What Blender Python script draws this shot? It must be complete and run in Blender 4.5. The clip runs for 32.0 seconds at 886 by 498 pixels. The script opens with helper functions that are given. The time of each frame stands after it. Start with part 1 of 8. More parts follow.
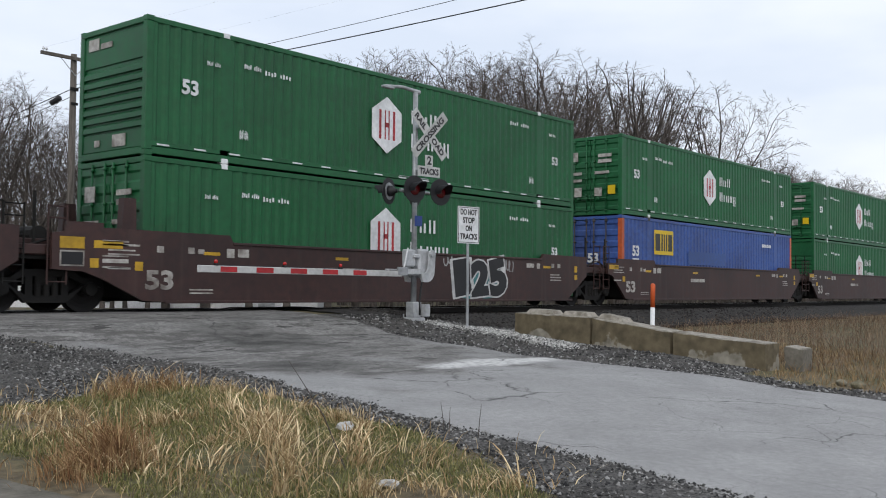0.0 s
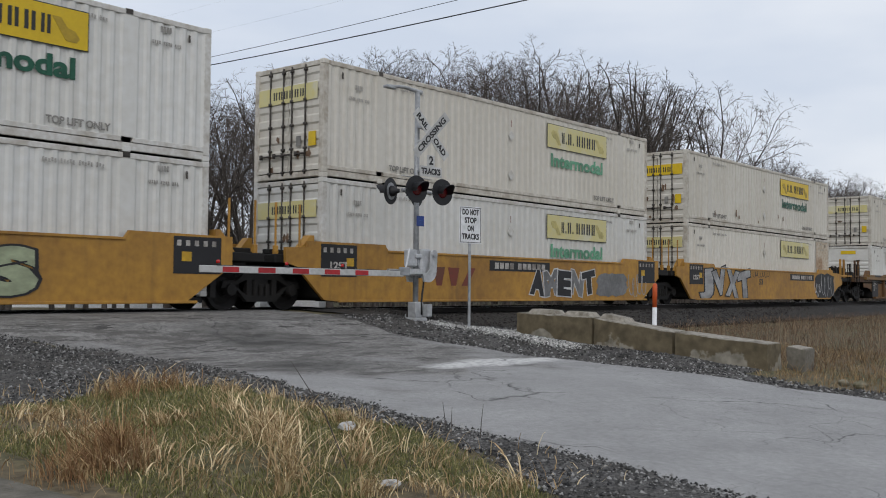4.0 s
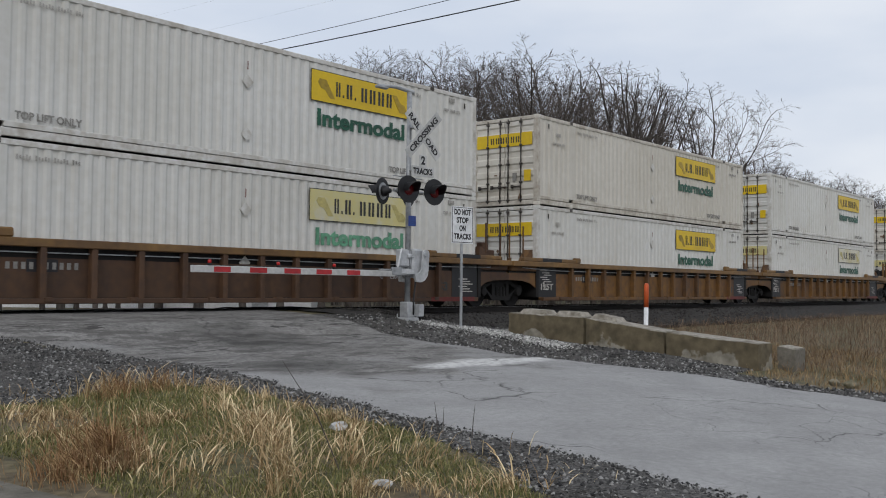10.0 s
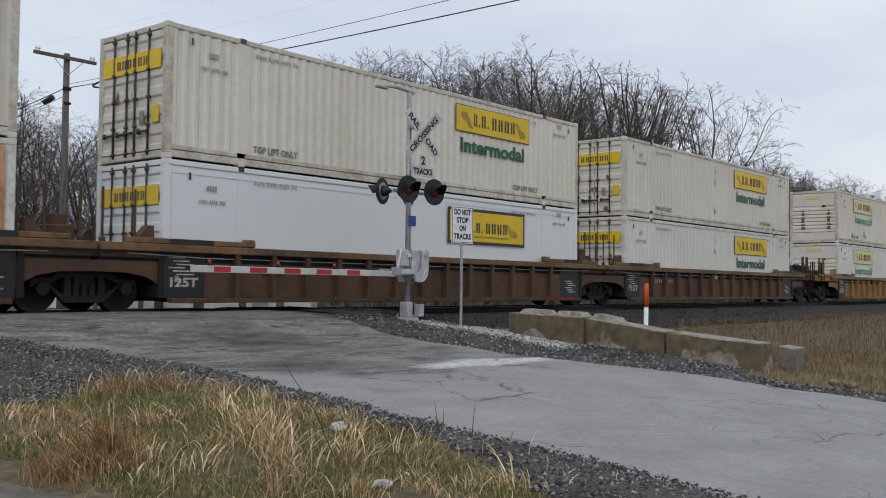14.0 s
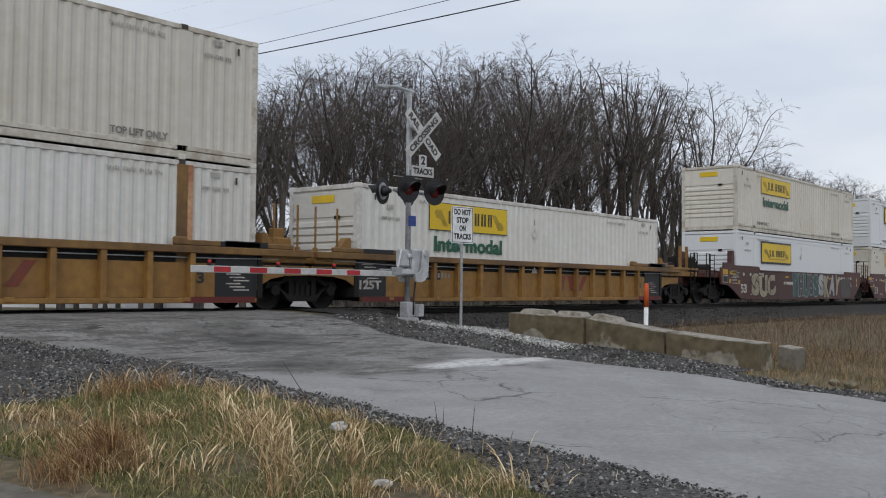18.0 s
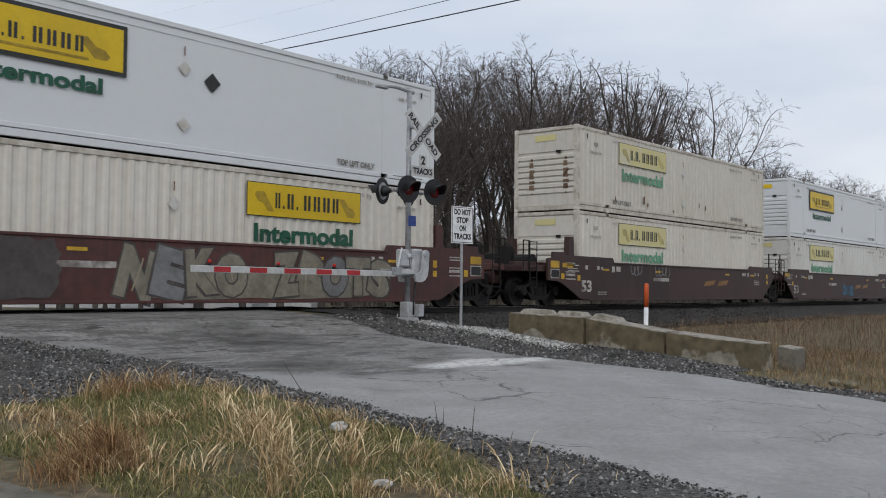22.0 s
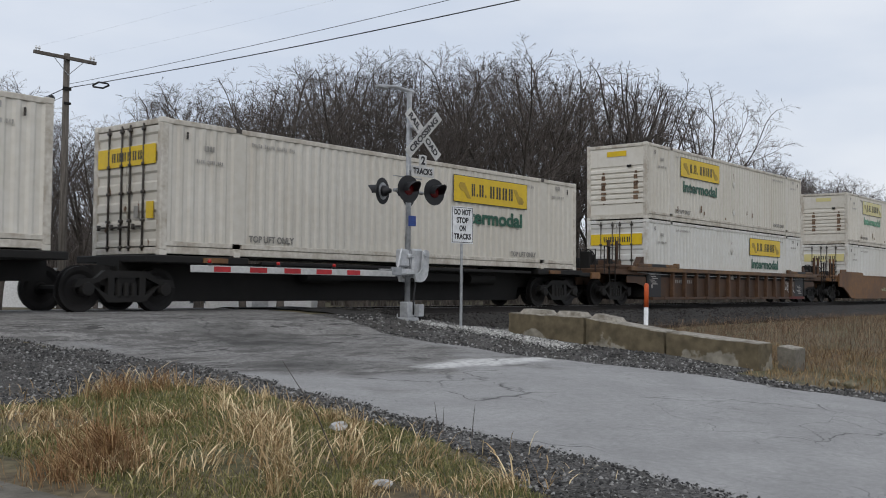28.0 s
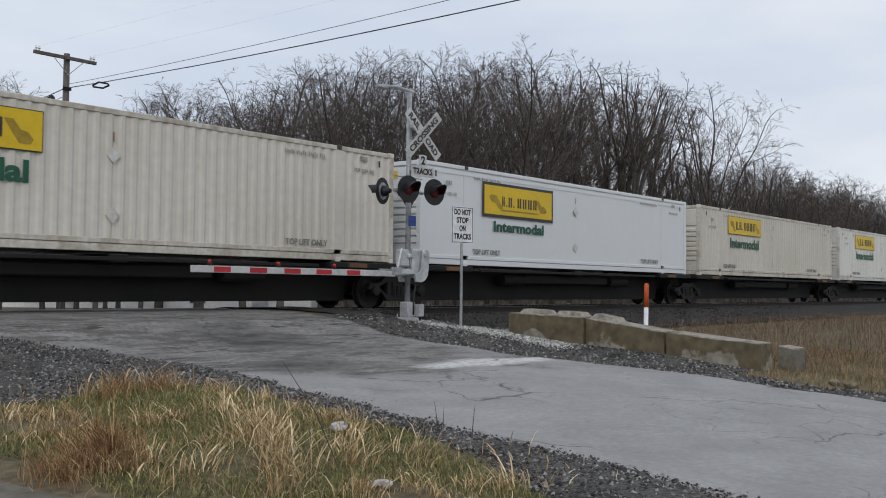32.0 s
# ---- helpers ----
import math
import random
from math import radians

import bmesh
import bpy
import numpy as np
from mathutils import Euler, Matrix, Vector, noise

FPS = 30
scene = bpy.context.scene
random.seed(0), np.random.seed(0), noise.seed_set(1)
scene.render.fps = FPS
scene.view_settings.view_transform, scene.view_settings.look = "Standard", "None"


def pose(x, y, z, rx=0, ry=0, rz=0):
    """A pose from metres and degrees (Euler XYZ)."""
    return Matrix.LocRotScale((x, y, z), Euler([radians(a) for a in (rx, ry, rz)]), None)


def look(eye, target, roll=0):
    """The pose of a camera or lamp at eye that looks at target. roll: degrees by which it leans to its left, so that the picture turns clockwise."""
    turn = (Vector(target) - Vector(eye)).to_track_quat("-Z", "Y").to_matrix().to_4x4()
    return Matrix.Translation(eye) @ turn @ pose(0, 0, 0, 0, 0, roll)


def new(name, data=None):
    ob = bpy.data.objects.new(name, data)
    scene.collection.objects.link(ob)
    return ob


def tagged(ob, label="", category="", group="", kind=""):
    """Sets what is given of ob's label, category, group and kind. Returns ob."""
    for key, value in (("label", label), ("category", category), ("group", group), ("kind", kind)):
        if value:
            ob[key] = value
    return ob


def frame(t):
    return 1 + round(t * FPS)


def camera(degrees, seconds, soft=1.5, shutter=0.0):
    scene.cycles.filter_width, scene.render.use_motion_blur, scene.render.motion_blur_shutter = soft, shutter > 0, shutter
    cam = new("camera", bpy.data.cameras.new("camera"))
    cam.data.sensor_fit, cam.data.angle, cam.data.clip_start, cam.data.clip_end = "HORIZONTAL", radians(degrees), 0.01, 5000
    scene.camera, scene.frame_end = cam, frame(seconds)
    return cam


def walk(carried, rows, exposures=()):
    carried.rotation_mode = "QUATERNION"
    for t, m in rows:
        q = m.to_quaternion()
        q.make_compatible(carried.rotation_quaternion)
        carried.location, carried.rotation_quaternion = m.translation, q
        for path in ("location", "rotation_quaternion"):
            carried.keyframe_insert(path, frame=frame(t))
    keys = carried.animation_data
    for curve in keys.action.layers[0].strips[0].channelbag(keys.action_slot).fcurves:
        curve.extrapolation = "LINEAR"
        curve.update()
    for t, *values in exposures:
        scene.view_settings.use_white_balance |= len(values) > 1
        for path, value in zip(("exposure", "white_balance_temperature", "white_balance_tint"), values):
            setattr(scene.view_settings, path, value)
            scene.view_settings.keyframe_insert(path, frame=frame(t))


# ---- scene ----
# The camera stands on the verge of a lane beside a level crossing; it pans a little in the first seconds.
# x runs along the track, y away from the camera across the track, z up from the rail top.
cam = camera(48.56, 32.0, 1.0, 0.04)
EYE, YAW, PITCH, ROLL = Vector((0.0, -18.78, 0.543)), 50.345, 2.296, 0.526


def aim(turn):
    """The camera's pose when it is turned by so many degrees to its left."""
    a, p = radians(YAW - turn), radians(PITCH)
    way = Vector((math.sin(a) * math.cos(p), math.cos(a) * math.cos(p), math.sin(p)))
    return look(EYE, EYE + way, ROLL)


PAN = [(0.0, 0.363), (0.5, 0.27), (1.0, 0.22), (1.5, 0.49), (2.0, 0.69), (2.5, 0.85), (3.0, 0.80), (3.5, 0.60), (4.5, 0.42), (5.5, 0.297),
       (6.0, 0.20), (6.5, 0.105), (7.0, 0.066), (8.0, 0.033), (9.0, 0.0), (20.0, 0.0), (32.0, 0.0)]
walk(cam, [(t, aim(a)) for t, a in PAN], [(0.0, 0.32), (1.2, 0.34), (2.0, 0.25), (3.0, 0.1), (5.0, 0.03), (8.0, 0.03), (32.0, 0.03)])

# ---- world, sun ----
world = bpy.data.worlds.new("overcast_sky")
scene.world = world
world.use_nodes = True
wn, wl = world.node_tree.nodes, world.node_tree.links
wn.clear()
w_out, w_bg, w_sky = wn.new("ShaderNodeOutputWorld"), wn.new("ShaderNodeBackground"), wn.new("ShaderNodeTexSky")
w_sky.sky_type, w_sky.sun_disc = "NISHITA", False
w_sky.sun_elevation, w_sky.sun_rotation = radians(48), radians(200)
w_sky.dust_density, w_sky.air_density = 4.0, 1.0
w_co, w_map, w_noise, w_ramp, w_mix = (wn.new("ShaderNodeTexCoord"), wn.new("ShaderNodeMapping"), wn.new("ShaderNodeTexNoise"),
                                       wn.new("ShaderNodeValToRGB"), wn.new("ShaderNodeMixRGB"))
w_map.inputs["Scale"].default_value = (1.5, 1.5, 5.0)
w_noise.inputs["Scale"].default_value, w_noise.inputs["Detail"].default_value = 1.6, 5
w_ramp.color_ramp.elements[0].position, w_ramp.color_ramp.elements[0].color = 0.35, (5.2, 5.75, 6.7, 1)
w_ramp.color_ramp.elements[1].position, w_ramp.color_ramp.elements[1].color = 0.68, (6.9, 7.2, 7.7, 1)
w_mix.inputs[0].default_value = 0.9
wl.new(w_co.outputs["Generated"], w_map.inputs[0])
wl.new(w_map.outputs[0], w_noise.inputs["Vector"])
wl.new(w_noise.outputs[0], w_ramp.inputs[0])
wl.new(w_sky.outputs[0], w_mix.inputs[1])
wl.new(w_ramp.outputs[0], w_mix.inputs[2])
wl.new(w_mix.outputs[0], w_bg.inputs[0])
w_bg.inputs[1].default_value = 0.122
wl.new(w_bg.outputs[0], w_out.inputs[0])
sun = new("sun", bpy.data.lights.new("sun", "SUN"))
sun.data.energy, sun.data.angle, sun.data.color = 0.75, radians(20), (1.0, 0.96, 0.9)
sun.matrix_world = look((0, 0, 30), (34, 21, 0))

# ---- materials ----
MATS = {}


def surface(name, base, rough=0.7, metal=0.0, dark=None, light=None, scale=6.0, fine=60.0, bump=0.0, bump_scale=None, streak=0.0,
            streak_colour=(0.1, 0.06, 0.035), vary=0.0, stretch=(1, 1, 1), stain=0.5, spec=0.4):
    """A weathered opaque surface: two scales of noise between dark, base and light, optional vertical streaks, optional relief."""
    if name in MATS:
        return MATS[name]
    m = bpy.data.materials.new(name)
    m.use_nodes = True
    n, l = m.node_tree.nodes, m.node_tree.links
    bsdf = n["Principled BSDF"]
    co, mp = n.new("ShaderNodeTexCoord"), n.new("ShaderNodeMapping")
    mp.inputs["Scale"].default_value = stretch
    info = n.new("ShaderNodeObjectInfo")
    off = n.new("ShaderNodeVectorMath")
    off.operation = "MULTIPLY_ADD"
    off.inputs[1].default_value = (1, 1, 1)
    mul = n.new("ShaderNodeMath")
    mul.operation, mul.inputs[1].default_value = "MULTIPLY", 37.0
    l.new(info.outputs["Random"], mul.inputs[0])
    l.new(co.outputs["Object"], off.inputs[0])
    l.new(mul.outputs[0], off.inputs[2])
    l.new(off.outputs[0], mp.inputs[0])
    base = tuple(base)
    dark = tuple(dark) if dark else tuple(c * 0.7 for c in base)
    light = tuple(light) if light else tuple(min(1, c * 1.12) for c in base)
    big, small = n.new("ShaderNodeTexNoise"), n.new("ShaderNodeTexNoise")
    big.inputs["Scale"].default_value, big.inputs["Detail"].default_value = scale / 6, 6
    small.inputs["Scale"].default_value, small.inputs["Detail"].default_value = fine / 6, 4
    for t in (big, small):
        l.new(mp.outputs[0], t.inputs["Vector"])
    r1, r2 = n.new("ShaderNodeValToRGB"), n.new("ShaderNodeValToRGB")
    r1.color_ramp.elements[0].position, r1.color_ramp.elements[0].color = 0.36, (*dark, 1)
    r1.color_ramp.elements[1].position, r1.color_ramp.elements[1].color = 0.36 + 0.3 * (1.2 - stain), (*base, 1)
    r2.color_ramp.elements[0].position, r2.color_ramp.elements[0].color = 0.3, (*[min(1, c / max(b, 1e-3)) for c, b in zip(dark, base)], 1)
    r2.color_ramp.elements[1].position, r2.color_ramp.elements[1].color = 0.7, (*[min(1.3, c / max(b, 1e-3)) for c, b in zip(light, base)], 1)
    l.new(big.outputs[0], r1.inputs[0])
    l.new(small.outputs[0], r2.inputs[0])
    mix = n.new("ShaderNodeMixRGB")
    mix.blend_type, mix.inputs[0].default_value = "MULTIPLY", 0.8
    l.new(r1.outputs[0], mix.inputs[1])
    l.new(r2.outputs[0], mix.inputs[2])
    col = mix.outputs[0]
    if streak:
        smap, sn, sr, smix = n.new("ShaderNodeMapping"), n.new("ShaderNodeTexNoise"), n.new("ShaderNodeValToRGB"), n.new("ShaderNodeMixRGB")
        smap.inputs["Scale"].default_value = (3.0, 3.0, 0.16)
        sn.inputs["Scale"].default_value, sn.inputs["Detail"].default_value = 1.6, 7
        sr.color_ramp.elements[0].position, sr.color_ramp.elements[1].position = 0.56, 0.80
        sr.color_ramp.elements[0].color, sr.color_ramp.elements[1].color = (0, 0, 0, 1), (streak, streak, streak, 1)
        l.new(off.outputs[0], smap.inputs[0])
        l.new(smap.outputs[0], sn.inputs["Vector"])
        l.new(sn.outputs[0], sr.inputs[0])
        l.new(sr.outputs[0], smix.inputs[0])
        l.new(col, smix.inputs[1])
        smix.inputs[2].default_value = (*streak_colour, 1)
        col = smix.outputs[0]
    if vary:
        hsv, mr = n.new("ShaderNodeHueSaturation"), n.new("ShaderNodeMapRange")
        mr.inputs[3].default_value, mr.inputs[4].default_value = 1 - vary, 1 + vary
        l.new(info.outputs["Random"], mr.inputs[0])
        l.new(mr.outputs[0], hsv.inputs["Value"])
        l.new(col, hsv.inputs["Color"])
        col = hsv.outputs[0]
    l.new(col, bsdf.inputs["Base Color"])
    bsdf.inputs["Metallic"].default_value = metal
    bsdf.inputs["Specular IOR Level"].default_value = spec
    rr = n.new("ShaderNodeMapRange")
    rr.inputs[3].default_value, rr.inputs[4].default_value = max(0.05, rough - 0.12), min(1, rough + 0.12)
    l.new(small.outputs[0], rr.inputs[0])
    l.new(rr.outputs[0], bsdf.inputs["Roughness"])
    if bump:
        bt, bp = n.new("ShaderNodeTexNoise"), n.new("ShaderNodeBump")
        bt.inputs["Scale"].default_value, bt.inputs["Detail"].default_value = (bump_scale or fine), 5
        bp.inputs["Strength"].default_value, bp.inputs["Distance"].default_value = bump, 0.02
        l.new(mp.outputs[0], bt.inputs["Vector"])
        l.new(bt.outputs[0], bp.inputs["Height"])
        l.new(bp.outputs[0], bsdf.inputs["Normal"])
    MATS[name] = m
    return m


def glow(name, colour, strength, base=None):
    m = bpy.data.materials.new(name)
    m.use_nodes = True
    b = m.node_tree.nodes["Principled BSDF"]
    b.inputs["Base Color"].default_value = (*(base or colour), 1)
    b.inputs["Emission Color"].default_value = (*colour, 1)
    b.inputs["Emission Strength"].default_value = strength
    b.inputs["Roughness"].default_value = 0.25
    return m


def island(name, low, high, rough=0.9, mid=None):
    """Loose pieces of one mesh, each of its own shade."""
    m = bpy.data.materials.new(name)
    m.use_nodes = True
    n, l = m.node_tree.nodes, m.node_tree.links
    g, r, b = n.new("ShaderNodeNewGeometry"), n.new("ShaderNodeValToRGB"), n["Principled BSDF"]
    r.color_ramp.elements[0].color, r.color_ramp.elements[1].color = (*low, 1), (*high, 1)
    if mid:
        e = r.color_ramp.elements.new(0.62)
        e.color = (*mid, 1)
    l.new(g.outputs["Random Per Island"], r.inputs[0])
    l.new(r.outputs[0], b.inputs["Base Color"])
    b.inputs["Roughness"].default_value = rough
    b.inputs["Specular IOR Level"].default_value = 0.25
    return m


CREAM = surface("cream_container_paint", (0.59, 0.562, 0.505), 0.55, dark=(0.545, 0.513, 0.45), light=(0.615, 0.59, 0.535), scale=2, fine=30, streak=0.3,
                streak_colour=(0.33, 0.25, 0.16), vary=0.07, stain=0.35)
WHITE = surface("white_container_paint", (0.61, 0.605, 0.58), 0.5, dark=(0.56, 0.55, 0.515), light=(0.63, 0.63, 0.61), scale=2, fine=30, streak=0.2,
                streak_colour=(0.36, 0.29, 0.2), vary=0.05, stain=0.3)
BLUEWHITE = surface("new_white_panel_paint", (0.625, 0.645, 0.66), 0.4, dark=(0.612, 0.633, 0.648), light=(0.635, 0.655, 0.67), scale=2, fine=30, streak=0.06, streak_colour=(0.4, 0.39, 0.36))
FRAMECREAM = surface("scuffed_cream_frame_paint", (0.56, 0.53, 0.47), 0.6, dark=(0.41, 0.37, 0.31), light=(0.6, 0.575, 0.515), scale=14, fine=60, stain=0.6, streak=0.4,
                     streak_colour=(0.2, 0.15, 0.1))
FRAMEWHITE = surface("scuffed_white_frame_paint", (0.595, 0.585, 0.555), 0.55, dark=(0.46, 0.435, 0.39), light=(0.63, 0.63, 0.61), scale=14, fine=60, stain=0.6, streak=0.3,
                     streak_colour=(0.25, 0.2, 0.15))
GREEN = surface("green_container_paint", (0.0065, 0.097, 0.03), 0.5, dark=(0.005, 0.078, 0.024), light=(0.011, 0.115, 0.038), scale=3, fine=40, streak=0.1, streak_colour=(0.045, 0.08, 0.055), vary=0.06)
BLUE = surface("blue_container_paint", (0.035, 0.085, 0.30), 0.5, dark=(0.028, 0.06, 0.21), light=(0.06, 0.12, 0.36), scale=3, fine=40, streak=0.15,
               streak_colour=(0.12, 0.13, 0.2))
ORANGE = surface("orange_post_paint", (0.55, 0.11, 0.03), 0.5, scale=4)
BROWN = surface("brown_car_paint", (0.046, 0.0205, 0.0178), 0.6, dark=(0.03, 0.0145, 0.013), light=(0.066, 0.032, 0.028), scale=2.5, fine=30, streak=0.25, streak_colour=(0.095, 0.068, 0.058), vary=0.08)
MAROON = surface("maroon_car_paint", (0.075, 0.025, 0.021), 0.6, dark=(0.055, 0.021, 0.018), light=(0.115, 0.045, 0.038), scale=2.5, fine=30, streak=0.3, streak_colour=(0.1, 0.07, 0.06))
YELLOW = surface("yellow_car_paint", (0.39, 0.2, 0.032), 0.6, dark=(0.29, 0.145, 0.027), light=(0.46, 0.25, 0.05), scale=2.5, fine=30, streak=0.4, streak_colour=(0.11, 0.065, 0.03), vary=0.05)
OCHRE = surface("faded_yellow_car_paint", (0.235, 0.122, 0.03), 0.65, dark=(0.185, 0.094, 0.026), light=(0.28, 0.155, 0.048), scale=2.5, fine=30, streak=0.4, streak_colour=(0.10, 0.055, 0.026), vary=0.05)
RUST = surface("rusty_orange_car_paint", (0.074, 0.038, 0.019), 0.7, dark=(0.052, 0.027, 0.015), light=(0.115, 0.062, 0.028), scale=2.5, fine=30, streak=0.5, streak_colour=(0.055, 0.032, 0.021), vary=0.18)
RUSTORANGE = surface("faded_orange_car_paint", (0.135, 0.066, 0.017), 0.7, dark=(0.085, 0.043, 0.018), light=(0.18, 0.097, 0.032), scale=2.5, fine=30, streak=0.5, streak_colour=(0.06, 0.034, 0.02), vary=0.15)
TAN = surface("brown_orange_car_paint", (0.165, 0.08, 0.03), 0.65, dark=(0.105, 0.052, 0.024), light=(0.21, 0.11, 0.045), scale=2.5, fine=30, streak=0.4, streak_colour=(0.07, 0.04, 0.025))
# Grimy steel; the shade under the cars is put into its near-black tone.
DARKSTEEL = surface("grimy_shaded_steel", (0.009, 0.008, 0.0072), 0.8, dark=(0.005, 0.0045, 0.004), light=(0.02, 0.0165, 0.0145), scale=6, fine=50)
BLACKPAINT = surface("black_paint_patch", (0.016, 0.016, 0.018), 0.6, scale=6, fine=50)
# Wheel tone lowered for the shade under the cars as well.
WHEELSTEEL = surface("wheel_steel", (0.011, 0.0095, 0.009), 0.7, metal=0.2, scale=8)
RAILTOP = surface("polished_rail_steel", (0.45, 0.45, 0.45), 0.3, metal=0.9, scale=8)
RAILSIDE = surface("dark_rail_steel", (0.02, 0.016, 0.014), 0.8, scale=8)
GALV = surface("galvanised_steel", (0.42, 0.43, 0.44), 0.5, metal=0.35, dark=(0.28, 0.29, 0.3), scale=8, fine=60, streak=0.2, streak_colour=(0.25, 0.24, 0.22))
ALU = surface("grey_painted_metal", (0.5, 0.51, 0.53), 0.45, metal=0.2, dark=(0.36, 0.37, 0.38), scale=8, fine=60)
PALEMETAL = surface("pale_cast_aluminium", (0.56, 0.57, 0.58), 0.5, metal=0.1, dark=(0.4, 0.41, 0.42), scale=9, fine=60)
SIGNWHITE = surface("white_sign_sheeting", (0.74, 0.75, 0.76), 0.4, dark=(0.6, 0.61, 0.62), scale=8)
GREYWHITE = surface("greyish_white_board", (0.5, 0.5, 0.49), 0.5, dark=(0.4, 0.4, 0.39), scale=8)
SIGNBLACK = surface("black_sign_ink", (0.02, 0.02, 0.022), 0.5)
RED = surface("red_reflective_tape", (0.42, 0.02, 0.025), 0.45, scale=10)
SIGNBLUE = surface("blue_sign_sheeting", (0.02, 0.055, 0.27), 0.4)
LOGOYELLOW = surface("yellow_logo_vinyl", (0.66, 0.45, 0.005), 0.45, dark=(0.6, 0.405, 0.008), light=(0.68, 0.47, 0.008), scale=4, streak=0.12, streak_colour=(0.3, 0.24, 0.1))
FADEDYELLOW = surface("faded_yellow_logo_vinyl", (0.55, 0.505, 0.27), 0.5, dark=(0.55, 0.53, 0.42), light=(0.6, 0.52, 0.2), scale=7, fine=30, stain=0.9)
PALELOGO = surface("bleached_logo_vinyl", (0.58, 0.56, 0.48), 0.5, dark=(0.5, 0.46, 0.3), scale=6, stain=0.7)
INK = surface("dark_lettering_ink", (0.028, 0.03, 0.028), 0.5)
GREYINK = surface("grey_stencil_ink", (0.26, 0.25, 0.23), 0.6)
PALESTENCIL = surface("worn_stencil_ink", (0.4, 0.385, 0.355), 0.6)
WORDGREEN = surface("green_lettering_vinyl", (0.006, 0.088, 0.047), 0.45)
FADEDGREEN = surface("faded_green_lettering_vinyl", (0.12, 0.33, 0.2), 0.5, light=(0.3, 0.45, 0.34), scale=8)
STENCIL = surface("white_stencil_paint", (0.47, 0.45, 0.42), 0.6, dark=(0.22, 0.2, 0.18), scale=9, stain=0.6)
GOLD = surface("gold_lettering_paint", (0.24, 0.12, 0.04), 0.6, scale=9)
DECALYELLOW = surface("yellow_marker_decal", (0.55, 0.33, 0.02), 0.5, scale=9)
REDPAINT = surface("dark_red_sill_paint", (0.13, 0.02, 0.016), 0.65, scale=5, streak=0.3)
DOORDIRT = surface("rust_stain_on_steel", (0.17, 0.11, 0.07), 0.8, dark=(0.085, 0.05, 0.03), light=(0.34, 0.27, 0.2), scale=24, fine=80, stain=0.9)
WEATHERED = surface("rust_streaked_pale_panel", (0.5, 0.45, 0.37), 0.7, dark=(0.34, 0.25, 0.17), scale=6, stain=0.8, streak=0.95, streak_colour=(0.2, 0.09, 0.045))
BUFF = surface("bare_buff_repair_panel", (0.52, 0.33, 0.19), 0.7, dark=(0.36, 0.17, 0.09), scale=5, streak=0.6, streak_colour=(0.2, 0.06, 0.025))
# Pale concrete with the sky light on the block tops put into its colour.
SKYLITPALE = surface("pale_skylit_concrete", (0.3, 0.275, 0.235), 0.92, dark=(0.17, 0.15, 0.12), light=(0.38, 0.355, 0.31), scale=14, fine=70, bump=0.6, bump_scale=30, stain=0.7)
SLABGREY = surface("grey_weathered_concrete", (0.17, 0.155, 0.13), 0.9, dark=(0.1, 0.09, 0.07), scale=9, fine=70, bump=0.6, bump_scale=30)
CONCRETE = surface("stained_concrete", (0.27, 0.245, 0.185), 0.9, dark=(0.115, 0.098, 0.05), light=(0.32, 0.30, 0.25), scale=9, fine=70, bump=0.5, bump_scale=30,
                   stain=0.3)
BARK = surface("grey_brown_bark", (0.08, 0.067, 0.058), 0.95, dark=(0.05, 0.042, 0.036), light=(0.115, 0.1, 0.088), scale=20, fine=60, vary=0.25)
TWIG = surface("bare_twigs", (0.112, 0.096, 0.086), 0.95, dark=(0.075, 0.063, 0.056), light=(0.15, 0.13, 0.118), scale=4, fine=20, vary=0.25)
WOODPOLE = surface("weathered_pole_wood", (0.13, 0.115, 0.10), 0.9, dark=(0.08, 0.07, 0.06), scale=12, fine=80, stretch=(6, 6, 0.4), streak=0.3)
CABLE = surface("black_cable", (0.02, 0.02, 0.022), 0.6)
WALLWHITE = surface("white_siding", (0.72, 0.73, 0.74), 0.7, dark=(0.6, 0.6, 0.6), scale=3)
GLASSDARK = surface("dark_window_glass", (0.03, 0.035, 0.04), 0.12)
ROOFGREY = surface("grey_roof_sheet", (0.3, 0.31, 0.32), 0.7, scale=4)
TIEWOOD = surface("dark_tie_wood", (0.05, 0.042, 0.036), 0.95, scale=14, fine=70, stretch=(1, 1, 1))
ORANGEMARK = surface("orange_marker_plastic", (0.62, 0.10, 0.02), 0.5, dark=(0.45, 0.08, 0.02), scale=6)
LAMPBLACK = surface("matt_black_paint", (0.014, 0.014, 0.016), 0.55, scale=9)
LENS = glow("red_signal_glass", (0.9, 0.03, 0.04), 0.012, (0.06, 0.006, 0.008))
ARMLAMP = glow("red_arm_lamp_glass", (1.0, 0.04, 0.03), 0.07, (0.28, 0.01, 0.01))


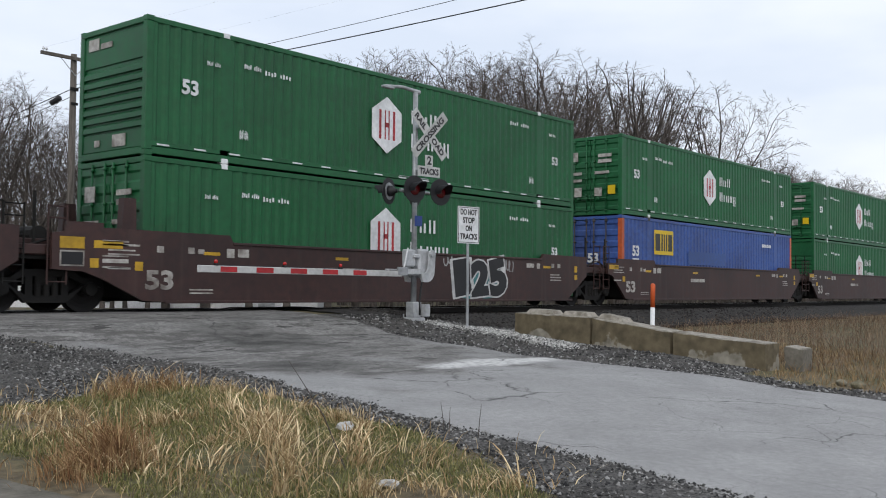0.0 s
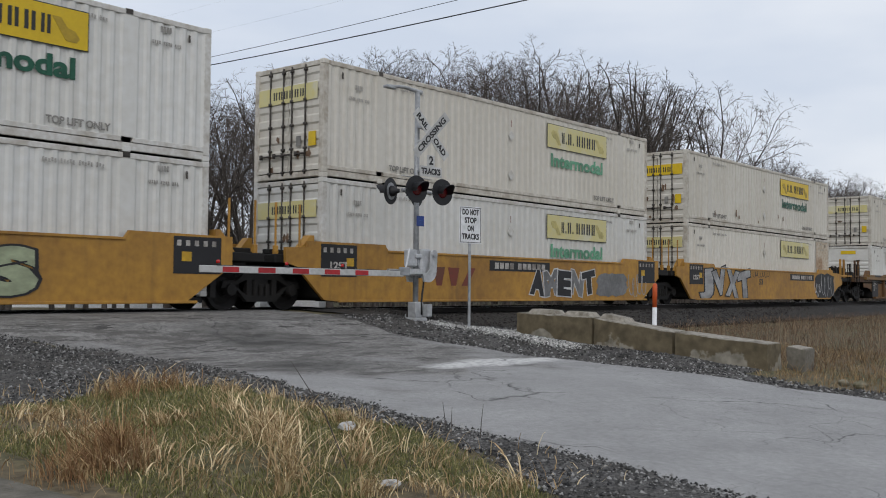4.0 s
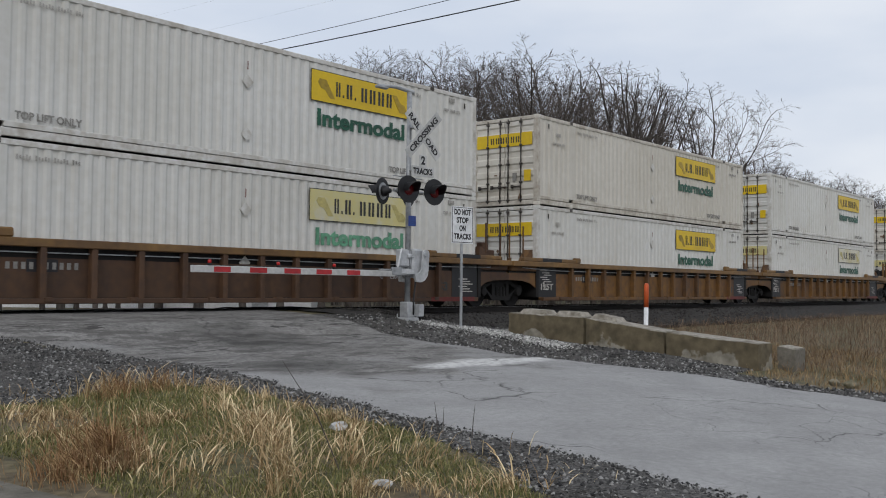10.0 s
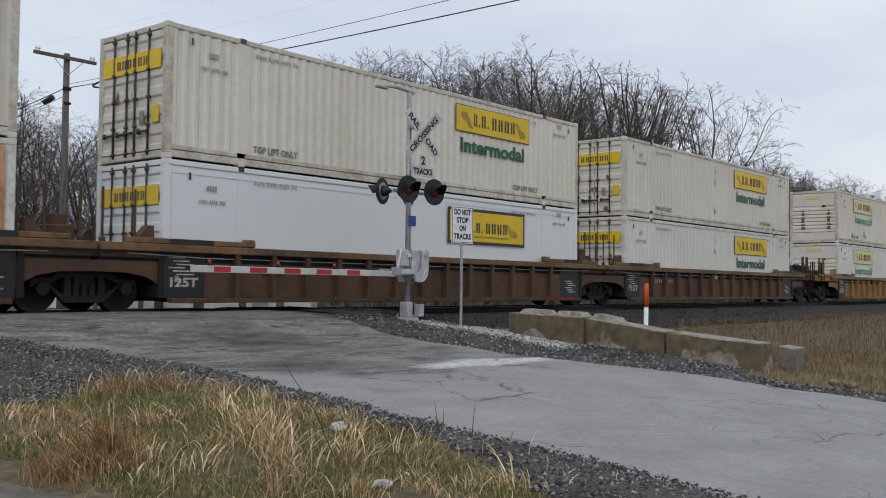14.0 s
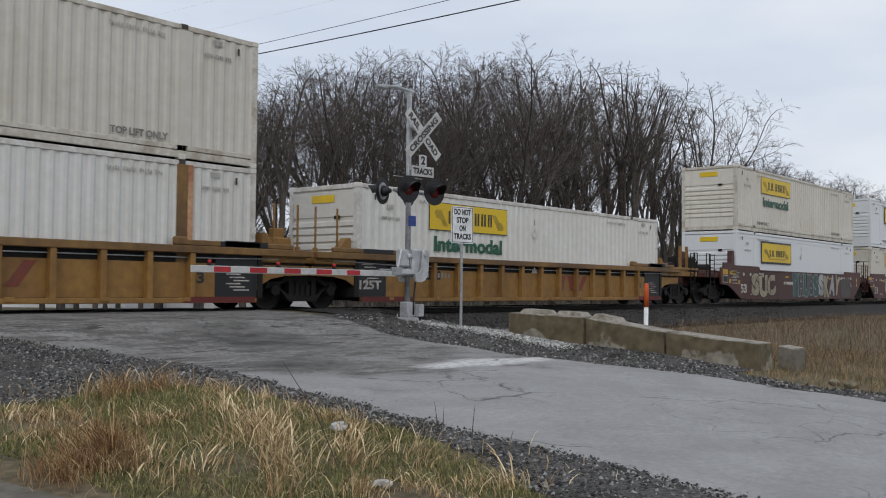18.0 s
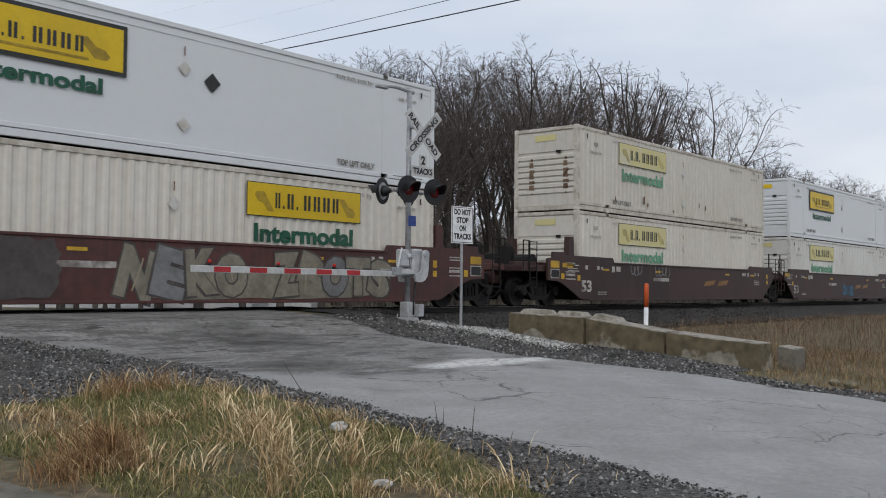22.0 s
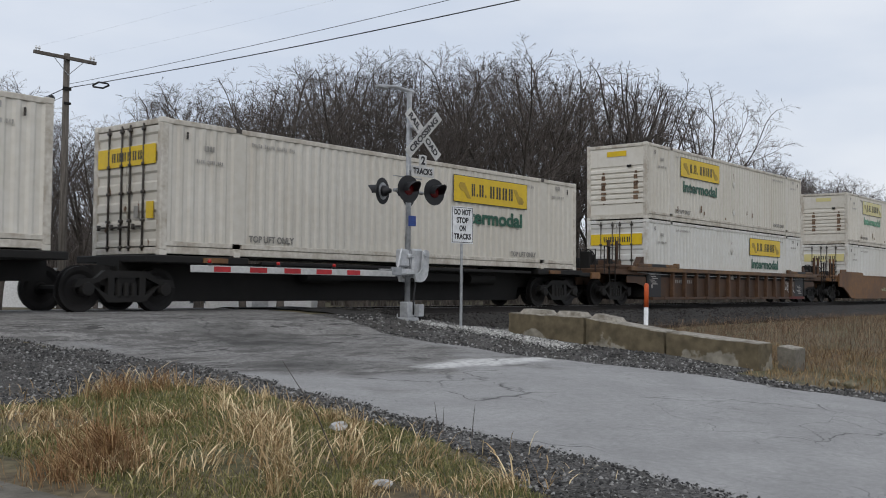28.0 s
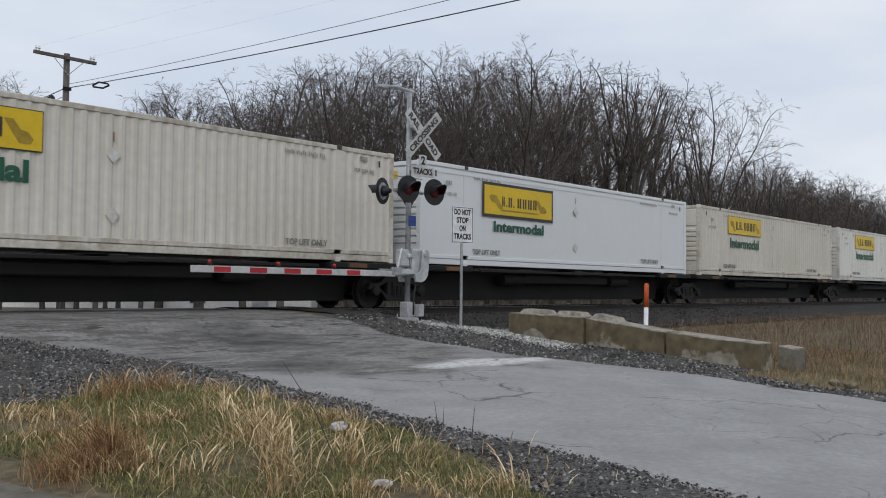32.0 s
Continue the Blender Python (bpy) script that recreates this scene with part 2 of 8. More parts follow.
def ground_material():
    """Dirt, thin grass and dark crushed stone, each where it lies."""
    m = bpy.data.materials.new("verge_soil_and_grass")
    m.use_nodes = True
    n, l = m.node_tree.nodes, m.node_tree.links
    b = n["Principled BSDF"]
    co = n.new("ShaderNodeTexCoord")
    a, f, v = n.new("ShaderNodeTexNoise"), n.new("ShaderNodeTexNoise"), n.new("ShaderNodeTexVoronoi")
    a.inputs["Scale"].default_value, a.inputs["Detail"].default_value = 0.9, 6
    f.inputs["Scale"].default_value, f.inputs["Detail"].default_value = 9, 8
    v.inputs["Scale"].default_value = 22
    for t in (a, f, v):
        l.new(co.outputs["Object"], t.inputs["Vector"])
    r1, r2, mx = n.new("ShaderNodeValToRGB"), n.new("ShaderNodeValToRGB"), n.new("ShaderNodeMixRGB")
    r1.color_ramp.elements[0].position, r1.color_ramp.elements[0].color = 0.4, (0.1, 0.095, 0.04, 1)
    r1.color_ramp.elements[1].position, r1.color_ramp.elements[1].color = 0.62, (0.145, 0.112, 0.064, 1)
    r2.color_ramp.elements[0].position, r2.color_ramp.elements[0].color = 0.3, (0.45, 0.45, 0.45, 1)
    r2.color_ramp.elements[1].position, r2.color_ramp.elements[1].color = 0.72, (1.2, 1.2, 1.2, 1)
    mx.blend_type, mx.inputs[0].default_value = "MULTIPLY", 1.0
    l.new(a.outputs[0], r1.inputs[0])
    l.new(f.outputs[0], r2.inputs[0])
    l.new(r1.outputs[0], mx.inputs[1])
    l.new(r2.outputs[0], mx.inputs[2])
    l.new(mx.outputs[0], b.inputs["Base Color"])
    b.inputs["Roughness"].default_value = 0.95
    bp = n.new("ShaderNodeBump")
    bp.inputs["Strength"].default_value, bp.inputs["Distance"].default_value = 0.7, 0.05
    l.new(f.outputs[0], bp.inputs["Height"])
    l.new(bp.outputs[0], b.inputs["Normal"])
    return m


def block_material():
    """Cast concrete: pale flaked faces below, brown algae stain above with a hard ragged edge."""
    m = bpy.data.materials.new("algae_stained_concrete")
    m.use_nodes = True
    n, l = m.node_tree.nodes, m.node_tree.links
    b = n["Principled BSDF"]
    co, big, fine, sep, add, edge = (n.new("ShaderNodeTexCoord"), n.new("ShaderNodeTexNoise"), n.new("ShaderNodeTexNoise"), n.new("ShaderNodeSeparateXYZ"), n.new("ShaderNodeMath"), n.new("ShaderNodeValToRGB"))
    big.inputs["Scale"].default_value, big.inputs["Detail"].default_value = 1.3, 7
    fine.inputs["Scale"].default_value, fine.inputs["Detail"].default_value = 5, 10
    for t in (big, fine):
        l.new(co.outputs["Object"], t.inputs["Vector"])
    l.new(co.outputs["Object"], sep.inputs[0])
    add.operation, add.inputs[1].default_value = "MULTIPLY_ADD", 0.42
    l.new(sep.outputs["Z"], add.inputs[0])
    l.new(big.outputs[0], add.inputs[2])
    edge.color_ramp.elements[0].position, edge.color_ramp.elements[1].position = 0.2, 0.225
    l.new(add.outputs[0], edge.inputs[0])
    r1, r2, mx = n.new("ShaderNodeValToRGB"), n.new("ShaderNodeValToRGB"), n.new("ShaderNodeMixRGB")
    r1.color_ramp.elements[0].position, r1.color_ramp.elements[0].color = 0.3, (0.15, 0.135, 0.105, 1)
    r1.color_ramp.elements[1].position, r1.color_ramp.elements[1].color = 0.7, (0.32, 0.295, 0.24, 1)
    r2.color_ramp.elements[0].position, r2.color_ramp.elements[0].color = 0.3, (0.072, 0.058, 0.034, 1)
    r2.color_ramp.elements[1].position, r2.color_ramp.elements[1].color = 0.75, (0.165, 0.132, 0.08, 1)
    l.new(fine.outputs[0], r1.inputs[0])
    l.new(fine.outputs[0], r2.inputs[0])
    l.new(edge.outputs[0], mx.inputs[0])
    l.new(r1.outputs[0], mx.inputs[1])
    l.new(r2.outputs[0], mx.inputs[2])
    l.new(mx.outputs[0], b.inputs["Base Color"])
    b.inputs["Roughness"].default_value = 0.92
    bp = n.new("ShaderNodeBump")
    bp.inputs["Strength"].default_value, bp.inputs["Distance"].default_value = 0.5, 0.02
    l.new(fine.outputs[0], bp.inputs["Height"])
    l.new(bp.outputs[0], b.inputs["Normal"])
    return m


def stone_material(name, low, high, scale):
    """Crushed stone seen as many small facets."""
    m = bpy.data.materials.new(name)
    m.use_nodes = True
    n, l = m.node_tree.nodes, m.node_tree.links
    b = n["Principled BSDF"]
    co, v, a, r, mx, r2 = (n.new("ShaderNodeTexCoord"), n.new("ShaderNodeTexVoronoi"), n.new("ShaderNodeTexNoise"), n.new("ShaderNodeValToRGB"),
                           n.new("ShaderNodeMixRGB"), n.new("ShaderNodeValToRGB"))
    v.inputs["Scale"].default_value = scale
    a.inputs["Scale"].default_value, a.inputs["Detail"].default_value = 1.3, 6
    l.new(co.outputs["Object"], v.inputs["Vector"])
    l.new(co.outputs["Object"], a.inputs["Vector"])
    r.color_ramp.elements[0].color, r.color_ramp.elements[1].color = (*low, 1), (*high, 1)
    sep = n.new("ShaderNodeSeparateColor")
    l.new(v.outputs["Color"], sep.inputs[0])
    l.new(sep.outputs[0], r.inputs[0])
    r2.color_ramp.elements[0].position, r2.color_ramp.elements[0].color = 0.35, (0.6, 0.57, 0.52, 1)
    r2.color_ramp.elements[1].position, r2.color_ramp.elements[1].color = 0.65, (1.1, 1.1, 1.1, 1)
    l.new(a.outputs[0], r2.inputs[0])
    mx.blend_type, mx.inputs[0].default_value = "MULTIPLY", 1.0
    l.new(r.outputs[0], mx.inputs[1])
    l.new(r2.outputs[0], mx.inputs[2])
    l.new(mx.outputs[0], b.inputs["Base Color"])
    b.inputs["Roughness"].default_value = 0.9
    bp = n.new("ShaderNodeBump")
    bp.inputs["Strength"].default_value, bp.inputs["Distance"].default_value = 0.9, 0.03
    l.new(v.outputs["Distance"], bp.inputs["Height"])
    l.new(bp.outputs[0], b.inputs["Normal"])
    return m


def asphalt_material():
    """Worn pale asphalt with crack lines, a rougher dark patch by the rails and a bleached smear."""
    m = bpy.data.materials.new("worn_asphalt")
    m.use_nodes = True
    n, l = m.node_tree.nodes, m.node_tree.links
    b = n["Principled BSDF"]
    co = n.new("ShaderNodeTexCoord")

    def noise(scale, detail=6, vec=None):
        t = n.new("ShaderNodeTexNoise")
        t.inputs["Scale"].default_value, t.inputs["Detail"].default_value = scale, detail
        l.new(vec or co.outputs["Object"], t.inputs["Vector"])
        return t

    def ramp(src, p0, c0, p1, c1):
        r = n.new("ShaderNodeValToRGB")
        r.color_ramp.elements[0].position, r.color_ramp.elements[0].color = p0, (*c0, 1)
        r.color_ramp.elements[1].position, r.color_ramp.elements[1].color = p1, (*c1, 1)
        l.new(src, r.inputs[0])
        return r.outputs[0]

    def mixed(kind, fac, c1, c2):
        x = n.new("ShaderNodeMixRGB")
        x.blend_type = kind
        if isinstance(fac, float):
            x.inputs[0].default_value = fac
        else:
            l.new(fac, x.inputs[0])
        for k, c in ((1, c1), (2, c2)):
            if isinstance(c, tuple):
                x.inputs[k].default_value = (*c, 1)
            else:
                l.new(c, x.inputs[k])
        return x.outputs[0]

    def patch(centre, size, soft, wobble):
        """A mask round a place on the road, with an uneven edge."""
        mp = n.new("ShaderNodeMapping")
        mp.inputs["Location"].default_value = [-c / s for c, s in zip(centre, size)]
        mp.inputs["Scale"].default_value = [1 / s for s in size]
        l.new(co.outputs["Object"], mp.inputs[0])
        add, nz = n.new("ShaderNodeVectorMath"), noise(wobble, 5)
        add.operation = "MULTIPLY_ADD"
        add.inputs[1].default_value = (1.6, 1.6, 0)
        add.inputs[2].default_value = (-0.8, -0.8, 0)
        l.new(nz.outputs["Color"], add.inputs[0])
        s = n.new("ShaderNodeVectorMath")
        l.new(mp.outputs[0], s.inputs[0])
        l.new(add.outputs[0], s.inputs[1])
        flat = n.new("ShaderNodeVectorMath")
        flat.operation, flat.inputs[1].default_value = "MULTIPLY", (1, 1, 0)
        l.new(s.outputs[0], flat.inputs[0])
        ln = n.new("ShaderNodeVectorMath")
        ln.operation = "LENGTH"
        l.new(flat.outputs[0], ln.inputs[0])
        return ramp(ln.outputs["Value"], 1 - soft, (1, 1, 1), 1.0, (0, 0, 0))

    fine, mid = noise(170, 3), noise(1.1, 7)
    col = ramp(mid.outputs[0], 0.33, (0.262, 0.258, 0.254), 0.68, (0.325, 0.321, 0.316))
    col = mixed("MULTIPLY", 0.9, col, ramp(fine.outputs[0], 0.3, (0.7, 0.7, 0.7), 0.7, (1.18, 1.18, 1.18)))
    col = mixed("MULTIPLY", 0.8, col, ramp(noise(14, 6).outputs[0], 0.3, (0.82, 0.82, 0.82), 0.7, (1.1, 1.1, 1.1)))
    wide = n.new("ShaderNodeMapping")
    wide.inputs["Scale"].default_value = (0.7, 1.3, 1)
    l.new(co.outputs["Object"], wide.inputs[0])
    lumps = noise(1.5, 9, wide.outputs[0])
    lumps.inputs["Roughness"].default_value = 0.68
    rough = mixed("MULTIPLY", 1.0, ramp(lumps.outputs[0], 0.4, (0.15, 0.143, 0.135), 0.6, (0.215, 0.208, 0.198)),
                  ramp(fine.outputs[0], 0.3, (0.55, 0.55, 0.55), 0.7, (1.4, 1.4, 1.4)))
    rough = mixed("MULTIPLY", 1.0, rough, ramp(noise(11, 6).outputs[0], 0.32, (0.62, 0.62, 0.62), 0.68, (1.22, 1.22, 1.22)))
    long_ = n.new("ShaderNodeMapping")
    long_.inputs["Scale"].default_value, long_.inputs["Rotation"].default_value = (0.45, 1.5, 1), (0, 0, 0.62)
    l.new(co.outputs["Object"], long_.inputs[0])
    worn, torn = noise(1.9, 10, long_.outputs[0]), noise(3.3, 9, long_.outputs[0])
    worn.inputs["Roughness"].default_value = torn.inputs["Roughness"].default_value = 0.66
    rough = mixed("MIX", ramp(worn.outputs[0], 0.54, (0, 0, 0), 0.55, (0.68, 0.68, 0.68)), rough, (0.07, 0.065, 0.061))
    rough = mixed("MIX", ramp(torn.outputs[0], 0.6, (0, 0, 0), 0.61, (0.9, 0.9, 0.9)), rough, (0.032, 0.03, 0.028))
    rough = mixed("MIX", ramp(torn.outputs[0], 0.38, (0.55, 0.55, 0.55), 0.395, (0, 0, 0)), rough, (0.27, 0.263, 0.252))
    col = mixed("MIX", patch((11.6, -3.9, 0), (5.6, 5.9, 1), 0.25, 0.5), col, rough)
    dark = ramp(lumps.outputs[0], 0.42, (0.045, 0.043, 0.04), 0.6, (0.135, 0.13, 0.123))
    col = mixed("MIX", patch((11.6, -4.9, 0), (1.5, 1.5, 1), 0.6, 0.9), col, dark)
    col = mixed("MIX", patch((10.3, -7.6, 0), (1.1, 0.8, 1), 0.6, 0.9), col, dark)
    col = mixed("MIX", patch((13.5, -8.72, 0), (2.0, 0.5, 1), 0.4, 1.3), col, ramp(noise(9, 8).outputs[0], 0.38, (0.34, 0.335, 0.33), 0.52, (0.55, 0.545, 0.53)))
    warp, vec = noise(1.3, 5), n.new("ShaderNodeVectorMath")
    vec.operation, vec.inputs[1].default_value = "MULTIPLY_ADD", (1.1, 1.1, 0)
    l.new(warp.outputs["Color"], vec.inputs[0])
    l.new(co.outputs["Object"], vec.inputs[2])
    for scale, width, strength in ((0.23, 0.003, 0.95), (0.55, 0.0035, 0.7), (1.6, 0.006, 0.35)):
        v = n.new("ShaderNodeTexVoronoi")
        v.feature, v.inputs["Scale"].default_value = "DISTANCE_TO_EDGE", scale
        l.new(vec.outputs[0], v.inputs["Vector"])
        mask = ramp(v.outputs["Distance"], width * 0.5, (strength,) * 3, width * 1.6, (0, 0, 0))
        broken = ramp(noise(0.5, 3).outputs[0], 0.48, (0, 0, 0), 0.56, (1, 1, 1))
        col = mixed("MIX", mixed("MULTIPLY", 1.0, mask, broken), col, (0.035, 0.034, 0.033))
    l.new(col, b.inputs["Base Color"])
    b.inputs["Roughness"].default_value = 0.85
    bp = n.new("ShaderNodeBump")
    bp.inputs["Strength"].default_value, bp.inputs["Distance"].default_value = 0.35, 0.01
    l.new(fine.outputs[0], bp.inputs["Height"])
    l.new(bp.outputs[0], b.inputs["Normal"])
    return m


SOIL, ASPHALT = ground_material(), asphalt_material()
BLOCKSTONE = block_material()
YARDSTONE = stone_material("pale_yard_gravel", (0.2, 0.2, 0.185), (0.4, 0.395, 0.37), 12)
# Dark stone, set blacker still with the shade under the train.
BALLAST = stone_material("dark_shaded_ballast", (0.008, 0.007, 0.0065), (0.036, 0.032, 0.028), 16)
SHOULDER = stone_material("crushed_stone", (0.028, 0.026, 0.025), (0.125, 0.119, 0.112), 34)
STONES = island("loose_stones", (0.02, 0.02, 0.021), (0.34, 0.335, 0.325), 0.85, (0.085, 0.083, 0.08))
# Dark stones whose tone also takes in shade along the train's foot.
BANKSTONES = island("dark_shaded_bank_stones", (0.009, 0.008, 0.007), (0.085, 0.078, 0.07), 0.88, (0.022, 0.02, 0.018))
PALESTONES = island("pale_gravel", (0.16, 0.16, 0.152), (0.62, 0.615, 0.59), 0.9, (0.38, 0.375, 0.36))
STRAW = island("dead_grass_blades", (0.26, 0.17, 0.085), (0.8, 0.66, 0.42), 0.8, (0.47, 0.345, 0.19))
RUSSET = island("russet_grass_blades", (0.2, 0.1, 0.05), (0.5, 0.36, 0.19), 0.9, (0.32, 0.2, 0.1))
LAWN = island("short_green_blades", (0.095, 0.105, 0.035), (0.4, 0.33, 0.16), 0.8, (0.18, 0.18, 0.065))
DRY = island("dry_tawny_blades", (0.14, 0.09, 0.045), (0.44, 0.33, 0.18), 0.9, (0.26, 0.175, 0.09))
WEEDS = island("brown_weed_stems", (0.075, 0.047, 0.032), (0.38, 0.28, 0.18), 0.9, (0.155, 0.1, 0.065))


# ---- building blocks ----
class Shape:
    """Collects boxes, plates, tubes and lathed forms into one mesh."""

    def __init__(self):
        self.v, self.f = [], []

    def add(self, verts, faces):
        k = len(self.v)
        self.v += [tuple(p) for p in verts]
        self.f += [tuple(k + i for i in q) for q in faces]
        return self

    def box(self, x0, x1, y0, y1, z0, z1, c=0.0):
        """A box; c cuts its long edges along x, y and z alike."""
        if c <= 0:
            return self.add([(x, y, z) for z in (z0, z1) for y in (y0, y1) for x in (x0, x1)],
                            [(0, 2, 3, 1), (4, 5, 7, 6), (0, 1, 5, 4), (2, 6, 7, 3), (0, 4, 6, 2), (1, 3, 7, 5)])
        bm = bmesh.new()
        vs = [bm.verts.new((x, y, z)) for z in (z0, z1) for y in (y0, y1) for x in (x0, x1)]
        for q in ((0, 2, 3, 1), (4, 5, 7, 6), (0, 1, 5, 4), (2, 6, 7, 3), (0, 4, 6, 2), (1, 3, 7, 5)):
            bm.faces.new([vs[i] for i in q])
        bmesh.ops.bevel(bm, geom=bm.edges[:], offset=c, segments=1, affect="EDGES", profile=0.5)
        bm.verts.index_update()
        self.add([p.co for p in bm.verts], [[p.index for p in q.verts] for q in bm.faces])
        bm.free()
        return self

    def plate(self, outline, y0, y1):
        """An outline in x and z, given clockwise as seen from -y or not, made thick along y."""
        n = len(outline)
        self.add([(x, y0, z) for x, z in outline] + [(x, y1, z) for x, z in outline],
                 [tuple(range(n)), tuple(range(2 * n - 1, n - 1, -1))] + [(i, n + i, n + (i + 1) % n, (i + 1) % n) for i in range(n)])
        return self

    def tube(self, points, radii, n=6, cap=True):
        pts = [Vector(p) for p in points]
        if not isinstance(radii, (list, tuple)):
            radii = [radii] * len(pts)
        vs, fs = [], []
        for i, p in enumerate(pts):
            way = (pts[min(i + 1, len(pts) - 1)] - pts[max(i - 1, 0)]).normalized()
            side = way.cross(Vector((0, 0, 1)) if abs(way.z) < 0.9 else Vector((1, 0, 0))).normalized()
            up = side.cross(way)
            vs += [p + radii[i] * (math.cos(2 * math.pi * j / n) * side + math.sin(2 * math.pi * j / n) * up) for j in range(n)]
        for i in range(len(pts) - 1):
            fs += [(i * n + j, i * n + (j + 1) % n, (i + 1) * n + (j + 1) % n, (i + 1) * n + j) for j in range(n)]
        if cap:
            fs += [tuple(range(n - 1, -1, -1)), tuple((len(pts) - 1) * n + j for j in range(n))]
        return self.add(vs, fs)

    def lathe(self, centre, profile, n=20, axis="y"):
        """Profile of (along, radius) turned round an axis through centre."""
        c, vs, fs = Vector(centre), [], []
        for a, r in profile:
            for j in range(n):
                u, w = r * math.cos(2 * math.pi * j / n), r * math.sin(2 * math.pi * j / n)
                vs.append(c + Vector({"x": (a, u, w), "y": (u, a, w), "z": (u, w, a)}[axis]))
        m = len(profile)
        for i in range(m - 1):
            fs += [(i * n + j, i * n + (j + 1) % n, (i + 1) * n + (j + 1) % n, (i + 1) * n + j) for j in range(n)]
        fs += [tuple(range(n)), tuple((m - 1) * n + j for j in range(n - 1, -1, -1))]
        return self.add(vs, fs)

    def mesh(self, name, material, smooth=False):
        me = bpy.data.meshes.new(name)
        me.from_pydata(self.v, [], self.f)
        me.materials.append(material)
        bm = bmesh.new()
        bm.from_mesh(me)
        bmesh.ops.recalc_face_normals(bm, faces=bm.faces)
        bm.to_mesh(me)
        bm.free()
        if smooth:
            me.polygons.foreach_set("use_smooth", [True] * len(me.polygons))
        return me


CACHE = {}


def made(key, material, build, smooth=False):
    """One mesh for each key and material, shared by all that ask for it."""
    k = (key, material.name)
    if k not in CACHE:
        s = Shape()
        build(s)
        CACHE[k] = s.mesh(key if isinstance(key, str) else key[0], material, smooth)
    return CACHE[k]


def part(name, mesh, parent, label="", at=None):
    ob = new(name, mesh)
    ob.parent = parent
    if at is not None:
        ob.matrix_basis = at if isinstance(at, Matrix) else Matrix.Translation(at)
    if name in ("stencil_mark", "number_mark", "name_mark", "emblem_mark", "rust_streak", "far_rib"):
        ob["kind"] = "stuff"
    return tagged(ob, label)


def thing(name, label, category, group="", at=None, kind=""):
    ob = new(name)
    ob.empty_display_size = 0.3
    if at is not None:
        ob.matrix_basis = at if isinstance(at, Matrix) else Matrix.Translation(at)
    return tagged(ob, label, category, group, kind)


def words(text, size, material, width=None, depth=0.004, spacing=1.0):
    """Lettering as a mesh in x and z, facing -y, its lower left corner at the origin; width: stretched or squeezed to that."""
    key = ("words", text, size, width, spacing, material.name)
    if key not in CACHE:
        cu = bpy.data.curves.new("lettering", "FONT")
        cu.body, cu.size, cu.extrude, cu.space_character, cu.offset = text, size, depth / 2, spacing, size * 0.036
        cu.resolution_u = 4
        cu.align_x = "CENTER" if "\n" in text else "LEFT"
        ob = bpy.data.objects.new("lettering", cu)
        scene.collection.objects.link(ob)
        me = bpy.data.meshes.new_from_object(ob)
        bpy.data.objects.remove(ob)
        co = np.empty(len(me.vertices) * 3)
        me.vertices.foreach_get("co", co)
        co = co.reshape(-1, 3)
        lo, hi = co.min(0), co.max(0)
        sx = width / (hi[0] - lo[0]) if width else 1
        out = np.stack([(co[:, 0] - lo[0]) * sx, -co[:, 2] - depth / 2, co[:, 1] - lo[1]], 1)
        me.vertices.foreach_set("co", out.ravel())
        me.materials.clear()
        me.materials.append(material)
        me.update()
        CACHE[key] = me
    return CACHE[key]


# ---- ground, lane and tracks ----
PROFILE_Y = [-400, -60, -30, -19, -16, -14.5, -13, -12, -10, -8, -6, -4.6, -3.6, -2.2, -1.4, 1.4, 3.5, 9.0, 12, 40, 900]
PROFILE_Z = [-6, -2.2, -1.7, -1.35, -1.2, -1.07, -0.97, -0.88, -0.80, -0.72, -0.57, -0.42, -0.17, -0.045, -0.02, -0.02, -0.2, -0.62, -0.72, -0.85, -2.0]
TRACK_Y = [-400, -60, -30, -19, -16, -14.5, -13, -12, -10, -8, -6, -4.6, -3.6, -3.0, -1.9, -1.7, 1.7, 1.9, 3.2, 12, 40, 900]
TRACK_Z = [-6, -2.2, -1.7, -1.35, -1.2, -1.07, -0.97, -0.90, -0.83, -0.78, -0.74, -0.72, -0.68, -0.6, -0.24, -0.2, -0.2, -0.24, -0.7, -0.8, -0.85, -2.0]


def height(x, y):
    """The ground: the lane rises to the crossing, beside it the line lies on its ballast bank."""
    lane = np.interp(y, PROFILE_Y, PROFILE_Z)
    bank = np.interp(y, TRACK_Y, TRACK_Z)
    blend = np.clip(np.maximum((x - 17.5) / 2.6, (4.5 - x) / 3.0), 0, 1)
    blend = blend * blend * (3 - 2 * blend)
    heap = np.interp(y, [-12.2, -11, -10, -8.5, -7, -6.5, -5.5, -4.6, -3.8, -3.0], [0, 0.07, 0.14, 0.165, 0.2, 0.22, 0.17, 0.09, 0.02, 0]) * np.interp(x, [15.5, 16.1, 16.8, 18.0, 19.6], [0, 0.25, 1, 1, 0])
    return lane * (1 - blend) + bank * blend + heap


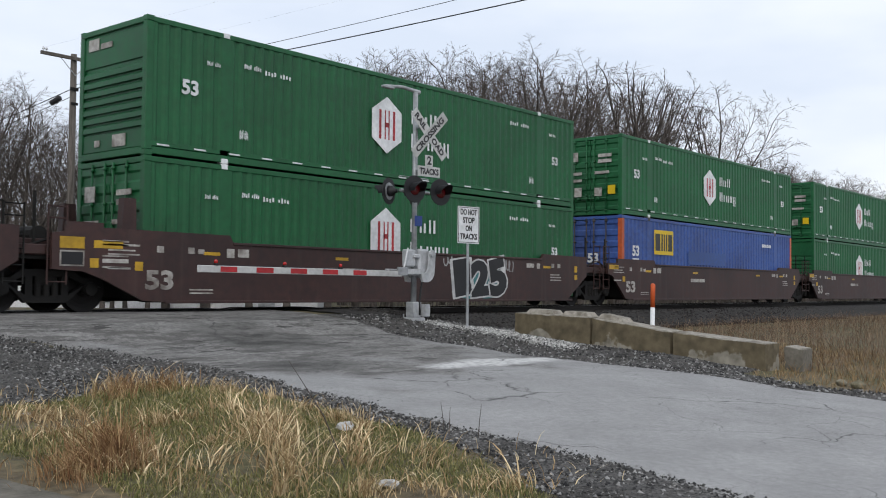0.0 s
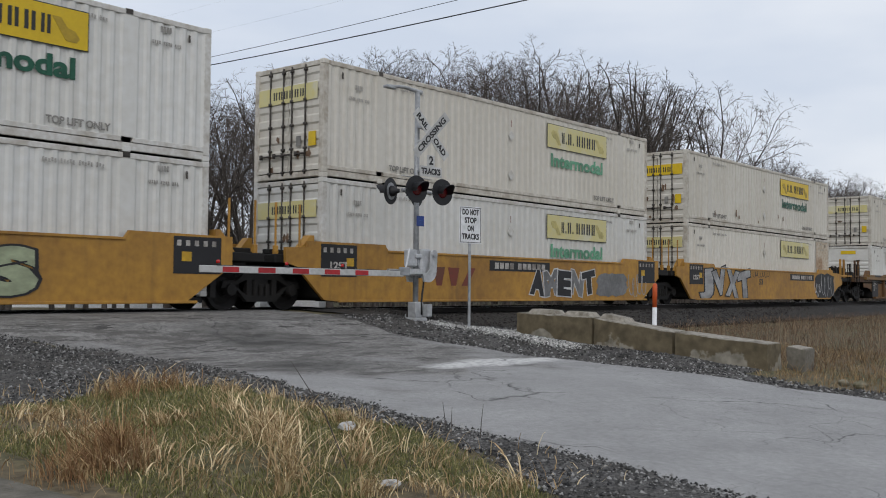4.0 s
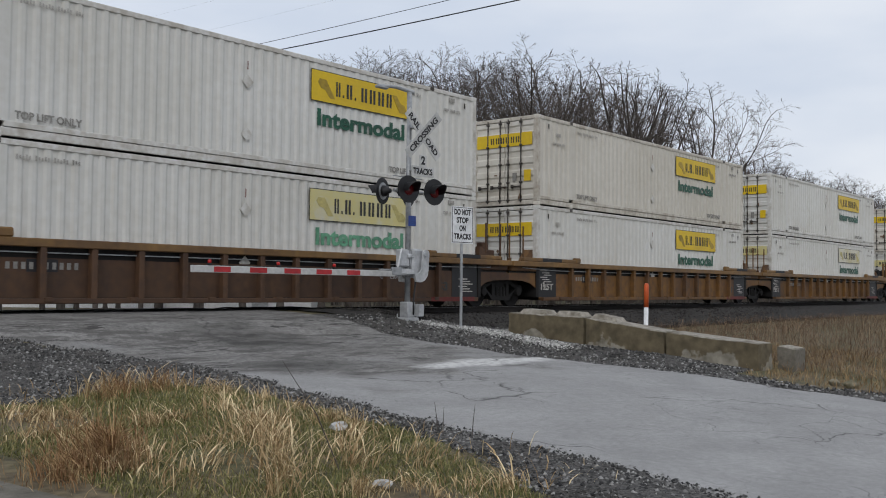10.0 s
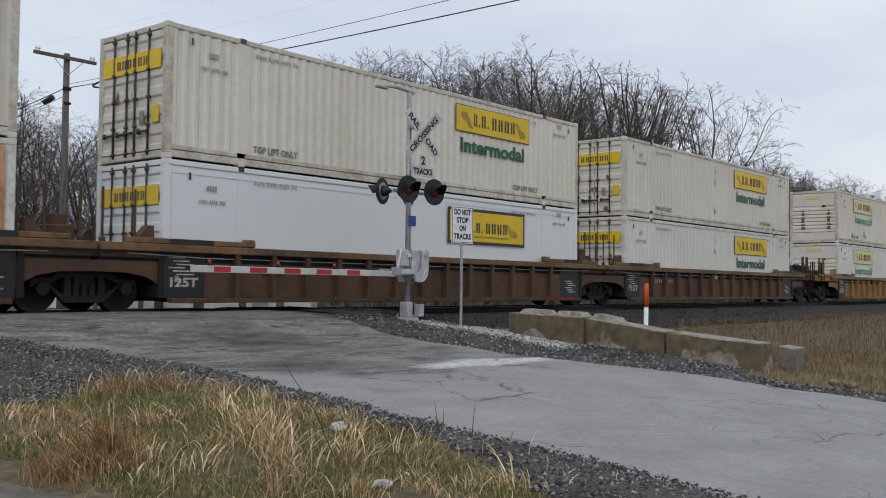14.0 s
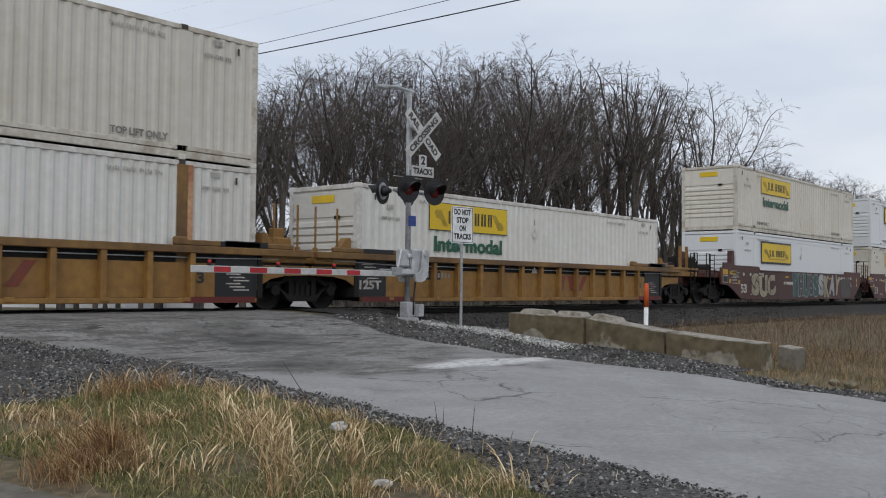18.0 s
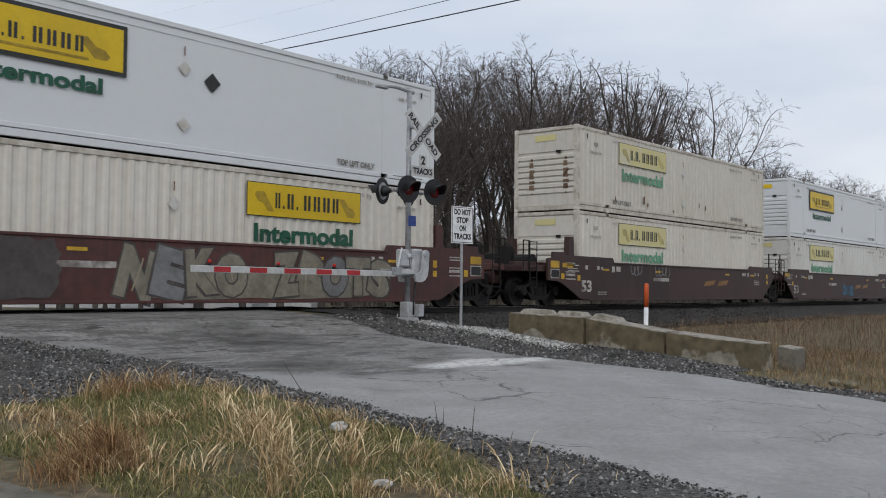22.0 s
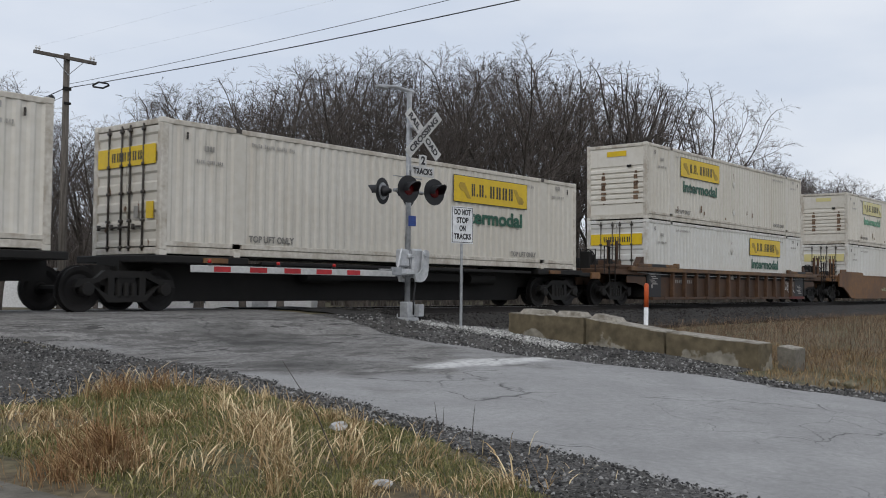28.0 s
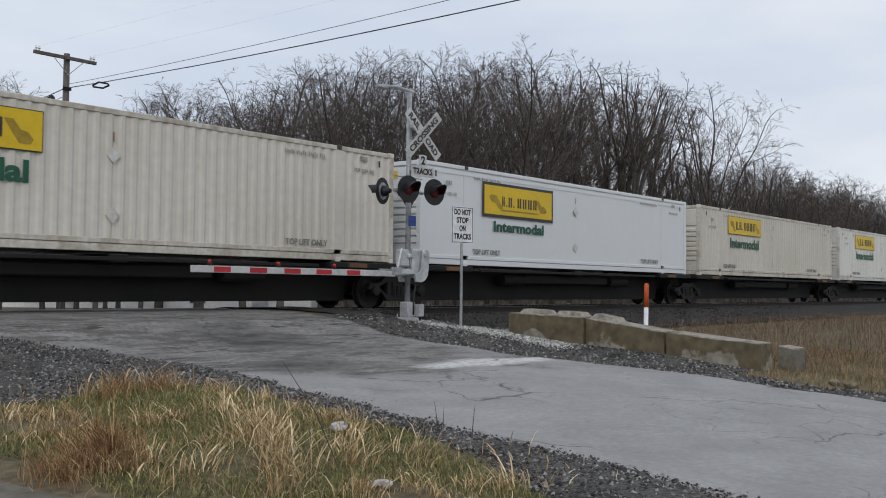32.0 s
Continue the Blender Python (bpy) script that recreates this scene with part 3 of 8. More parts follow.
def sheet(name, xs, ys, material, lift=0.0, rough=0.0, holes=None):
    gx, gy = np.meshgrid(xs, ys)
    gz = height(gx, gy) + lift
    if rough:
        gz = gz + rough * np.vectorize(lambda a, b: noise.noise((a * 1.3, b * 1.3, 3.1)))(gx, gy)
    if holes is not None:
        gz = gz - holes(gx, gy)
    n, m = len(ys), len(xs)
    me = bpy.data.meshes.new(name)
    me.from_pydata(np.stack([gx, gy, gz], -1).reshape(-1, 3).tolist(), [],
                   [(i * m + j, i * m + j + 1, (i + 1) * m + j + 1, (i + 1) * m + j) for i in range(n - 1) for j in range(m - 1)])
    me.materials.append(material)
    me.polygons.foreach_set("use_smooth", [True] * len(me.polygons))
    return new(name, me)


def spaced(*pieces):
    """Coordinates from (start, end, step) pieces."""
    return np.unique(np.concatenate([np.arange(a, b + s * 0.5, s) for a, b, s in pieces]).round(4))


LANE_X = (8.35, 15.4)
gxs = spaced((-600, -60, 60), (-60, -6, 6), (-6, 26, 0.25), (26, 60, 2), (60, 200, 10), (200, 900, 100))
gys = spaced((-400, -60, 40), (-60, -22, 3), (-22, 10, 0.25), (10, 60, 3), (60, 150, 15), (150, 900, 150))
inlane = lambda x, y: np.where((x > LANE_X[0] + 0.9) & (x < LANE_X[1] - 0.6) & (y > -60) & (y < 30), 0.07, 0.0)
ground = tagged(sheet("ground", gxs, gys, SOIL, rough=0.02, holes=inlane), "brown soil with thin winter grass around the level crossing", "ground", kind="structure")


EDGE_Y = [-60, -16, -15.2, -13.6, -12.5, -11.6, -10.2, -8.6, -7.2, -6.4, -5.2, -4.1, -2.6, 0, 2, 8, 30]
EDGE_X = [7.2, 7.55, 7.62, 7.75, 7.72, 7.8, 8.08, 8.48, 8.56, 8.45, 8.05, 7.2, 5.6, 4.9, 4.9, 8.2, 8.35]


def lane_edge(y, side):
    """The ragged edge of the asphalt; it flares on the near side towards the rails."""
    r = 0.16 * noise.noise((side * 9.0, y * 0.9, 0.3)) + 0.08 * noise.noise((side * 5.0, y * 3.1, 1.3))
    if side:
        flare = max(0.0, min(1.0, (y + 6.2) / 4.5)) if y < 2 else max(0.0, 1 - (y - 2) / 6)
        return LANE_X[1] + r - 0.25 * flare
    return float(np.interp(y, EDGE_Y, EDGE_X)) + r


def lane():
    ys = spaced((-60, -20, 2), (-20, 2, 0.2), (2, 30, 1))
    vs, fs, m = [], [], 25
    for y in ys:
        a, b = lane_edge(y, 0), lane_edge(y, 1)
        for j in range(m):
            u = j / (m - 1)
            x = a + (b - a) * u
            thick = 0.028 if 0.01 < u < 0.99 else -0.03
            dip = 0.012 * noise.noise((x * 0.8, y * 0.8, 5.0)) + 0.03 * math.sin(math.pi * u)
            near = max(0, 1 - abs(y + 4.4) / 2.6) * 0.02 * noise.noise((x * 2.2, y * 2.2, 2.0))
            vs.append((x, y, float(np.interp(y, PROFILE_Y, PROFILE_Z)) + thick + dip * (1 if y < -2.2 else 0) + near * (1 if y < -2.4 else 0)))
    n = len(ys)
    fs = [(i * m + j, i * m + j + 1, (i + 1) * m + j + 1, (i + 1) * m + j) for i in range(n - 1) for j in range(m - 1)]
    me = bpy.data.meshes.new("road")
    me.from_pydata(vs, [], fs)
    me.materials.append(ASPHALT)
    me.polygons.foreach_set("use_smooth", [True] * len(me.polygons))
    return tagged(new("road", me), "worn grey asphalt lane with cracks and a dark broken patch", "road", kind="structure")


lane()


def rail(y, x0, x1, name="rail"):
    """A rail: foot, web and head, its running surface polished."""
    t = thing(name, "dark steel railway rail with a polished top", "rail", "rails of the line", kind="structure")
    s = Shape()
    prof = [(-0.07, -0.172), (0.07, -0.172), (0.07, -0.158), (0.012, -0.135), (0.012, -0.05), (0.037, -0.04), (0.037, -0.004), (-0.037, -0.004),
            (-0.037, -0.04), (-0.012, -0.05), (-0.012, -0.135), (-0.07, -0.158)]
    n = len(prof)
    s.add([(x0, y + a, z) for a, z in prof] + [(x1, y + a, z) for a, z in prof],
          [tuple(range(n)), tuple(range(2 * n - 1, n - 1, -1))] + [(i, n + i, n + (i + 1) % n, (i + 1) % n) for i in range(n)])
    part("rail_web", s.mesh("rail_web", RAILSIDE), t)
    s = Shape().box(x0, x1, y - 0.03, y + 0.03, -0.0035, 0.0)
    part("rail_head", s.mesh("rail_head", RAILTOP), t, "polished running surface")
    return t


for ry in (-0.7525, 0.7525):
    rail(ry, -120, 420)


def bank():
    """The ballast bank under both tracks."""
    xs = spaced((-120, -6, 6), (-6, 7, 1.0), (15.6, 40, 0.5), (40, 100, 4), (100, 420, 40))
    left, right = xs[xs < 8], xs[xs > 14]
    obs = []
    for seg in (left, right):
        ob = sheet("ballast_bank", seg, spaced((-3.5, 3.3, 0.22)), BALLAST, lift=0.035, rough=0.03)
        obs.append(tagged(ob, "dark crushed stone ballast under the track", "ballast", kind="structure"))
    return obs


bank()
yard = sheet("yard", spaced((-30, 15, 3), (15, 60, 3), (60, 200, 20)), spaced((6.5, 25.0, 1.5)), YARDSTONE, lift=0.02)
tagged(yard, "pale gravel yard behind the track", "yard", kind="structure")


def ties():
    tie = made("tie", TIEWOOD, lambda s: s.box(-0.11, 0.11, -1.3, 1.3, -0.19, 0.0, 0.012))
    k = 0
    for row, yc in enumerate((0.0,)):
        t = thing("track_ties", "dark wooden ties under the rails", "ties", "tie rows", kind="structure")
        xs = [x for x in np.arange(-14, 70, 0.56) if not 7.5 < x < 15.2]
        for x in xs[:150]:
            ob = part("tie", tie, t, at=Matrix.Translation((x + random.uniform(-0.02, 0.02), yc + random.uniform(-0.03, 0.03), -0.172)))
            k += 1
    return k


ties()


# ---- the train ----
LONG, WIDE, TALL = 16.154, 2.591, 2.896
HALF = LONG / 2


def corrugated(s, x0, x1, y, z0, z1, out, pitch=0.283, deep=0.03):
    """A sheet along x with upright trapezoid folds; out: the side it faces (-1 or 1)."""
    n = max(1, round((x1 - x0) / pitch))
    p, xs, ys = (x1 - x0) / n, [], []
    for i in range(n):
        for a, d in ((0.0, 0), (0.27, 0), (0.46, 1), (0.8, 1)):
            xs.append(x0 + (i + a) * p)
            ys.append(y - out * deep * d)
    xs.append(x1)
    ys.append(y)
    m = len(xs)
    s.add([(a, b, z0) for a, b in zip(xs, ys)] + [(a, b, z1) for a, b in zip(xs, ys)], [(i, i + 1, m + i + 1, m + i) for i in range(m - 1)])


def side_panel(s, out, kind):
    y = out * (WIDE / 2 - 0.03)
    z0, z1 = 0.30, TALL - 0.13
    if kind == "smooth":
        s.box(-HALF + 0.17, HALF - 0.17, min(y, y - out * 0.03), max(y, y - out * 0.03), z0, z1)
        s.box(-HALF + 0.17, HALF - 0.17, min(y, y + out * 0.012), max(y, y + out * 0.012), z1 - 0.16, z1 - 0.08)
        for x in (-6.07, 6.07):
            s.box(x - 0.09, x + 0.09, min(y, y + out * 0.008), max(y, y + out * 0.008), z0, z1 - 0.17)
        return
    for a, b in ((-HALF + 0.17, -6.2), (-5.94, 5.94), (6.2, HALF - 0.17)):
        corrugated(s, a, b, y + out * 0.02, z0, z1, out)
    for x in (-6.07, 6.07):
        s.box(x - 0.13, x + 0.13, min(y - out * 0.03, y + out * 0.024), max(y - out * 0.03, y + out * 0.024), z0, z1)


def container_frame(s):
    w = WIDE / 2
    for x in (-HALF, HALF):
        a, b = (x, x + 0.17) if x < 0 else (x - 0.17, x)
        for y in (-w, w):
            c, d = (y, y + 0.16) if y < 0 else (y - 0.16, y)
            s.box(a, b, c, d, 0.12, TALL - 0.12, 0.012)
        s.box(a, b, -w + 0.1, w - 0.1, TALL - 0.14, TALL - 0.02, 0.01)
        s.box(a, b, -w + 0.1, w - 0.1, 0.03, 0.17, 0.01)
    for y in (-w, w):
        c, d = (y, y + 0.09) if y < 0 else (y - 0.09, y)
        s.box(-HALF + 0.15, HALF - 0.15, c, d, TALL - 0.13, TALL - 0.015, 0.012)
        s.box(-HALF + 0.15, HALF - 0.15, c + (0.012 if y < 0 else 0), d - (0 if y < 0 else 0.012), 0.035, 0.19, 0.01)
        s.box(-HALF + 0.15, -6.2, c, d, 0.20, 0.30, 0.008)
        s.box(-5.94, 5.94, c, d, 0.20, 0.30, 0.008)
        s.box(6.2, HALF - 0.15, c, d, 0.20, 0.30, 0.008)


def casting(s):
    s.box(-0.09, 0.09, -0.08, 0.08, 0, 0.118, 0.012)


def roof(s):
    s.box(-HALF + 0.12, HALF - 0.12, -WIDE / 2 + 0.07, WIDE / 2 - 0.07, TALL - 0.09, TALL - 0.03)
    for i in range(40):
        x = -HALF + 0.4 + i * 0.39
        s.box(x, x + 0.2, -WIDE / 2 + 0.1, WIDE / 2 - 0.1, TALL - 0.03, TALL - 0.012)


def container_base(s):
    s.box(-HALF + 0.1, HALF - 0.1, -WIDE / 2 + 0.07, WIDE / 2 - 0.07, 0.06, 0.16)


def folded(s, end, y0, y1, rows, x, back):
    """One sheet across an end with level folds; rows: (height, how far proud)."""
    n = len(rows)
    vs = [(x + end * d, y, z) for y in (y0, y1) for z, d in rows] + [(x - end * back, y, z) for y in (y0, y1) for z in (rows[0][0], rows[-1][0])]
    fs = [(i, i + 1, n + i + 1, n + i) for i in range(n - 1)] + [(*range(n), 2 * n + 1, 2 * n), (*range(n, 2 * n), 2 * n + 3, 2 * n + 2),
                                                                (0, n, 2 * n + 2, 2 * n), (n - 1, 2 * n - 1, 2 * n + 3, 2 * n + 1), (2 * n, 2 * n + 1, 2 * n + 3, 2 * n + 2)]
    s.add(vs, fs)


def bulkhead(s, end):
    """The front wall: a plain head panel and level folds below it."""
    rows = [(0.17, 0.0), (0.2, 0.02), (0.56, 0.02), (0.58, -0.012)]
    for i in range(7):
        z = 0.61 + i * 0.197
        rows += [(z, -0.012), (z + 0.012, 0.04), (z + 0.115, 0.034), (z + 0.165, -0.012)]
    rows += [(2.03, -0.012), (2.05, 0.02), (TALL - 0.2, 0.02), (TALL - 0.18, 0.0), (TALL - 0.14, 0.0)]
    folded(s, end, -WIDE / 2 + 0.15, WIDE / 2 - 0.15, rows, end * (HALF - 0.05), 0.03)


def door(s, end, half):
    """One leaf of the end doors with level folds; half: -1 the near leaf, 1 the far one."""
    y0, y1 = sorted((half * 0.015, half * (WIDE / 2 - 0.15)))
    rows = [(0.2, 0.0)]
    for i in range(6):
        z = 0.30 + i * 0.41
        rows += [(z, 0.0), (z + 0.05, -0.035), (z + 0.2, -0.035), (z + 0.25, 0.0)]
    rows += [(TALL - 0.16, 0.0)]
    folded(s, end, y0, y1, rows, end * (HALF - 0.015), 0.06)


def lock_rod(s):
    s.tube([(0, 0, 0.1), (0, 0, TALL - 0.08)], 0.025, 6)
    for z in (0.18, 0.75, 1.35, 1.95, TALL - 0.2):
        s.box(-0.03, 0.03, -0.05, 0.05, z - 0.03, z + 0.03)
    s.box(-0.035, -0.005, -0.02, 0.34, 0.6, 0.64)
    s.box(-0.045, 0.0, 0.28, 0.36, 0.56, 0.68)


def name_bars(box, w, h, at, ink):
    """A row of upright blocks of the size of capital letters, for a company's name."""
    x = 0.0
    for k in (0.55, 0.18, 0.72, 0.18, 0.0, 0.78, 0.78, 0.82, 0.72):
        if k == 0:
            x += w * 0.05
            continue
        hh = h if k > 0.2 else h * 0.2
        wide = k * w * 0.13
        part("letter_bar", made(("letter_bar", round(k * w, 3), hh), ink, lambda s: s.box(0, wide, -0.006, 0, 0, hh) if k < 0.2 else (s.box(0, wide * 0.36, -0.006, 0, 0, hh), s.box(wide * 0.62, wide * 0.98, -0.006, 0, 0, hh))), box, "", (at[0] + x + k * w * 0.01, at[1], at[2]))
        x += (k + 0.22) * w * 0.165 * 0.92


def emblem(s, w, h, flip):
    """A slanted scroll at the end of the logo panel, one bent ribbon."""
    pts = [(0, h * 0.8), (w * 0.12, h), (w * 0.55, h), (w * 1.15, 0), (w * 0.8, 0), (w * 0.5, h * 0.42), (w * 0.2, h * 0.5)]
    if flip:
        pts = [(w - a, h - b) for a, b in pts]
    s.plate(pts, -0.005, 0)


def rust_streak(s, end, y):
    """Dark run marks below each fold of a front wall, in one column."""
    for i in range(7):
        z = 0.61 + i * 0.197
        w, k = 0.05 + 0.07 * ((i * 37) % 5) / 5, 0.06 * ((i * 53) % 7) / 7
        if i in (0, 6):
            w *= 0.4
        s.box(*sorted((end * (HALF - 0.05 + 0.042), end * (HALF - 0.05 + 0.02))), y - w, y + w + k, z - 0.02 - k, z + (0.03, 0.11, 0.06, 0.14, 0.05, 0.1, 0.04)[i])


def hexagon(s, r):
    s.plate([(r * 0.87 * math.cos(math.radians(60 * i + 30)) / 0.87 * 0.87, r * math.sin(math.radians(60 * i + 30)) * 1.0) for i in range(6)], -0.012, 0)


def side_logo(box, kind, place, skin, ghost=False):
    """The panel and words on the near side of a white container. place: left or right; kind: bright, faded, pale, framed."""
    y = -WIDE / 2 - 0.008
    x = -HALF + (9.62 if place == "right" else 2.78)
    if kind == "framed":
        x = -HALF + (2.76 if place == "left" else 9.3)
        part("logo_frame", made("logo_frame", INK, lambda s: s.box(0, 3.75, -0.006, 0, 0, 1.03)), box, "black logo border", (x, y, 1.50))
        part("logo_panel", made(("logo_panel", 2), LOGOYELLOW, lambda s: s.box(0, 3.57, -0.006, 0, 0, 0.86)), box, "yellow logo panel", (x + 0.09, y - 0.008, 1.585))
        name_bars(box, 1.85, 0.30, (x + 0.95, y - 0.016, 1.84), INK)
        for k, (dx, fl) in enumerate(((0.32, False), (2.75, True))):
            part("emblem", made(("emblem", fl, 2), FADEDINK, lambda s: emblem(s, 0.62, 0.40, fl)), box, "", (x + dx, y - 0.016, 1.76))
        part("underline", made("underline", FADEDINK, lambda s: s.box(0, 2.0, -0.006, 0, 0, 0.05)), box, "", (x + 0.9, y - 0.016, 1.70))
        if not ghost:
            part("lettering", words("Intermodal", 0.42, WORDGREEN, 2.66), box, "dark green lettering", (x + 0.57, y, 1.07))
        return
    yellow, ink, green = {"bright": (LOGOYELLOW, INK, WORDGREEN), "faded": (FADEDYELLOW, INK, FADEDGREEN), "pale": (PALELOGO, INK, WORDGREEN)}[kind]
    if True:
        part("logo_frame", made("logo_frame_thin", INK, lambda s: s.box(0, 3.64, -0.004, 0, 0, 0.78)), box, "thin dark logo border", (x, y, 1.83))
    part("logo_panel", made("logo_panel", yellow, lambda s: s.box(0, 3.6, -0.006, 0, 0, 0.74)), box, "yellow logo panel", (x + 0.02, y - 0.003, 1.85))
    name_bars(box, 2.05, 0.36, (x + 0.82, y - 0.011, 2.04), ink)
    for k, (dx, fl) in enumerate(((0.22, False), (2.95, True))):
        part("emblem", made(("emblem", fl), FADEDINK if kind == "bright" else PALEINK, lambda s: emblem(s, 0.5, 0.44, fl)), box, "", (x + dx, y - 0.011, 1.96))
    if not ghost:
        part("lettering", words("Intermodal", 0.56, green, 3.16), box, "green lettering", (x + 0.22, y, 1.24))


PALEINK = surface("bleached_emblem_ink", (0.5, 0.43, 0.16), 0.5)
FADEDINK = surface("faint_emblem_ink", (0.40, 0.27, 0.02), 0.5)
RODSTEEL = surface("worn_rod_steel", (0.06, 0.052, 0.045), 0.6, dark=(0.03, 0.025, 0.02), light=(0.14, 0.12, 0.1), scale=9)
SKINS = {"cream": CREAM, "white": WHITE, "smooth": BLUEWHITE, "green": GREEN, "blue": BLUE}
WORN = {"cream": "grimy cream corrugated container", "white": "white corrugated container", "smooth": "smooth bluish-white container", "green": "green corrugated container",
        "blue": "blue corrugated container with orange posts"}


def container(skin, front, logo="", place="", level="upper", extra=""):
    """A container 53 feet long; front: what its leading end shows, doors or bulkhead."""
    mat = SKINS[skin]
    kind = "smooth" if skin == "smooth" else "folded"
    tell = {"doors": "doors leading", "bulkhead": "ribbed end leading"}[front]
    where = {"upper": "on another container", "lower": "in a well car", "flat": "on a spine car"}[level]
    box = thing("shipping_container", f"{WORN[skin]}, {tell}, {where}", "container", "containers on the train")
    part("frame", made("frame", {"cream": FRAMECREAM, "white": FRAMEWHITE}.get(skin, mat), container_frame), box)
    for out in (-1, 1):
        part("side_panel", made(("side_panel", out, kind), mat, lambda s: side_panel(s, out, kind)), box)
    part("roof", made("roof", mat, roof), box)
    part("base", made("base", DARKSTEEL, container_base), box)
    ends = {-1: front, 1: "doors" if front == "bulkhead" else "bulkhead"}
    for end, what in ends.items():
        if what == "bulkhead":
            part("front_wall", made(("front_wall", end), mat, lambda s: bulkhead(s, end)), box)
            if "rust" in extra and end < 0:
                for yy in (-0.84, 0.55):
                    part("rust_streak", made(("rust_streak", end, yy), DOORDIRT, lambda s: rust_streak(s, end, yy)), box, "brown rust marks down the folds")
        else:
            for half in (-1, 1):
                leaf = part("door", made(("door", end, half), mat, lambda s: door(s, end, half)), box)
                for y in (0.16, 0.66):
                    part("lock_rod", made("lock_rod", RODSTEEL if skin != "green" else GREEN, lock_rod, True), leaf, "steel lock rod",
                         pose(end * (HALF + 0.012), half * y, 0, 0, 0, 0 if end < 0 else 180))
    for x in (-HALF + 0.088, HALF - 0.088):
        for y in (-WIDE / 2 + 0.078, WIDE / 2 - 0.078):
            for z in (0.0, TALL - 0.118):
                part("corner_casting", made("corner_casting", mat, casting), box, "", (x, y, z))
    for x in (-6.07, 6.07):
        for z in (0.0, TALL - 0.118):
            part("lift_casting", made("lift_casting", SIGNWHITE if skin == "green" else RODSTEEL if z else mat, casting), box, "stacking fitting", (x, -WIDE / 2 + 0.074, z))
            part("lift_casting", made("lift_casting", DARKSTEEL, casting), box, "", (x, WIDE / 2 - 0.074, z))
    y = -WIDE / 2 - 0.003
    if skin in ("cream", "white", "smooth"):
        if logo:
            side_logo(box, logo, place, skin, ghost="ghost" in extra or (logo == "framed" and level == "lower"))
        part("lettering", words("TOP LIFT ONLY", 0.2, GREYINK, 1.35), box, "grey stencilled lettering", (-5.75, y, 0.36))
        part("lettering", words("TOP LIFT ONLY", 0.2, GREYINK, 1.35), box, "grey stencilled lettering", (4.35, y, 0.36))
        bars = made("stencil_bars", PALESTENCIL, lambda s: [s.box(i * 0.062, i * 0.062 + 0.036, -0.004, 0, 0.02 * (i % 2), 0.1 - 0.015 * (i % 3)) for i in range(21) if i % 6 != 5])
        part("stencil_mark", bars, box, "grey stencilled code bars", (-5.7, y, 2.52))
        part("stencil_mark", bars, box, "grey stencilled code bars", (4.3, y, 2.52))
        part("stencil_mark", made("stencil_bars_small", PALESTENCIL, lambda s: [s.box(i * 0.055, i * 0.055 + 0.034, -0.004, 0, 0.015 * (i % 2), 0.085) for i in range(13) if i % 5 != 4] + [s.box(0.2 + i * 0.07, 0.25 + i * 0.07, -0.004, 0, 0.28, 0.4) for i in range(4)]), box, "", (-7.2, y, 2.0))
        part("stencil_mark", made("stencil_bars_small", PALESTENCIL, lambda s: [s.box(i * 0.055, i * 0.055 + 0.034, -0.004, 0, 0.015 * (i % 2), 0.085) for i in range(13) if i % 5 != 4] + [s.box(0.2 + i * 0.07, 0.25 + i * 0.07, -0.004, 0, 0.28, 0.4) for i in range(4)]), box, "", (6.6, y, 2.3))
        holder = made("placard_holder", FRAMEWHITE, lambda s: s.plate([(0.16, 0), (0, 0.16), (-0.16, 0), (0, -0.16)], -0.012, 0))
        hx = 7.9 if place == "left" else 7.7
        part("placard_holder", holder, box, "diamond placard holder", (-HALF + hx, y, 1.95))
        part("placard_holder", holder, box, "diamond placard holder", (-HALF + hx, y, 0.75))
        part("red_mark", made("red_mark", MARKRED, lambda s: s.box(-0.012, 0.012, -0.004, 0, 0, 0.2)), box, "thin red mark", (-HALF + hx, y, 2.22))
        part("vent", made("vent", RODSTEEL, lambda s: s.box(-0.025, 0.025, -0.02, 0, 0, 0.16, 0.006)), box, "small dark vent", (-7.45, y, 2.48))
        part("vent", made("vent", RODSTEEL, lambda s: s.box(-0.025, 0.025, -0.02, 0, 0, 0.16, 0.006)), box, "small dark vent", (7.5, y, 2.48))
        if front == "doors":
            x = -HALF - 0.006
            part("door_logo", made(("door_logo", logo), {"bright": LOGOYELLOW, "framed": LOGOYELLOW}.get(logo, FADEDYELLOW),
                                   lambda s: s.box(-0.012, 0, -1.1, 1.1, 0, 0.42)), box, "yellow panel across the doors", (x, 0, 1.93))
            part("name_mark", made("door_name_bars", INK, lambda s: [s.box(-0.018, -0.012, -0.6 + i * 0.2 + j * 0.085, -0.555 + i * 0.2 + j * 0.085, 0.11, 0.31) for i in range(6) for j in (0, 1)]), box, "", (x, 0, 1.93))
            part("door_notice", made("door_notice", GREYINK, lambda s: s.box(-0.012, 0, -0.08, 0.08, 0, 0.26)), box, "grey notice on a door", (x, -0.42, 0.8))
            rnd = random.Random(len(bpy.data.objects))
            for k in range(rnd.choice((3, 4, 6, 8))):
                a, rx, rz, n = rnd.uniform(0, 6), rnd.uniform(0.03, 0.12), rnd.uniform(0.03, 0.2), 9
                blot = [(rx * math.cos(6.28 * i / n) * rnd.uniform(0.4, 1.1), rz * math.sin(6.28 * i / n) * rnd.uniform(0.4, 1.1)) for i in range(n)]
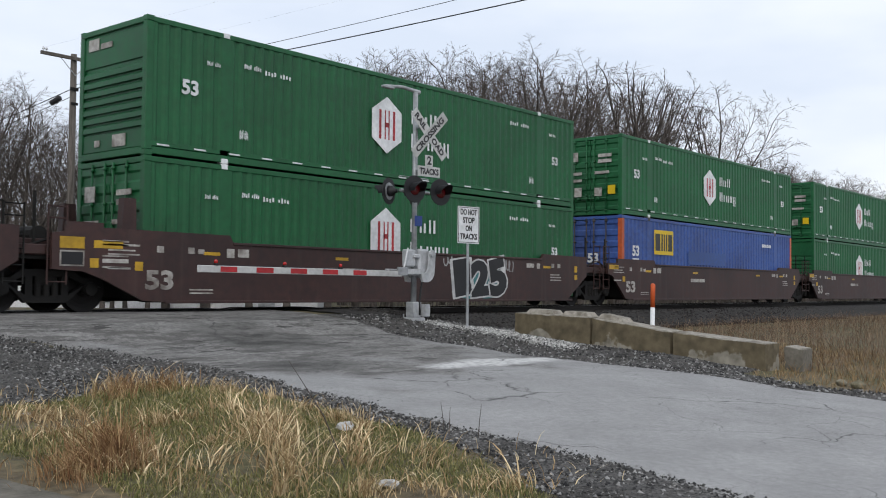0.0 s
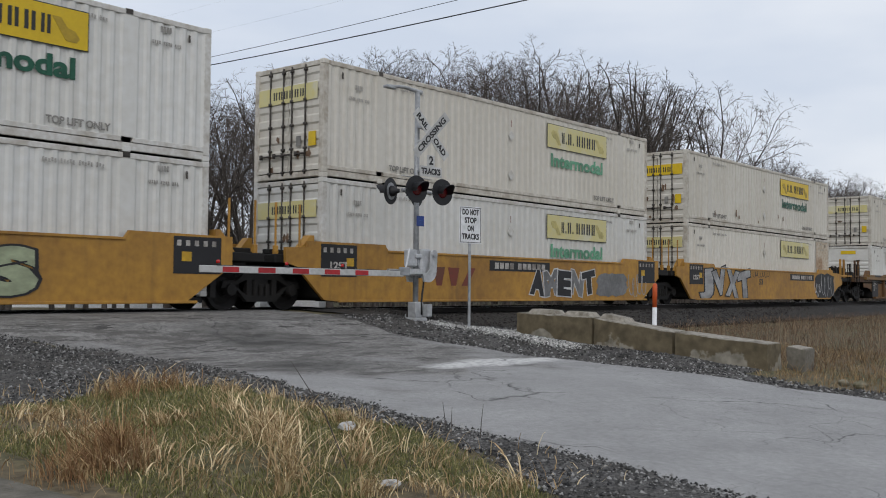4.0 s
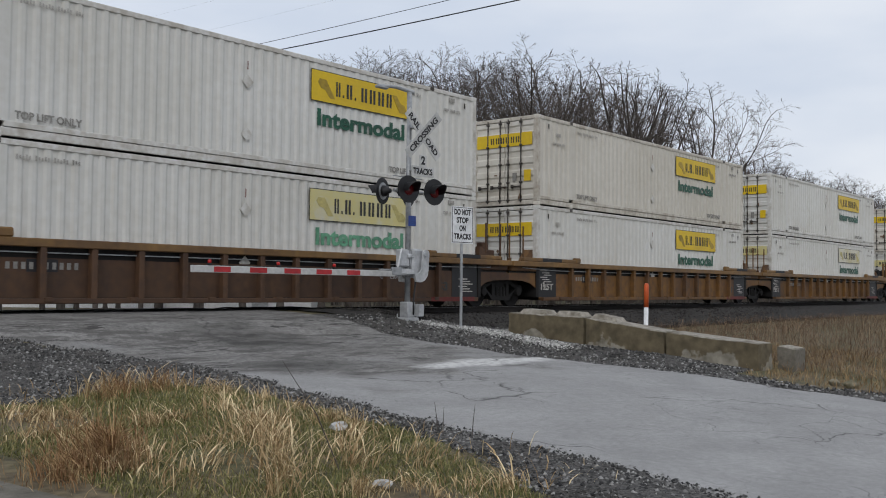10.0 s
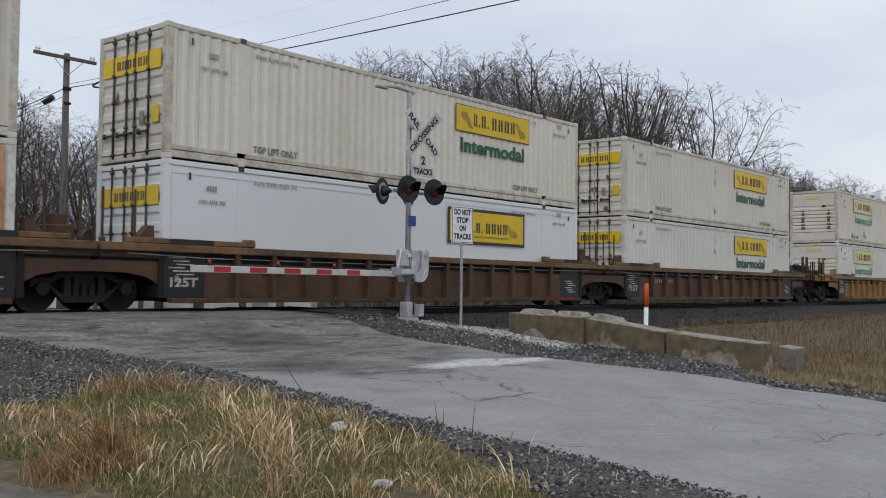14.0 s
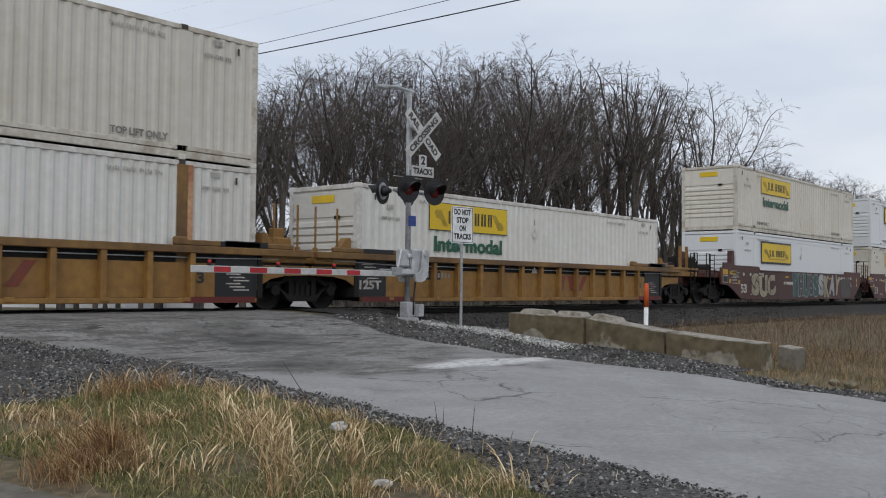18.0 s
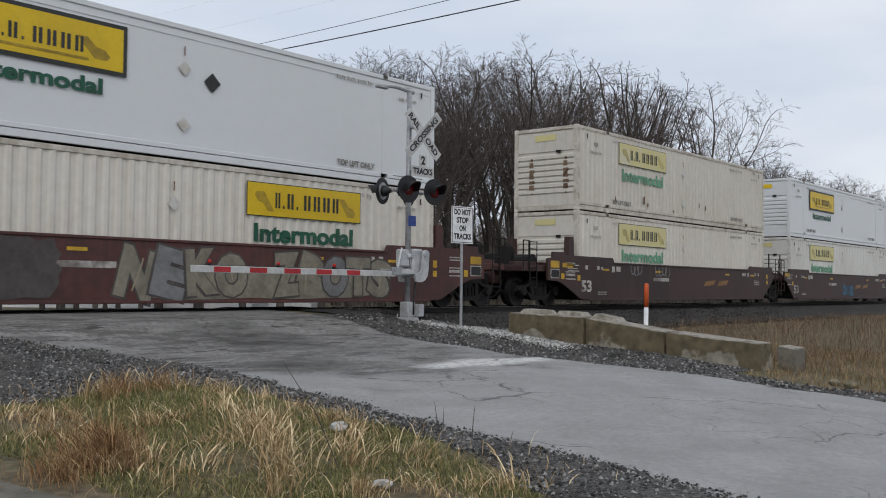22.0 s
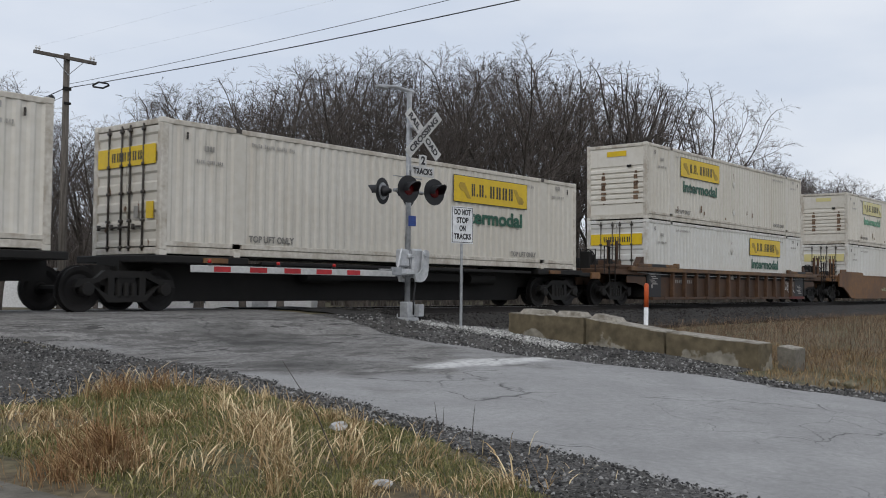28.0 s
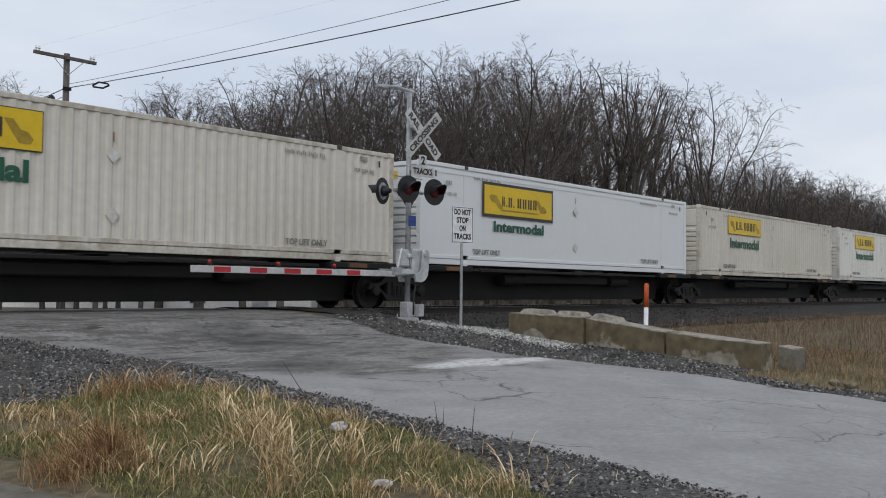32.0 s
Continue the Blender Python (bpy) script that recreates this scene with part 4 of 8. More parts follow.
                part("grime_patch", Shape().plate(blot, -0.003, 0).mesh("grime_patch", DOORDIRT), box, "", pose(-HALF + 0.012, rnd.uniform(-0.95, 0.95), rnd.choice((0.28, 0.6, 1.02, 1.44)), 0, 0, -90))
            part("door_plate", made("door_plate", LOGOYELLOW, lambda s: s.box(-0.012, 0, -0.13, 0.13, 0, 0.36)), box, "yellow notice on a door", (x, -0.92, 0.78))
        else:
            part("front_logo", made(("front_logo", logo), LOGOYELLOW if logo in ("bright", "framed") else FADEDYELLOW, lambda s: s.box(-0.012, 0, -0.42, 0.42, 0, 0.2)),
                 box, "small yellow panel on the front wall", (-HALF + 0.03 - 0.008, 0.0, 2.42))
            part("front_fitting", made("front_fitting", DARKSTEEL, lambda s: s.box(-0.06, 0, -0.09, 0.09, 0, 0.09, 0.01)), box, "dark socket on the front wall", (-HALF + 0.028, -0.55, 1.98))
        if extra == "buff":
            part("repair_panel", made("repair_panel", BUFF, lambda s: corrugated(s, 0, 1.72, -0.035, 0.22, TALL - 0.16, -1)), box, "bare buff rust-streaked repair panel", (6.15, -WIDE / 2 + 0.02, 0))
        if "panel" in extra:
            part("repair_panel", made("weathered_panel", WEATHERED, lambda s: corrugated(s, 0, 1.72, -0.035, 0.22, TALL - 0.16, -1)), box, "pale repair panel streaked with rust", (6.15, -WIDE / 2 + 0.02, 0))
        if extra == "post":
            part("repair_post", made("repair_post", OCHRETRIM, lambda s: s.box(-0.13, 0.13, -0.03, 0, 0.2, TALL - 0.1, 0.01)), box, "mustard steel post", (6.07, y, 0))
            part("repair_post", made("repair_post_pale", BUFF, lambda s: s.box(0, 0.14, -0.02, 0, 0.2, TALL - 0.1, 0.006)), box, "pale buff strip beside the post", (6.21, y, 0))
        if extra == "blank":
            part("repair_panel", made("repair_panel_plain", BLUEWHITE, lambda s: s.box(0, 1.75, -0.012, 0, 0.35, TALL - 0.2)), box, "smooth pale repair panel", (6.15, -WIDE / 2 + 0.01, 0))
        if "rust" in extra:
            for i, (dx, dz, w, h) in enumerate(((4.6, 0.5, 0.13, 0.32), (4.9, 0.42, 0.1, 0.16), (9.3, 0.7, 0.08, 0.2), (9.9, 0.62, 0.1, 0.22), (7.0, 0.35, 0.1, 0.12), (2.5, 0.45, 0.09, 0.2))):
                part("rust_patch", made(("rust_patch", i), DOORDIRT, lambda s: s.plate([(0, 0), (w, h * 0.1), (w * 0.8, h), (w * 0.15, h * 0.85)], -0.006, 0)), box, "", (-HALF + dx, y, dz))
        if extra == "diamond":
            part("patch", made("patch", INK, lambda s: s.plate([(0.22, 0), (0, 0.22), (-0.22, 0), (0, -0.22)], -0.006, 0)), box, "dark diamond patch", (0.55, y, 1.75))
    elif skin == "green":
        part("hexagon", made("hexagon", SIGNWHITE, lambda s: hexagon(s, 0.74)), box, "white hexagon emblem", (-HALF + 7.16, y, 1.55))
        part("emblem_mark", made("emblem_bars", RED, lambda s: [s.box(a, b, -0.018, -0.012, c, d) for a, b, c, d in
                                 ((-0.3, -0.22, -0.38, 0.38), (0.22, 0.3, -0.38, 0.38), (-0.09, 0.09, -0.06, 0.06), (-0.09, -0.05, -0.38, 0.38), (0.05, 0.09, -0.38, 0.38))]),
             box, "dark red emblem bars", (-HALF + 7.16, y, 1.55))
        part("name_mark", made("white_name_bars", SIGNWHITE, lambda s: [s.box(a, b, -0.005, 0, c, d) for a, b, c, d in
                                ((0.02, 0.1, 0.46, 0.82), (0.2, 0.28, 0.46, 0.82), (0.4, 0.47, 0.46, 0.72), (0.56, 0.64, 0.46, 0.72), (0.78, 0.85, 0.46, 0.82), (0.96, 1.04, 0.46, 0.82),
                                 (0.02, 0.1, -0.18, 0.2), (0.2, 0.28, -0.18, 0.2), (0.42, 0.49, -0.18, 0.1), (0.68, 0.75, -0.18, 0.1), (0.84, 0.91, -0.18, 0.1), (1.03, 1.1, -0.18, 0.1), (1.18, 1.25, -0.18, 0.1),
                                 (1.36, 1.43, -0.3, 0.1), (1.52, 1.59, -0.3, 0.1))]), box, "white company name bars", (-HALF + 8.1, y, 1.25))
        part("lettering", words("53", 0.42, SIGNWHITE, 0.42), box, "white size numerals", (-HALF + 0.86, y, 1.38 if level == "upper" else 0.36))
        part("lettering", words("53", 0.34, SIGNWHITE, 0.34), box, "white size numerals", (HALF - 1.3, y, 1.3))
        for dx, dz, w, h in ((1.5, 2.1, 0.36, 0.13), (2.5, 2.2, 0.5, 0.15), (3.1, 2.15, 0.8, 0.15), (2.4, 0.6, 0.24, 0.28), (13.6, 0.6, 0.24, 0.28), (12.6, 2.3, 1.0, 0.15), (14.7, 2.2, 0.36, 0.13)):
            part("stencil_mark", made(("white_bars", w, h), SIGNWHITE, lambda s: [s.box(i * w / 9, i * w / 9 + w / 17, -0.005, 0, h * 0.08 * (i % 2), h * (0.75 - 0.1 * (i % 3))) for i in range(9) if i != 4]), box, "", (-HALF + dx, y, dz))
        for x in np.arange(-7.8, 7.6, 0.92):
            part("reflective_dash", made("reflective_dash", SIGNWHITE, lambda s: s.box(0, 0.3, -0.004, 0, 0, 0.035)), box, "", (x, y, 0.22))
        if front == "doors":
            x = -HALF - 0.004
            for yy, z, w, h, mt in ((-0.62, 2.1, 0.55, 0.12, STENCIL), (-0.62, 1.9, 0.55, 0.12, STENCIL), (0.7, 2.0, 0.4, 0.34, STENCIL), (-0.9, 0.75, 0.3, 0.32, LOGOYELLOW),
                                    (-0.35, 0.7, 0.3, 0.3, STENCIL), (0.5, 0.7, 0.3, 0.34, STENCIL), (0.7, 1.25, 0.7, 0.1, STENCIL), (0.7, 1.5, 0.7, 0.1, STENCIL), (-0.5, 1.5, 0.6, 0.1, STENCIL)):
                part("door_decal", made(("door_decal", w, h), mt, lambda s: s.box(-0.036, -0.026, -w / 2, w / 2, 0, h)), box, "", (x + 0.026 - 0.03, yy, z))
        else:
            for yy, z, w, h in ((0.75, 2.42, 0.4, 0.26), (0.25, 2.42, 0.45, 0.12), (-0.3, 0.25, 0.5, 0.26), (0.55, 0.3, 0.2, 0.14)):
                part("front_decal", made(("front_decal", w, h), STENCIL, lambda s: s.box(-0.012, 0, -w / 2, w / 2, 0, h)), box, "", (-HALF + 0.02, yy, z))
    else:
        for yy in (-WIDE / 2 - 0.004, WIDE / 2 - 0.15):
            part("corner_post", made("corner_post", ORANGE, lambda s: s.box(-0.006, 0.174, 0, 0.155, 0.12, TALL - 0.12)), box, "orange corner post", (-HALF, yy, 0))
        part("corner_post", made("corner_post_r", ORANGE, lambda s: s.box(-0.174, 0.006, 0, 0.15, 0.12, TALL - 0.12)), box, "orange corner post", (HALF, -WIDE / 2 - 0.004, 0))
        part("logo_panel", made("square_logo_panel", LOGOYELLOW, lambda s: s.box(0, 1.52, -0.006, 0, 0, 0.92)), box, "yellow logo panel with dark bars", (-HALF + 2.4, y, 1.56))
        part("name_mark", made("heavy_name_bars", INK, lambda s: [s.box(a, b, -0.012, -0.006, 0.14, 0.78) for a, b in ((0.08, 0.46), (0.55, 0.66), (0.74, 0.84), (0.92, 1.02), (1.1, 1.42))]),
             box, "", (-HALF + 2.4, y, 1.56))
        part("lettering", words("53", 0.5, SIGNWHITE, 0.5), box, "white size numerals", (-HALF + 0.75, y, 1.45))
        part("notice", made("notice", SIGNWHITE, lambda s: s.box(0, 0.45, -0.005, 0, 0, 0.42)), box, "white notice", (-HALF + 0.78, y, 0.95))
        part("lettering", words("53", 0.45, SIGNWHITE, 0.45), box, "white size numerals", pose(-HALF - 0.012, 0.1, 1.2, 0, 0, -90))
        part("stencil_mark", made("white_bars_blue", SIGNWHITE, lambda s: [s.box(i * 0.13, i * 0.13 + 0.09, -0.005, 0, 0, 0.14) for i in range(8)]), box, "", (-HALF + 12.6, y, 2.2))
        part("patch", made("blue_patch", NEWBLUE, lambda s: s.box(0, 3.4, -0.005, 0, 0, 0.52)), box, "fresh blue repaint over an old mark", (-HALF + 5.2, y, 1.25))
    return box


NEWBLUE = surface("fresh_blue_paint", (0.018, 0.075, 0.30), 0.45, scale=4)


# bogies
def wheel(s):
    s.lathe((0, 0, 0), [(-0.07, 0.06), (-0.07, 0.11), (-0.03, 0.15), (-0.012, 0.3), (-0.05, 0.38), (-0.06, 0.455), (0.05, 0.458), (0.052, 0.488), (0.075, 0.488),
                        (0.075, 0.4), (0.03, 0.3), (0.03, 0.15), (0.08, 0.11), (0.08, 0.06)], 24, "y")


def side_frame(s, k):
    """A cast side frame with its window and spring nest; k: half the wheelbase."""
    top = [(-k - 0.26, 0.50), (-k - 0.2, 0.66), (-k + 0.18, 0.68), (-0.5, 0.84), (0.5, 0.84), (k - 0.18, 0.68), (k + 0.2, 0.66), (k + 0.26, 0.50)]
    low = [(k + 0.1, 0.46), (k - 0.2, 0.5), (0.42, 0.22), (-0.42, 0.22), (-k + 0.2, 0.5), (-k - 0.1, 0.46)]
    y0, y1 = -0.07, 0.07
    s.plate([top[1], top[2], top[3], top[4], top[5], top[6], top[7], (k - 0.12, 0.56), (0.45, 0.70), (-0.45, 0.70), (-k + 0.12, 0.56), top[0]], y0, y1)
    s.plate([(-k + 0.05, 0.6), (-0.42, 0.34), (0.42, 0.34), (k - 0.05, 0.6), (k - 0.2, 0.46), (0.42, 0.2), (-0.42, 0.2), (-k + 0.2, 0.46)], y0, y1)
    for x in (-0.36, 0.36):
        s.box(x - 0.07, x + 0.07, y0, y1, 0.3, 0.74)
    for x in (-k, k):
        s.lathe((x, -0.09, 0.47), [(-0.05, 0.05), (-0.04, 0.13), (0.06, 0.15)], 14, "y")
    for x in (-0.17, 0.0, 0.17):
        s.tube([(x, -0.03, 0.32), (x, -0.03, 0.60)], 0.07, 8)


def bogie(car, x, k=0.89):
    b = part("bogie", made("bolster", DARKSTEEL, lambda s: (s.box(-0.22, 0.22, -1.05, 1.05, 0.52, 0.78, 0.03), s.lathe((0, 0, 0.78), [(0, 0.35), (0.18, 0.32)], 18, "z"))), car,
             "grimy cast bogie darkened with the shade under the car", (x, 0, 0))
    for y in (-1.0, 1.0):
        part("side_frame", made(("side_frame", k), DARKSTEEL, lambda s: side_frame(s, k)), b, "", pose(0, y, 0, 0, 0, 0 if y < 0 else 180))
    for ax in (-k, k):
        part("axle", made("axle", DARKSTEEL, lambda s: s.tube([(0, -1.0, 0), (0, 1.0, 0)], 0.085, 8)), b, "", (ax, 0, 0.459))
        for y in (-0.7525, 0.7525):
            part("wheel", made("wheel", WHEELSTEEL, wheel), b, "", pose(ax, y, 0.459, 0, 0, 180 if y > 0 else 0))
    return b


def ribbon(s, pts, wide, z0, z1):
    """A flat sprayed stroke of one width along a smooth curve, kept between two heights."""
    p = [Vector(a) for a in pts]
    p = [2 * p[0] - p[1]] + p + [2 * p[-1] - p[-2]]
    run_ = []
    for i in range(1, len(p) - 2):
        for k in range(6):
            t = k / 6
            run_.append(0.5 * (2 * p[i] + (p[i + 1] - p[i - 1]) * t + (2 * p[i - 1] - 5 * p[i] + 4 * p[i + 1] - p[i + 2]) * t * t + (3 * p[i] - p[i - 1] - 3 * p[i + 1] + p[i + 2]) * t ** 3))
    run_.append(p[-2])
    left, right = [], []
    for i, a in enumerate(run_):
        d = (run_[min(i + 1, len(run_) - 1)] - run_[max(i - 1, 0)]).normalized()
        n_ = Vector((-d.y, d.x)) * wide / 2 * (0.8 if i in (0, len(run_) - 1) else 1)
        left.append(a + n_)
        right.append(a - n_)
    hold = lambda q: (q.x, 0.0, max(z0, min(z1, q.y)))
    m = len(run_)
    s.add([hold(q) for q in left + right], [(i, i + 1, m + i + 1, m + i) for i in range(m - 1)])


def letter(ch, size, fat, material):
    """One sprayed capital in x and z, its strokes swollen by fat, centred on the origin."""
    key = ("letter", ch, fat, material.name)
    if key not in CACHE:
        cu = bpy.data.curves.new("lettering", "FONT")
        cu.body, cu.size, cu.offset, cu.resolution_u, cu.extrude = ch, size, fat, 3, 0.001
        ob = bpy.data.objects.new("lettering", cu)
        scene.collection.objects.link(ob)
        me = bpy.data.meshes.new_from_object(ob)
        bpy.data.objects.remove(ob)
        co = np.empty(len(me.vertices) * 3)
        me.vertices.foreach_get("co", co)
        co = co.reshape(-1, 3)
        mid = (co.min(0) + co.max(0)) / 2
        me.vertices.foreach_set("co", np.stack([co[:, 0] - mid[0], -co[:, 2], co[:, 1] - mid[1]], 1).ravel())
        me.materials.clear()
        me.materials.append(material)
        me.update()
        CACHE[key] = (me, co.max(0) - co.min(0))
    return CACHE[key]


def graffiti(car, text, x0, x1, z0, z1, y, fills, rim, seed, glint=""):
    """A row of fat sprayed letters that jostle, each with an outline and some with a thin inner line."""
    rnd = random.Random(seed)
    n = len(text)
    step, h = (x1 - x0) / n, z1 - z0
    for i, ch in enumerate(text):
        if ch == " ":
            continue
        tilt, grow_ = rnd.uniform(-13, 13), rnd.uniform(0.9, 1.0)
        fill, size = letter(ch, 1.0, 0.07, SPRAY[fills[i % len(fills)]])
        out, size = letter(ch, 1.0, 0.108, SPRAY[rim])
        sx, sz = step * 1.2 / size[0], h * grow_ * 0.97 / size[1]
        at = Matrix.Translation((x0 + (i + 0.5) * step, y - 0.004 * (i % 3), (z0 + z1) / 2 + rnd.uniform(-0.04, 0.04) * h)) @ Matrix.Rotation(radians(tilt), 4, "Y")
        shear = Matrix.Identity(4)
        shear[0][2] = rnd.uniform(-0.15, 0.3)
        whole = at @ shear @ Matrix.Diagonal((sx, 1, sz, 1))
        tag = part("sprayed_outline", out, car, "sprayed graffiti outline", whole)
        part("sprayed_fill", fill, tag, "", (0, -0.0032, 0))
        if glint and rnd.random() < 0.75:
            g = Shape()
            a = rnd.uniform(-0.2, 0.05)
            ribbon(g, [(a, rnd.uniform(-0.3, -0.1)), (a + rnd.uniform(-0.06, 0.1), 0.05), (a + rnd.uniform(0.05, 0.25), rnd.uniform(0.15, 0.32))], 0.035, -0.4, 0.4)
            part("sprayed_line", g.mesh("sprayed_line", SPRAY[glint]), tag, "", (0, -0.0068, 0))


def scribble(car, x0, x1, z0, z1, y, shade, seed, loops=5, wide=0.045):
    """A thin sprayed line in running loops."""
    rnd = random.Random(seed)
    pts, turns = [], loops * 7
    sway = [rnd.uniform(0.55, 1.0) for i in range(loops + 2)]
    for i in range(turns + 1):
        u = i / turns
        a, k = 2 * math.pi * loops * u, sway[int(loops * u)]
        pts.append((x0 + (x1 - x0) * u - 0.42 * (x1 - x0) / loops * math.sin(a) * k, (z0 + z1) / 2 + (z1 - z0) / 2 * (math.cos(a) * k + 0.25 * math.sin(a * 0.37 + seed))))
    line = Shape()
    ribbon(line, pts, wide, z0, z1)
    part("sprayed_scrawl", line.mesh("sprayed_scrawl", SPRAY[shade]), car, "thin sprayed scrawl", (0, y, 0))


def cloud(car, x0, x1, z0, z1, y, shade, seed):
    """A patch of sprayed ground with a lumpy edge."""
    rnd = random.Random(seed)
    n, hx, hz = 28, (x1 - x0) / 2, (z1 - z0) / 2
    pts = []
    for i in range(n):
        a = 2 * math.pi * i / n
        k = min(1 / max(abs(math.cos(a)), 1e-3), 1 / max(abs(math.sin(a)), 1e-3), 1.25) * rnd.uniform(0.84, 1.0)
        pts.append(((x0 + x1) / 2 + hx * k * math.cos(a) * 0.95, max(z0, min(z1, (z0 + z1) / 2 + hz * k * math.sin(a)))))
    part("sprayed_ground", Shape().plate(pts, -0.001, 0.001).mesh("sprayed_ground", SPRAY[shade]), car, "sprayed patch of colour", (0, y, 0))


SPRAY = {"silver": surface("silver_spray", (0.36, 0.36, 0.36), 0.45, metal=0.15, dark=(0.22, 0.22, 0.22), scale=12, fine=40), "white": surface("white_spray", (0.58, 0.58, 0.57), 0.6, dark=(0.42, 0.42, 0.42), scale=12),
         "teal": surface("teal_spray", (0.05, 0.19, 0.19), 0.6, dark=(0.04, 0.13, 0.14), scale=12), "sage": surface("sage_spray", (0.32, 0.36, 0.23), 0.6, scale=12),
         "grey": surface("grey_spray", (0.19, 0.19, 0.19), 0.6, scale=12), "pink": surface("pink_spray", (0.42, 0.2, 0.17), 0.6, scale=12),
         "black": surface("black_spray", (0.02, 0.02, 0.022), 0.6, scale=12), "blue": surface("blue_spray", (0.03, 0.12, 0.2), 0.6, scale=12),
         "dimblue": surface("dim_blue_spray", (0.03, 0.07, 0.11), 0.6, scale=12), "cream": surface("cream_spray", (0.34, 0.29, 0.21), 0.6, dark=(0.24, 0.2, 0.14), scale=12),
         "paleteal": surface("pale_teal_spray", (0.22, 0.31, 0.31), 0.6, scale=12), "dimgrey": surface("dim_grey_spray", (0.075, 0.065, 0.06), 0.6, scale=12),
         "dimteal": surface("dim_teal_spray", (0.05, 0.09, 0.09), 0.6, scale=12), "olive": surface("olive_grey_spray", (0.23, 0.21, 0.16), 0.6, scale=12), "brown": BROWN}

RUSTTRIM = surface("worn_ochre_rib_paint", (0.16, 0.084, 0.034), 0.65, dark=(0.08, 0.044, 0.024), light=(0.2, 0.115, 0.05), scale=3, fine=30, streak=0.35, streak_colour=(0.07, 0.04, 0.022))
OCHRETRIM = surface("bright_ochre_rib_paint", (0.2, 0.11, 0.033), 0.6, dark=(0.12, 0.065, 0.024), scale=3, fine=30, streak=0.3, streak_colour=(0.12, 0.07, 0.03))


def end_steps(car, x, paint, out):
    """Ladder of the car's end: two stiles and rungs."""
    def build(s):
        for dx in (-0.19, 0.19):
            s.tube([(dx, 0, 0.55), (dx, 0, 2.05)], 0.018, 6)
        for z in (0.6, 0.9, 1.2, 1.5, 1.8, 2.02):
            s.tube([(-0.19, 0, z), (0.19, 0, z)], 0.014, 5)
    part("ladder", made(("ladder", paint.name), paint, build), car, "", (x, -1.42, 0))


def smooth_side(s, out, lengths=(1.6, 1.6)):
    """The side of a smooth well car; lengths: how far it reaches past the load at each end."""
    y0, y1 = sorted((out * 1.42, out * 1.5))
    half = []
    for sx, far in zip((-1, 1), lengths):
        if far > 2:
            q = [(5.95, 1.50), (6.05, 1.65), (HALF + 1.0, 1.66), (HALF + 1.0, 1.75), (HALF + 1.75, 1.75), (HALF + 1.78, 1.56), (HALF + far, 1.52), (HALF + far, 0.84), (HALF + 1.4, 0.8), (HALF + 1.0, 0.66), (HALF + 0.1, 0.24), (HALF - 0.6, 0.2)]
        elif far < 1.5:
            q = [(5.95, 1.50), (6.05, 1.66), (HALF - 0.05, 1.66), (HALF + 0.05, 1.52), (HALF + 1.1, 1.49), (HALF + far, 1.1), (HALF + far, 0.92), (HALF + 0.8, 0.8), (HALF - 0.25, 0.27), (HALF - 0.6, 0.2)]
        else:
            q = ([(5.95, 1.50), (6.05, 1.64), (HALF + 0.62, 1.63), (HALF + 0.62, 1.48), (HALF + 1.3, 1.46), (HALF + 1.28, 1.1), (HALF + 0.95, 1.02), (HALF + 0.08, 0.24), (HALF - 0.4, 0.2)] if sx < 0 else
                 [(5.95, 1.50), (6.05, 1.64), (HALF + 0.5, 1.62), (HALF + 0.5, 0.98), (HALF + 0.3, 0.86), (HALF - 0.65, 0.22), (HALF - 0.9, 0.2)])
        half.append([(sx * x, z) for x, z in q])
    s.plate(half[0][::-1] + half[1], y0, y1)
    y0, y1 = sorted((out * 1.44, out * 1.53))
    s.box(-HALF + 0.4, HALF - 0.4, y0, y1, 0.18, 0.24, 0.01)
    s.box(-5.95, 5.95, y0, y1, 1.44, 1.5, 0.01)


def rib_side(s, out):
    y0, y1 = sorted((out * 1.31, out * 1.35))
    arch = [(-0.1, 0.22), (-0.04, 0.4), (0.14, 0.58), (0.42, 0.72), (0.85, 0.8), (1.6, 0.82), (1.6, 1.04)]
    s.plate([(-HALF - a, z) for a, z in arch] + [(HALF + a, z) for a, z in arch[::-1]], y0, y1)


def chord(s, out):
    y0, y1 = sorted((out * 1.36, out * 1.52))
    s.box(-HALF - 1.55, HALF + 1.55, y0, y1, 1.24, 1.40, 0.015)
    for sx in (-1, 1):
        a, b = sorted((sx * 6.05, sx * (HALF + 1.0)))
        s.box(a, b, y0 + 0.02, y1 - 0.02, 1.40, 1.52, 0.02)
        a, b = sorted((sx * 5.8, sx * 6.1))
        s.box(a, b, y0, y1, 1.40, 1.58, 0.03)


def sill(s, out):
    y0, y1 = sorted((out * 1.36, out * 1.5))
    s.box(-HALF + 0.1, HALF - 0.1, y0, y1, 0.185, 0.29, 0.012)
    for x in (-7.0, -5.1, -3.3, -1.4, 0.5, 2.3, 4.2, 6.1):
        s.box(x - 0.09, x + 0.09, min(y0, y0 + out * 0.02), max(y1, y1 + out * 0.02), 0.22, 0.31, 0.01)


def rib(s):
    s.box(-0.065, 0.065, -0.045, 0.105, 0.2, 1.26, 0.01)


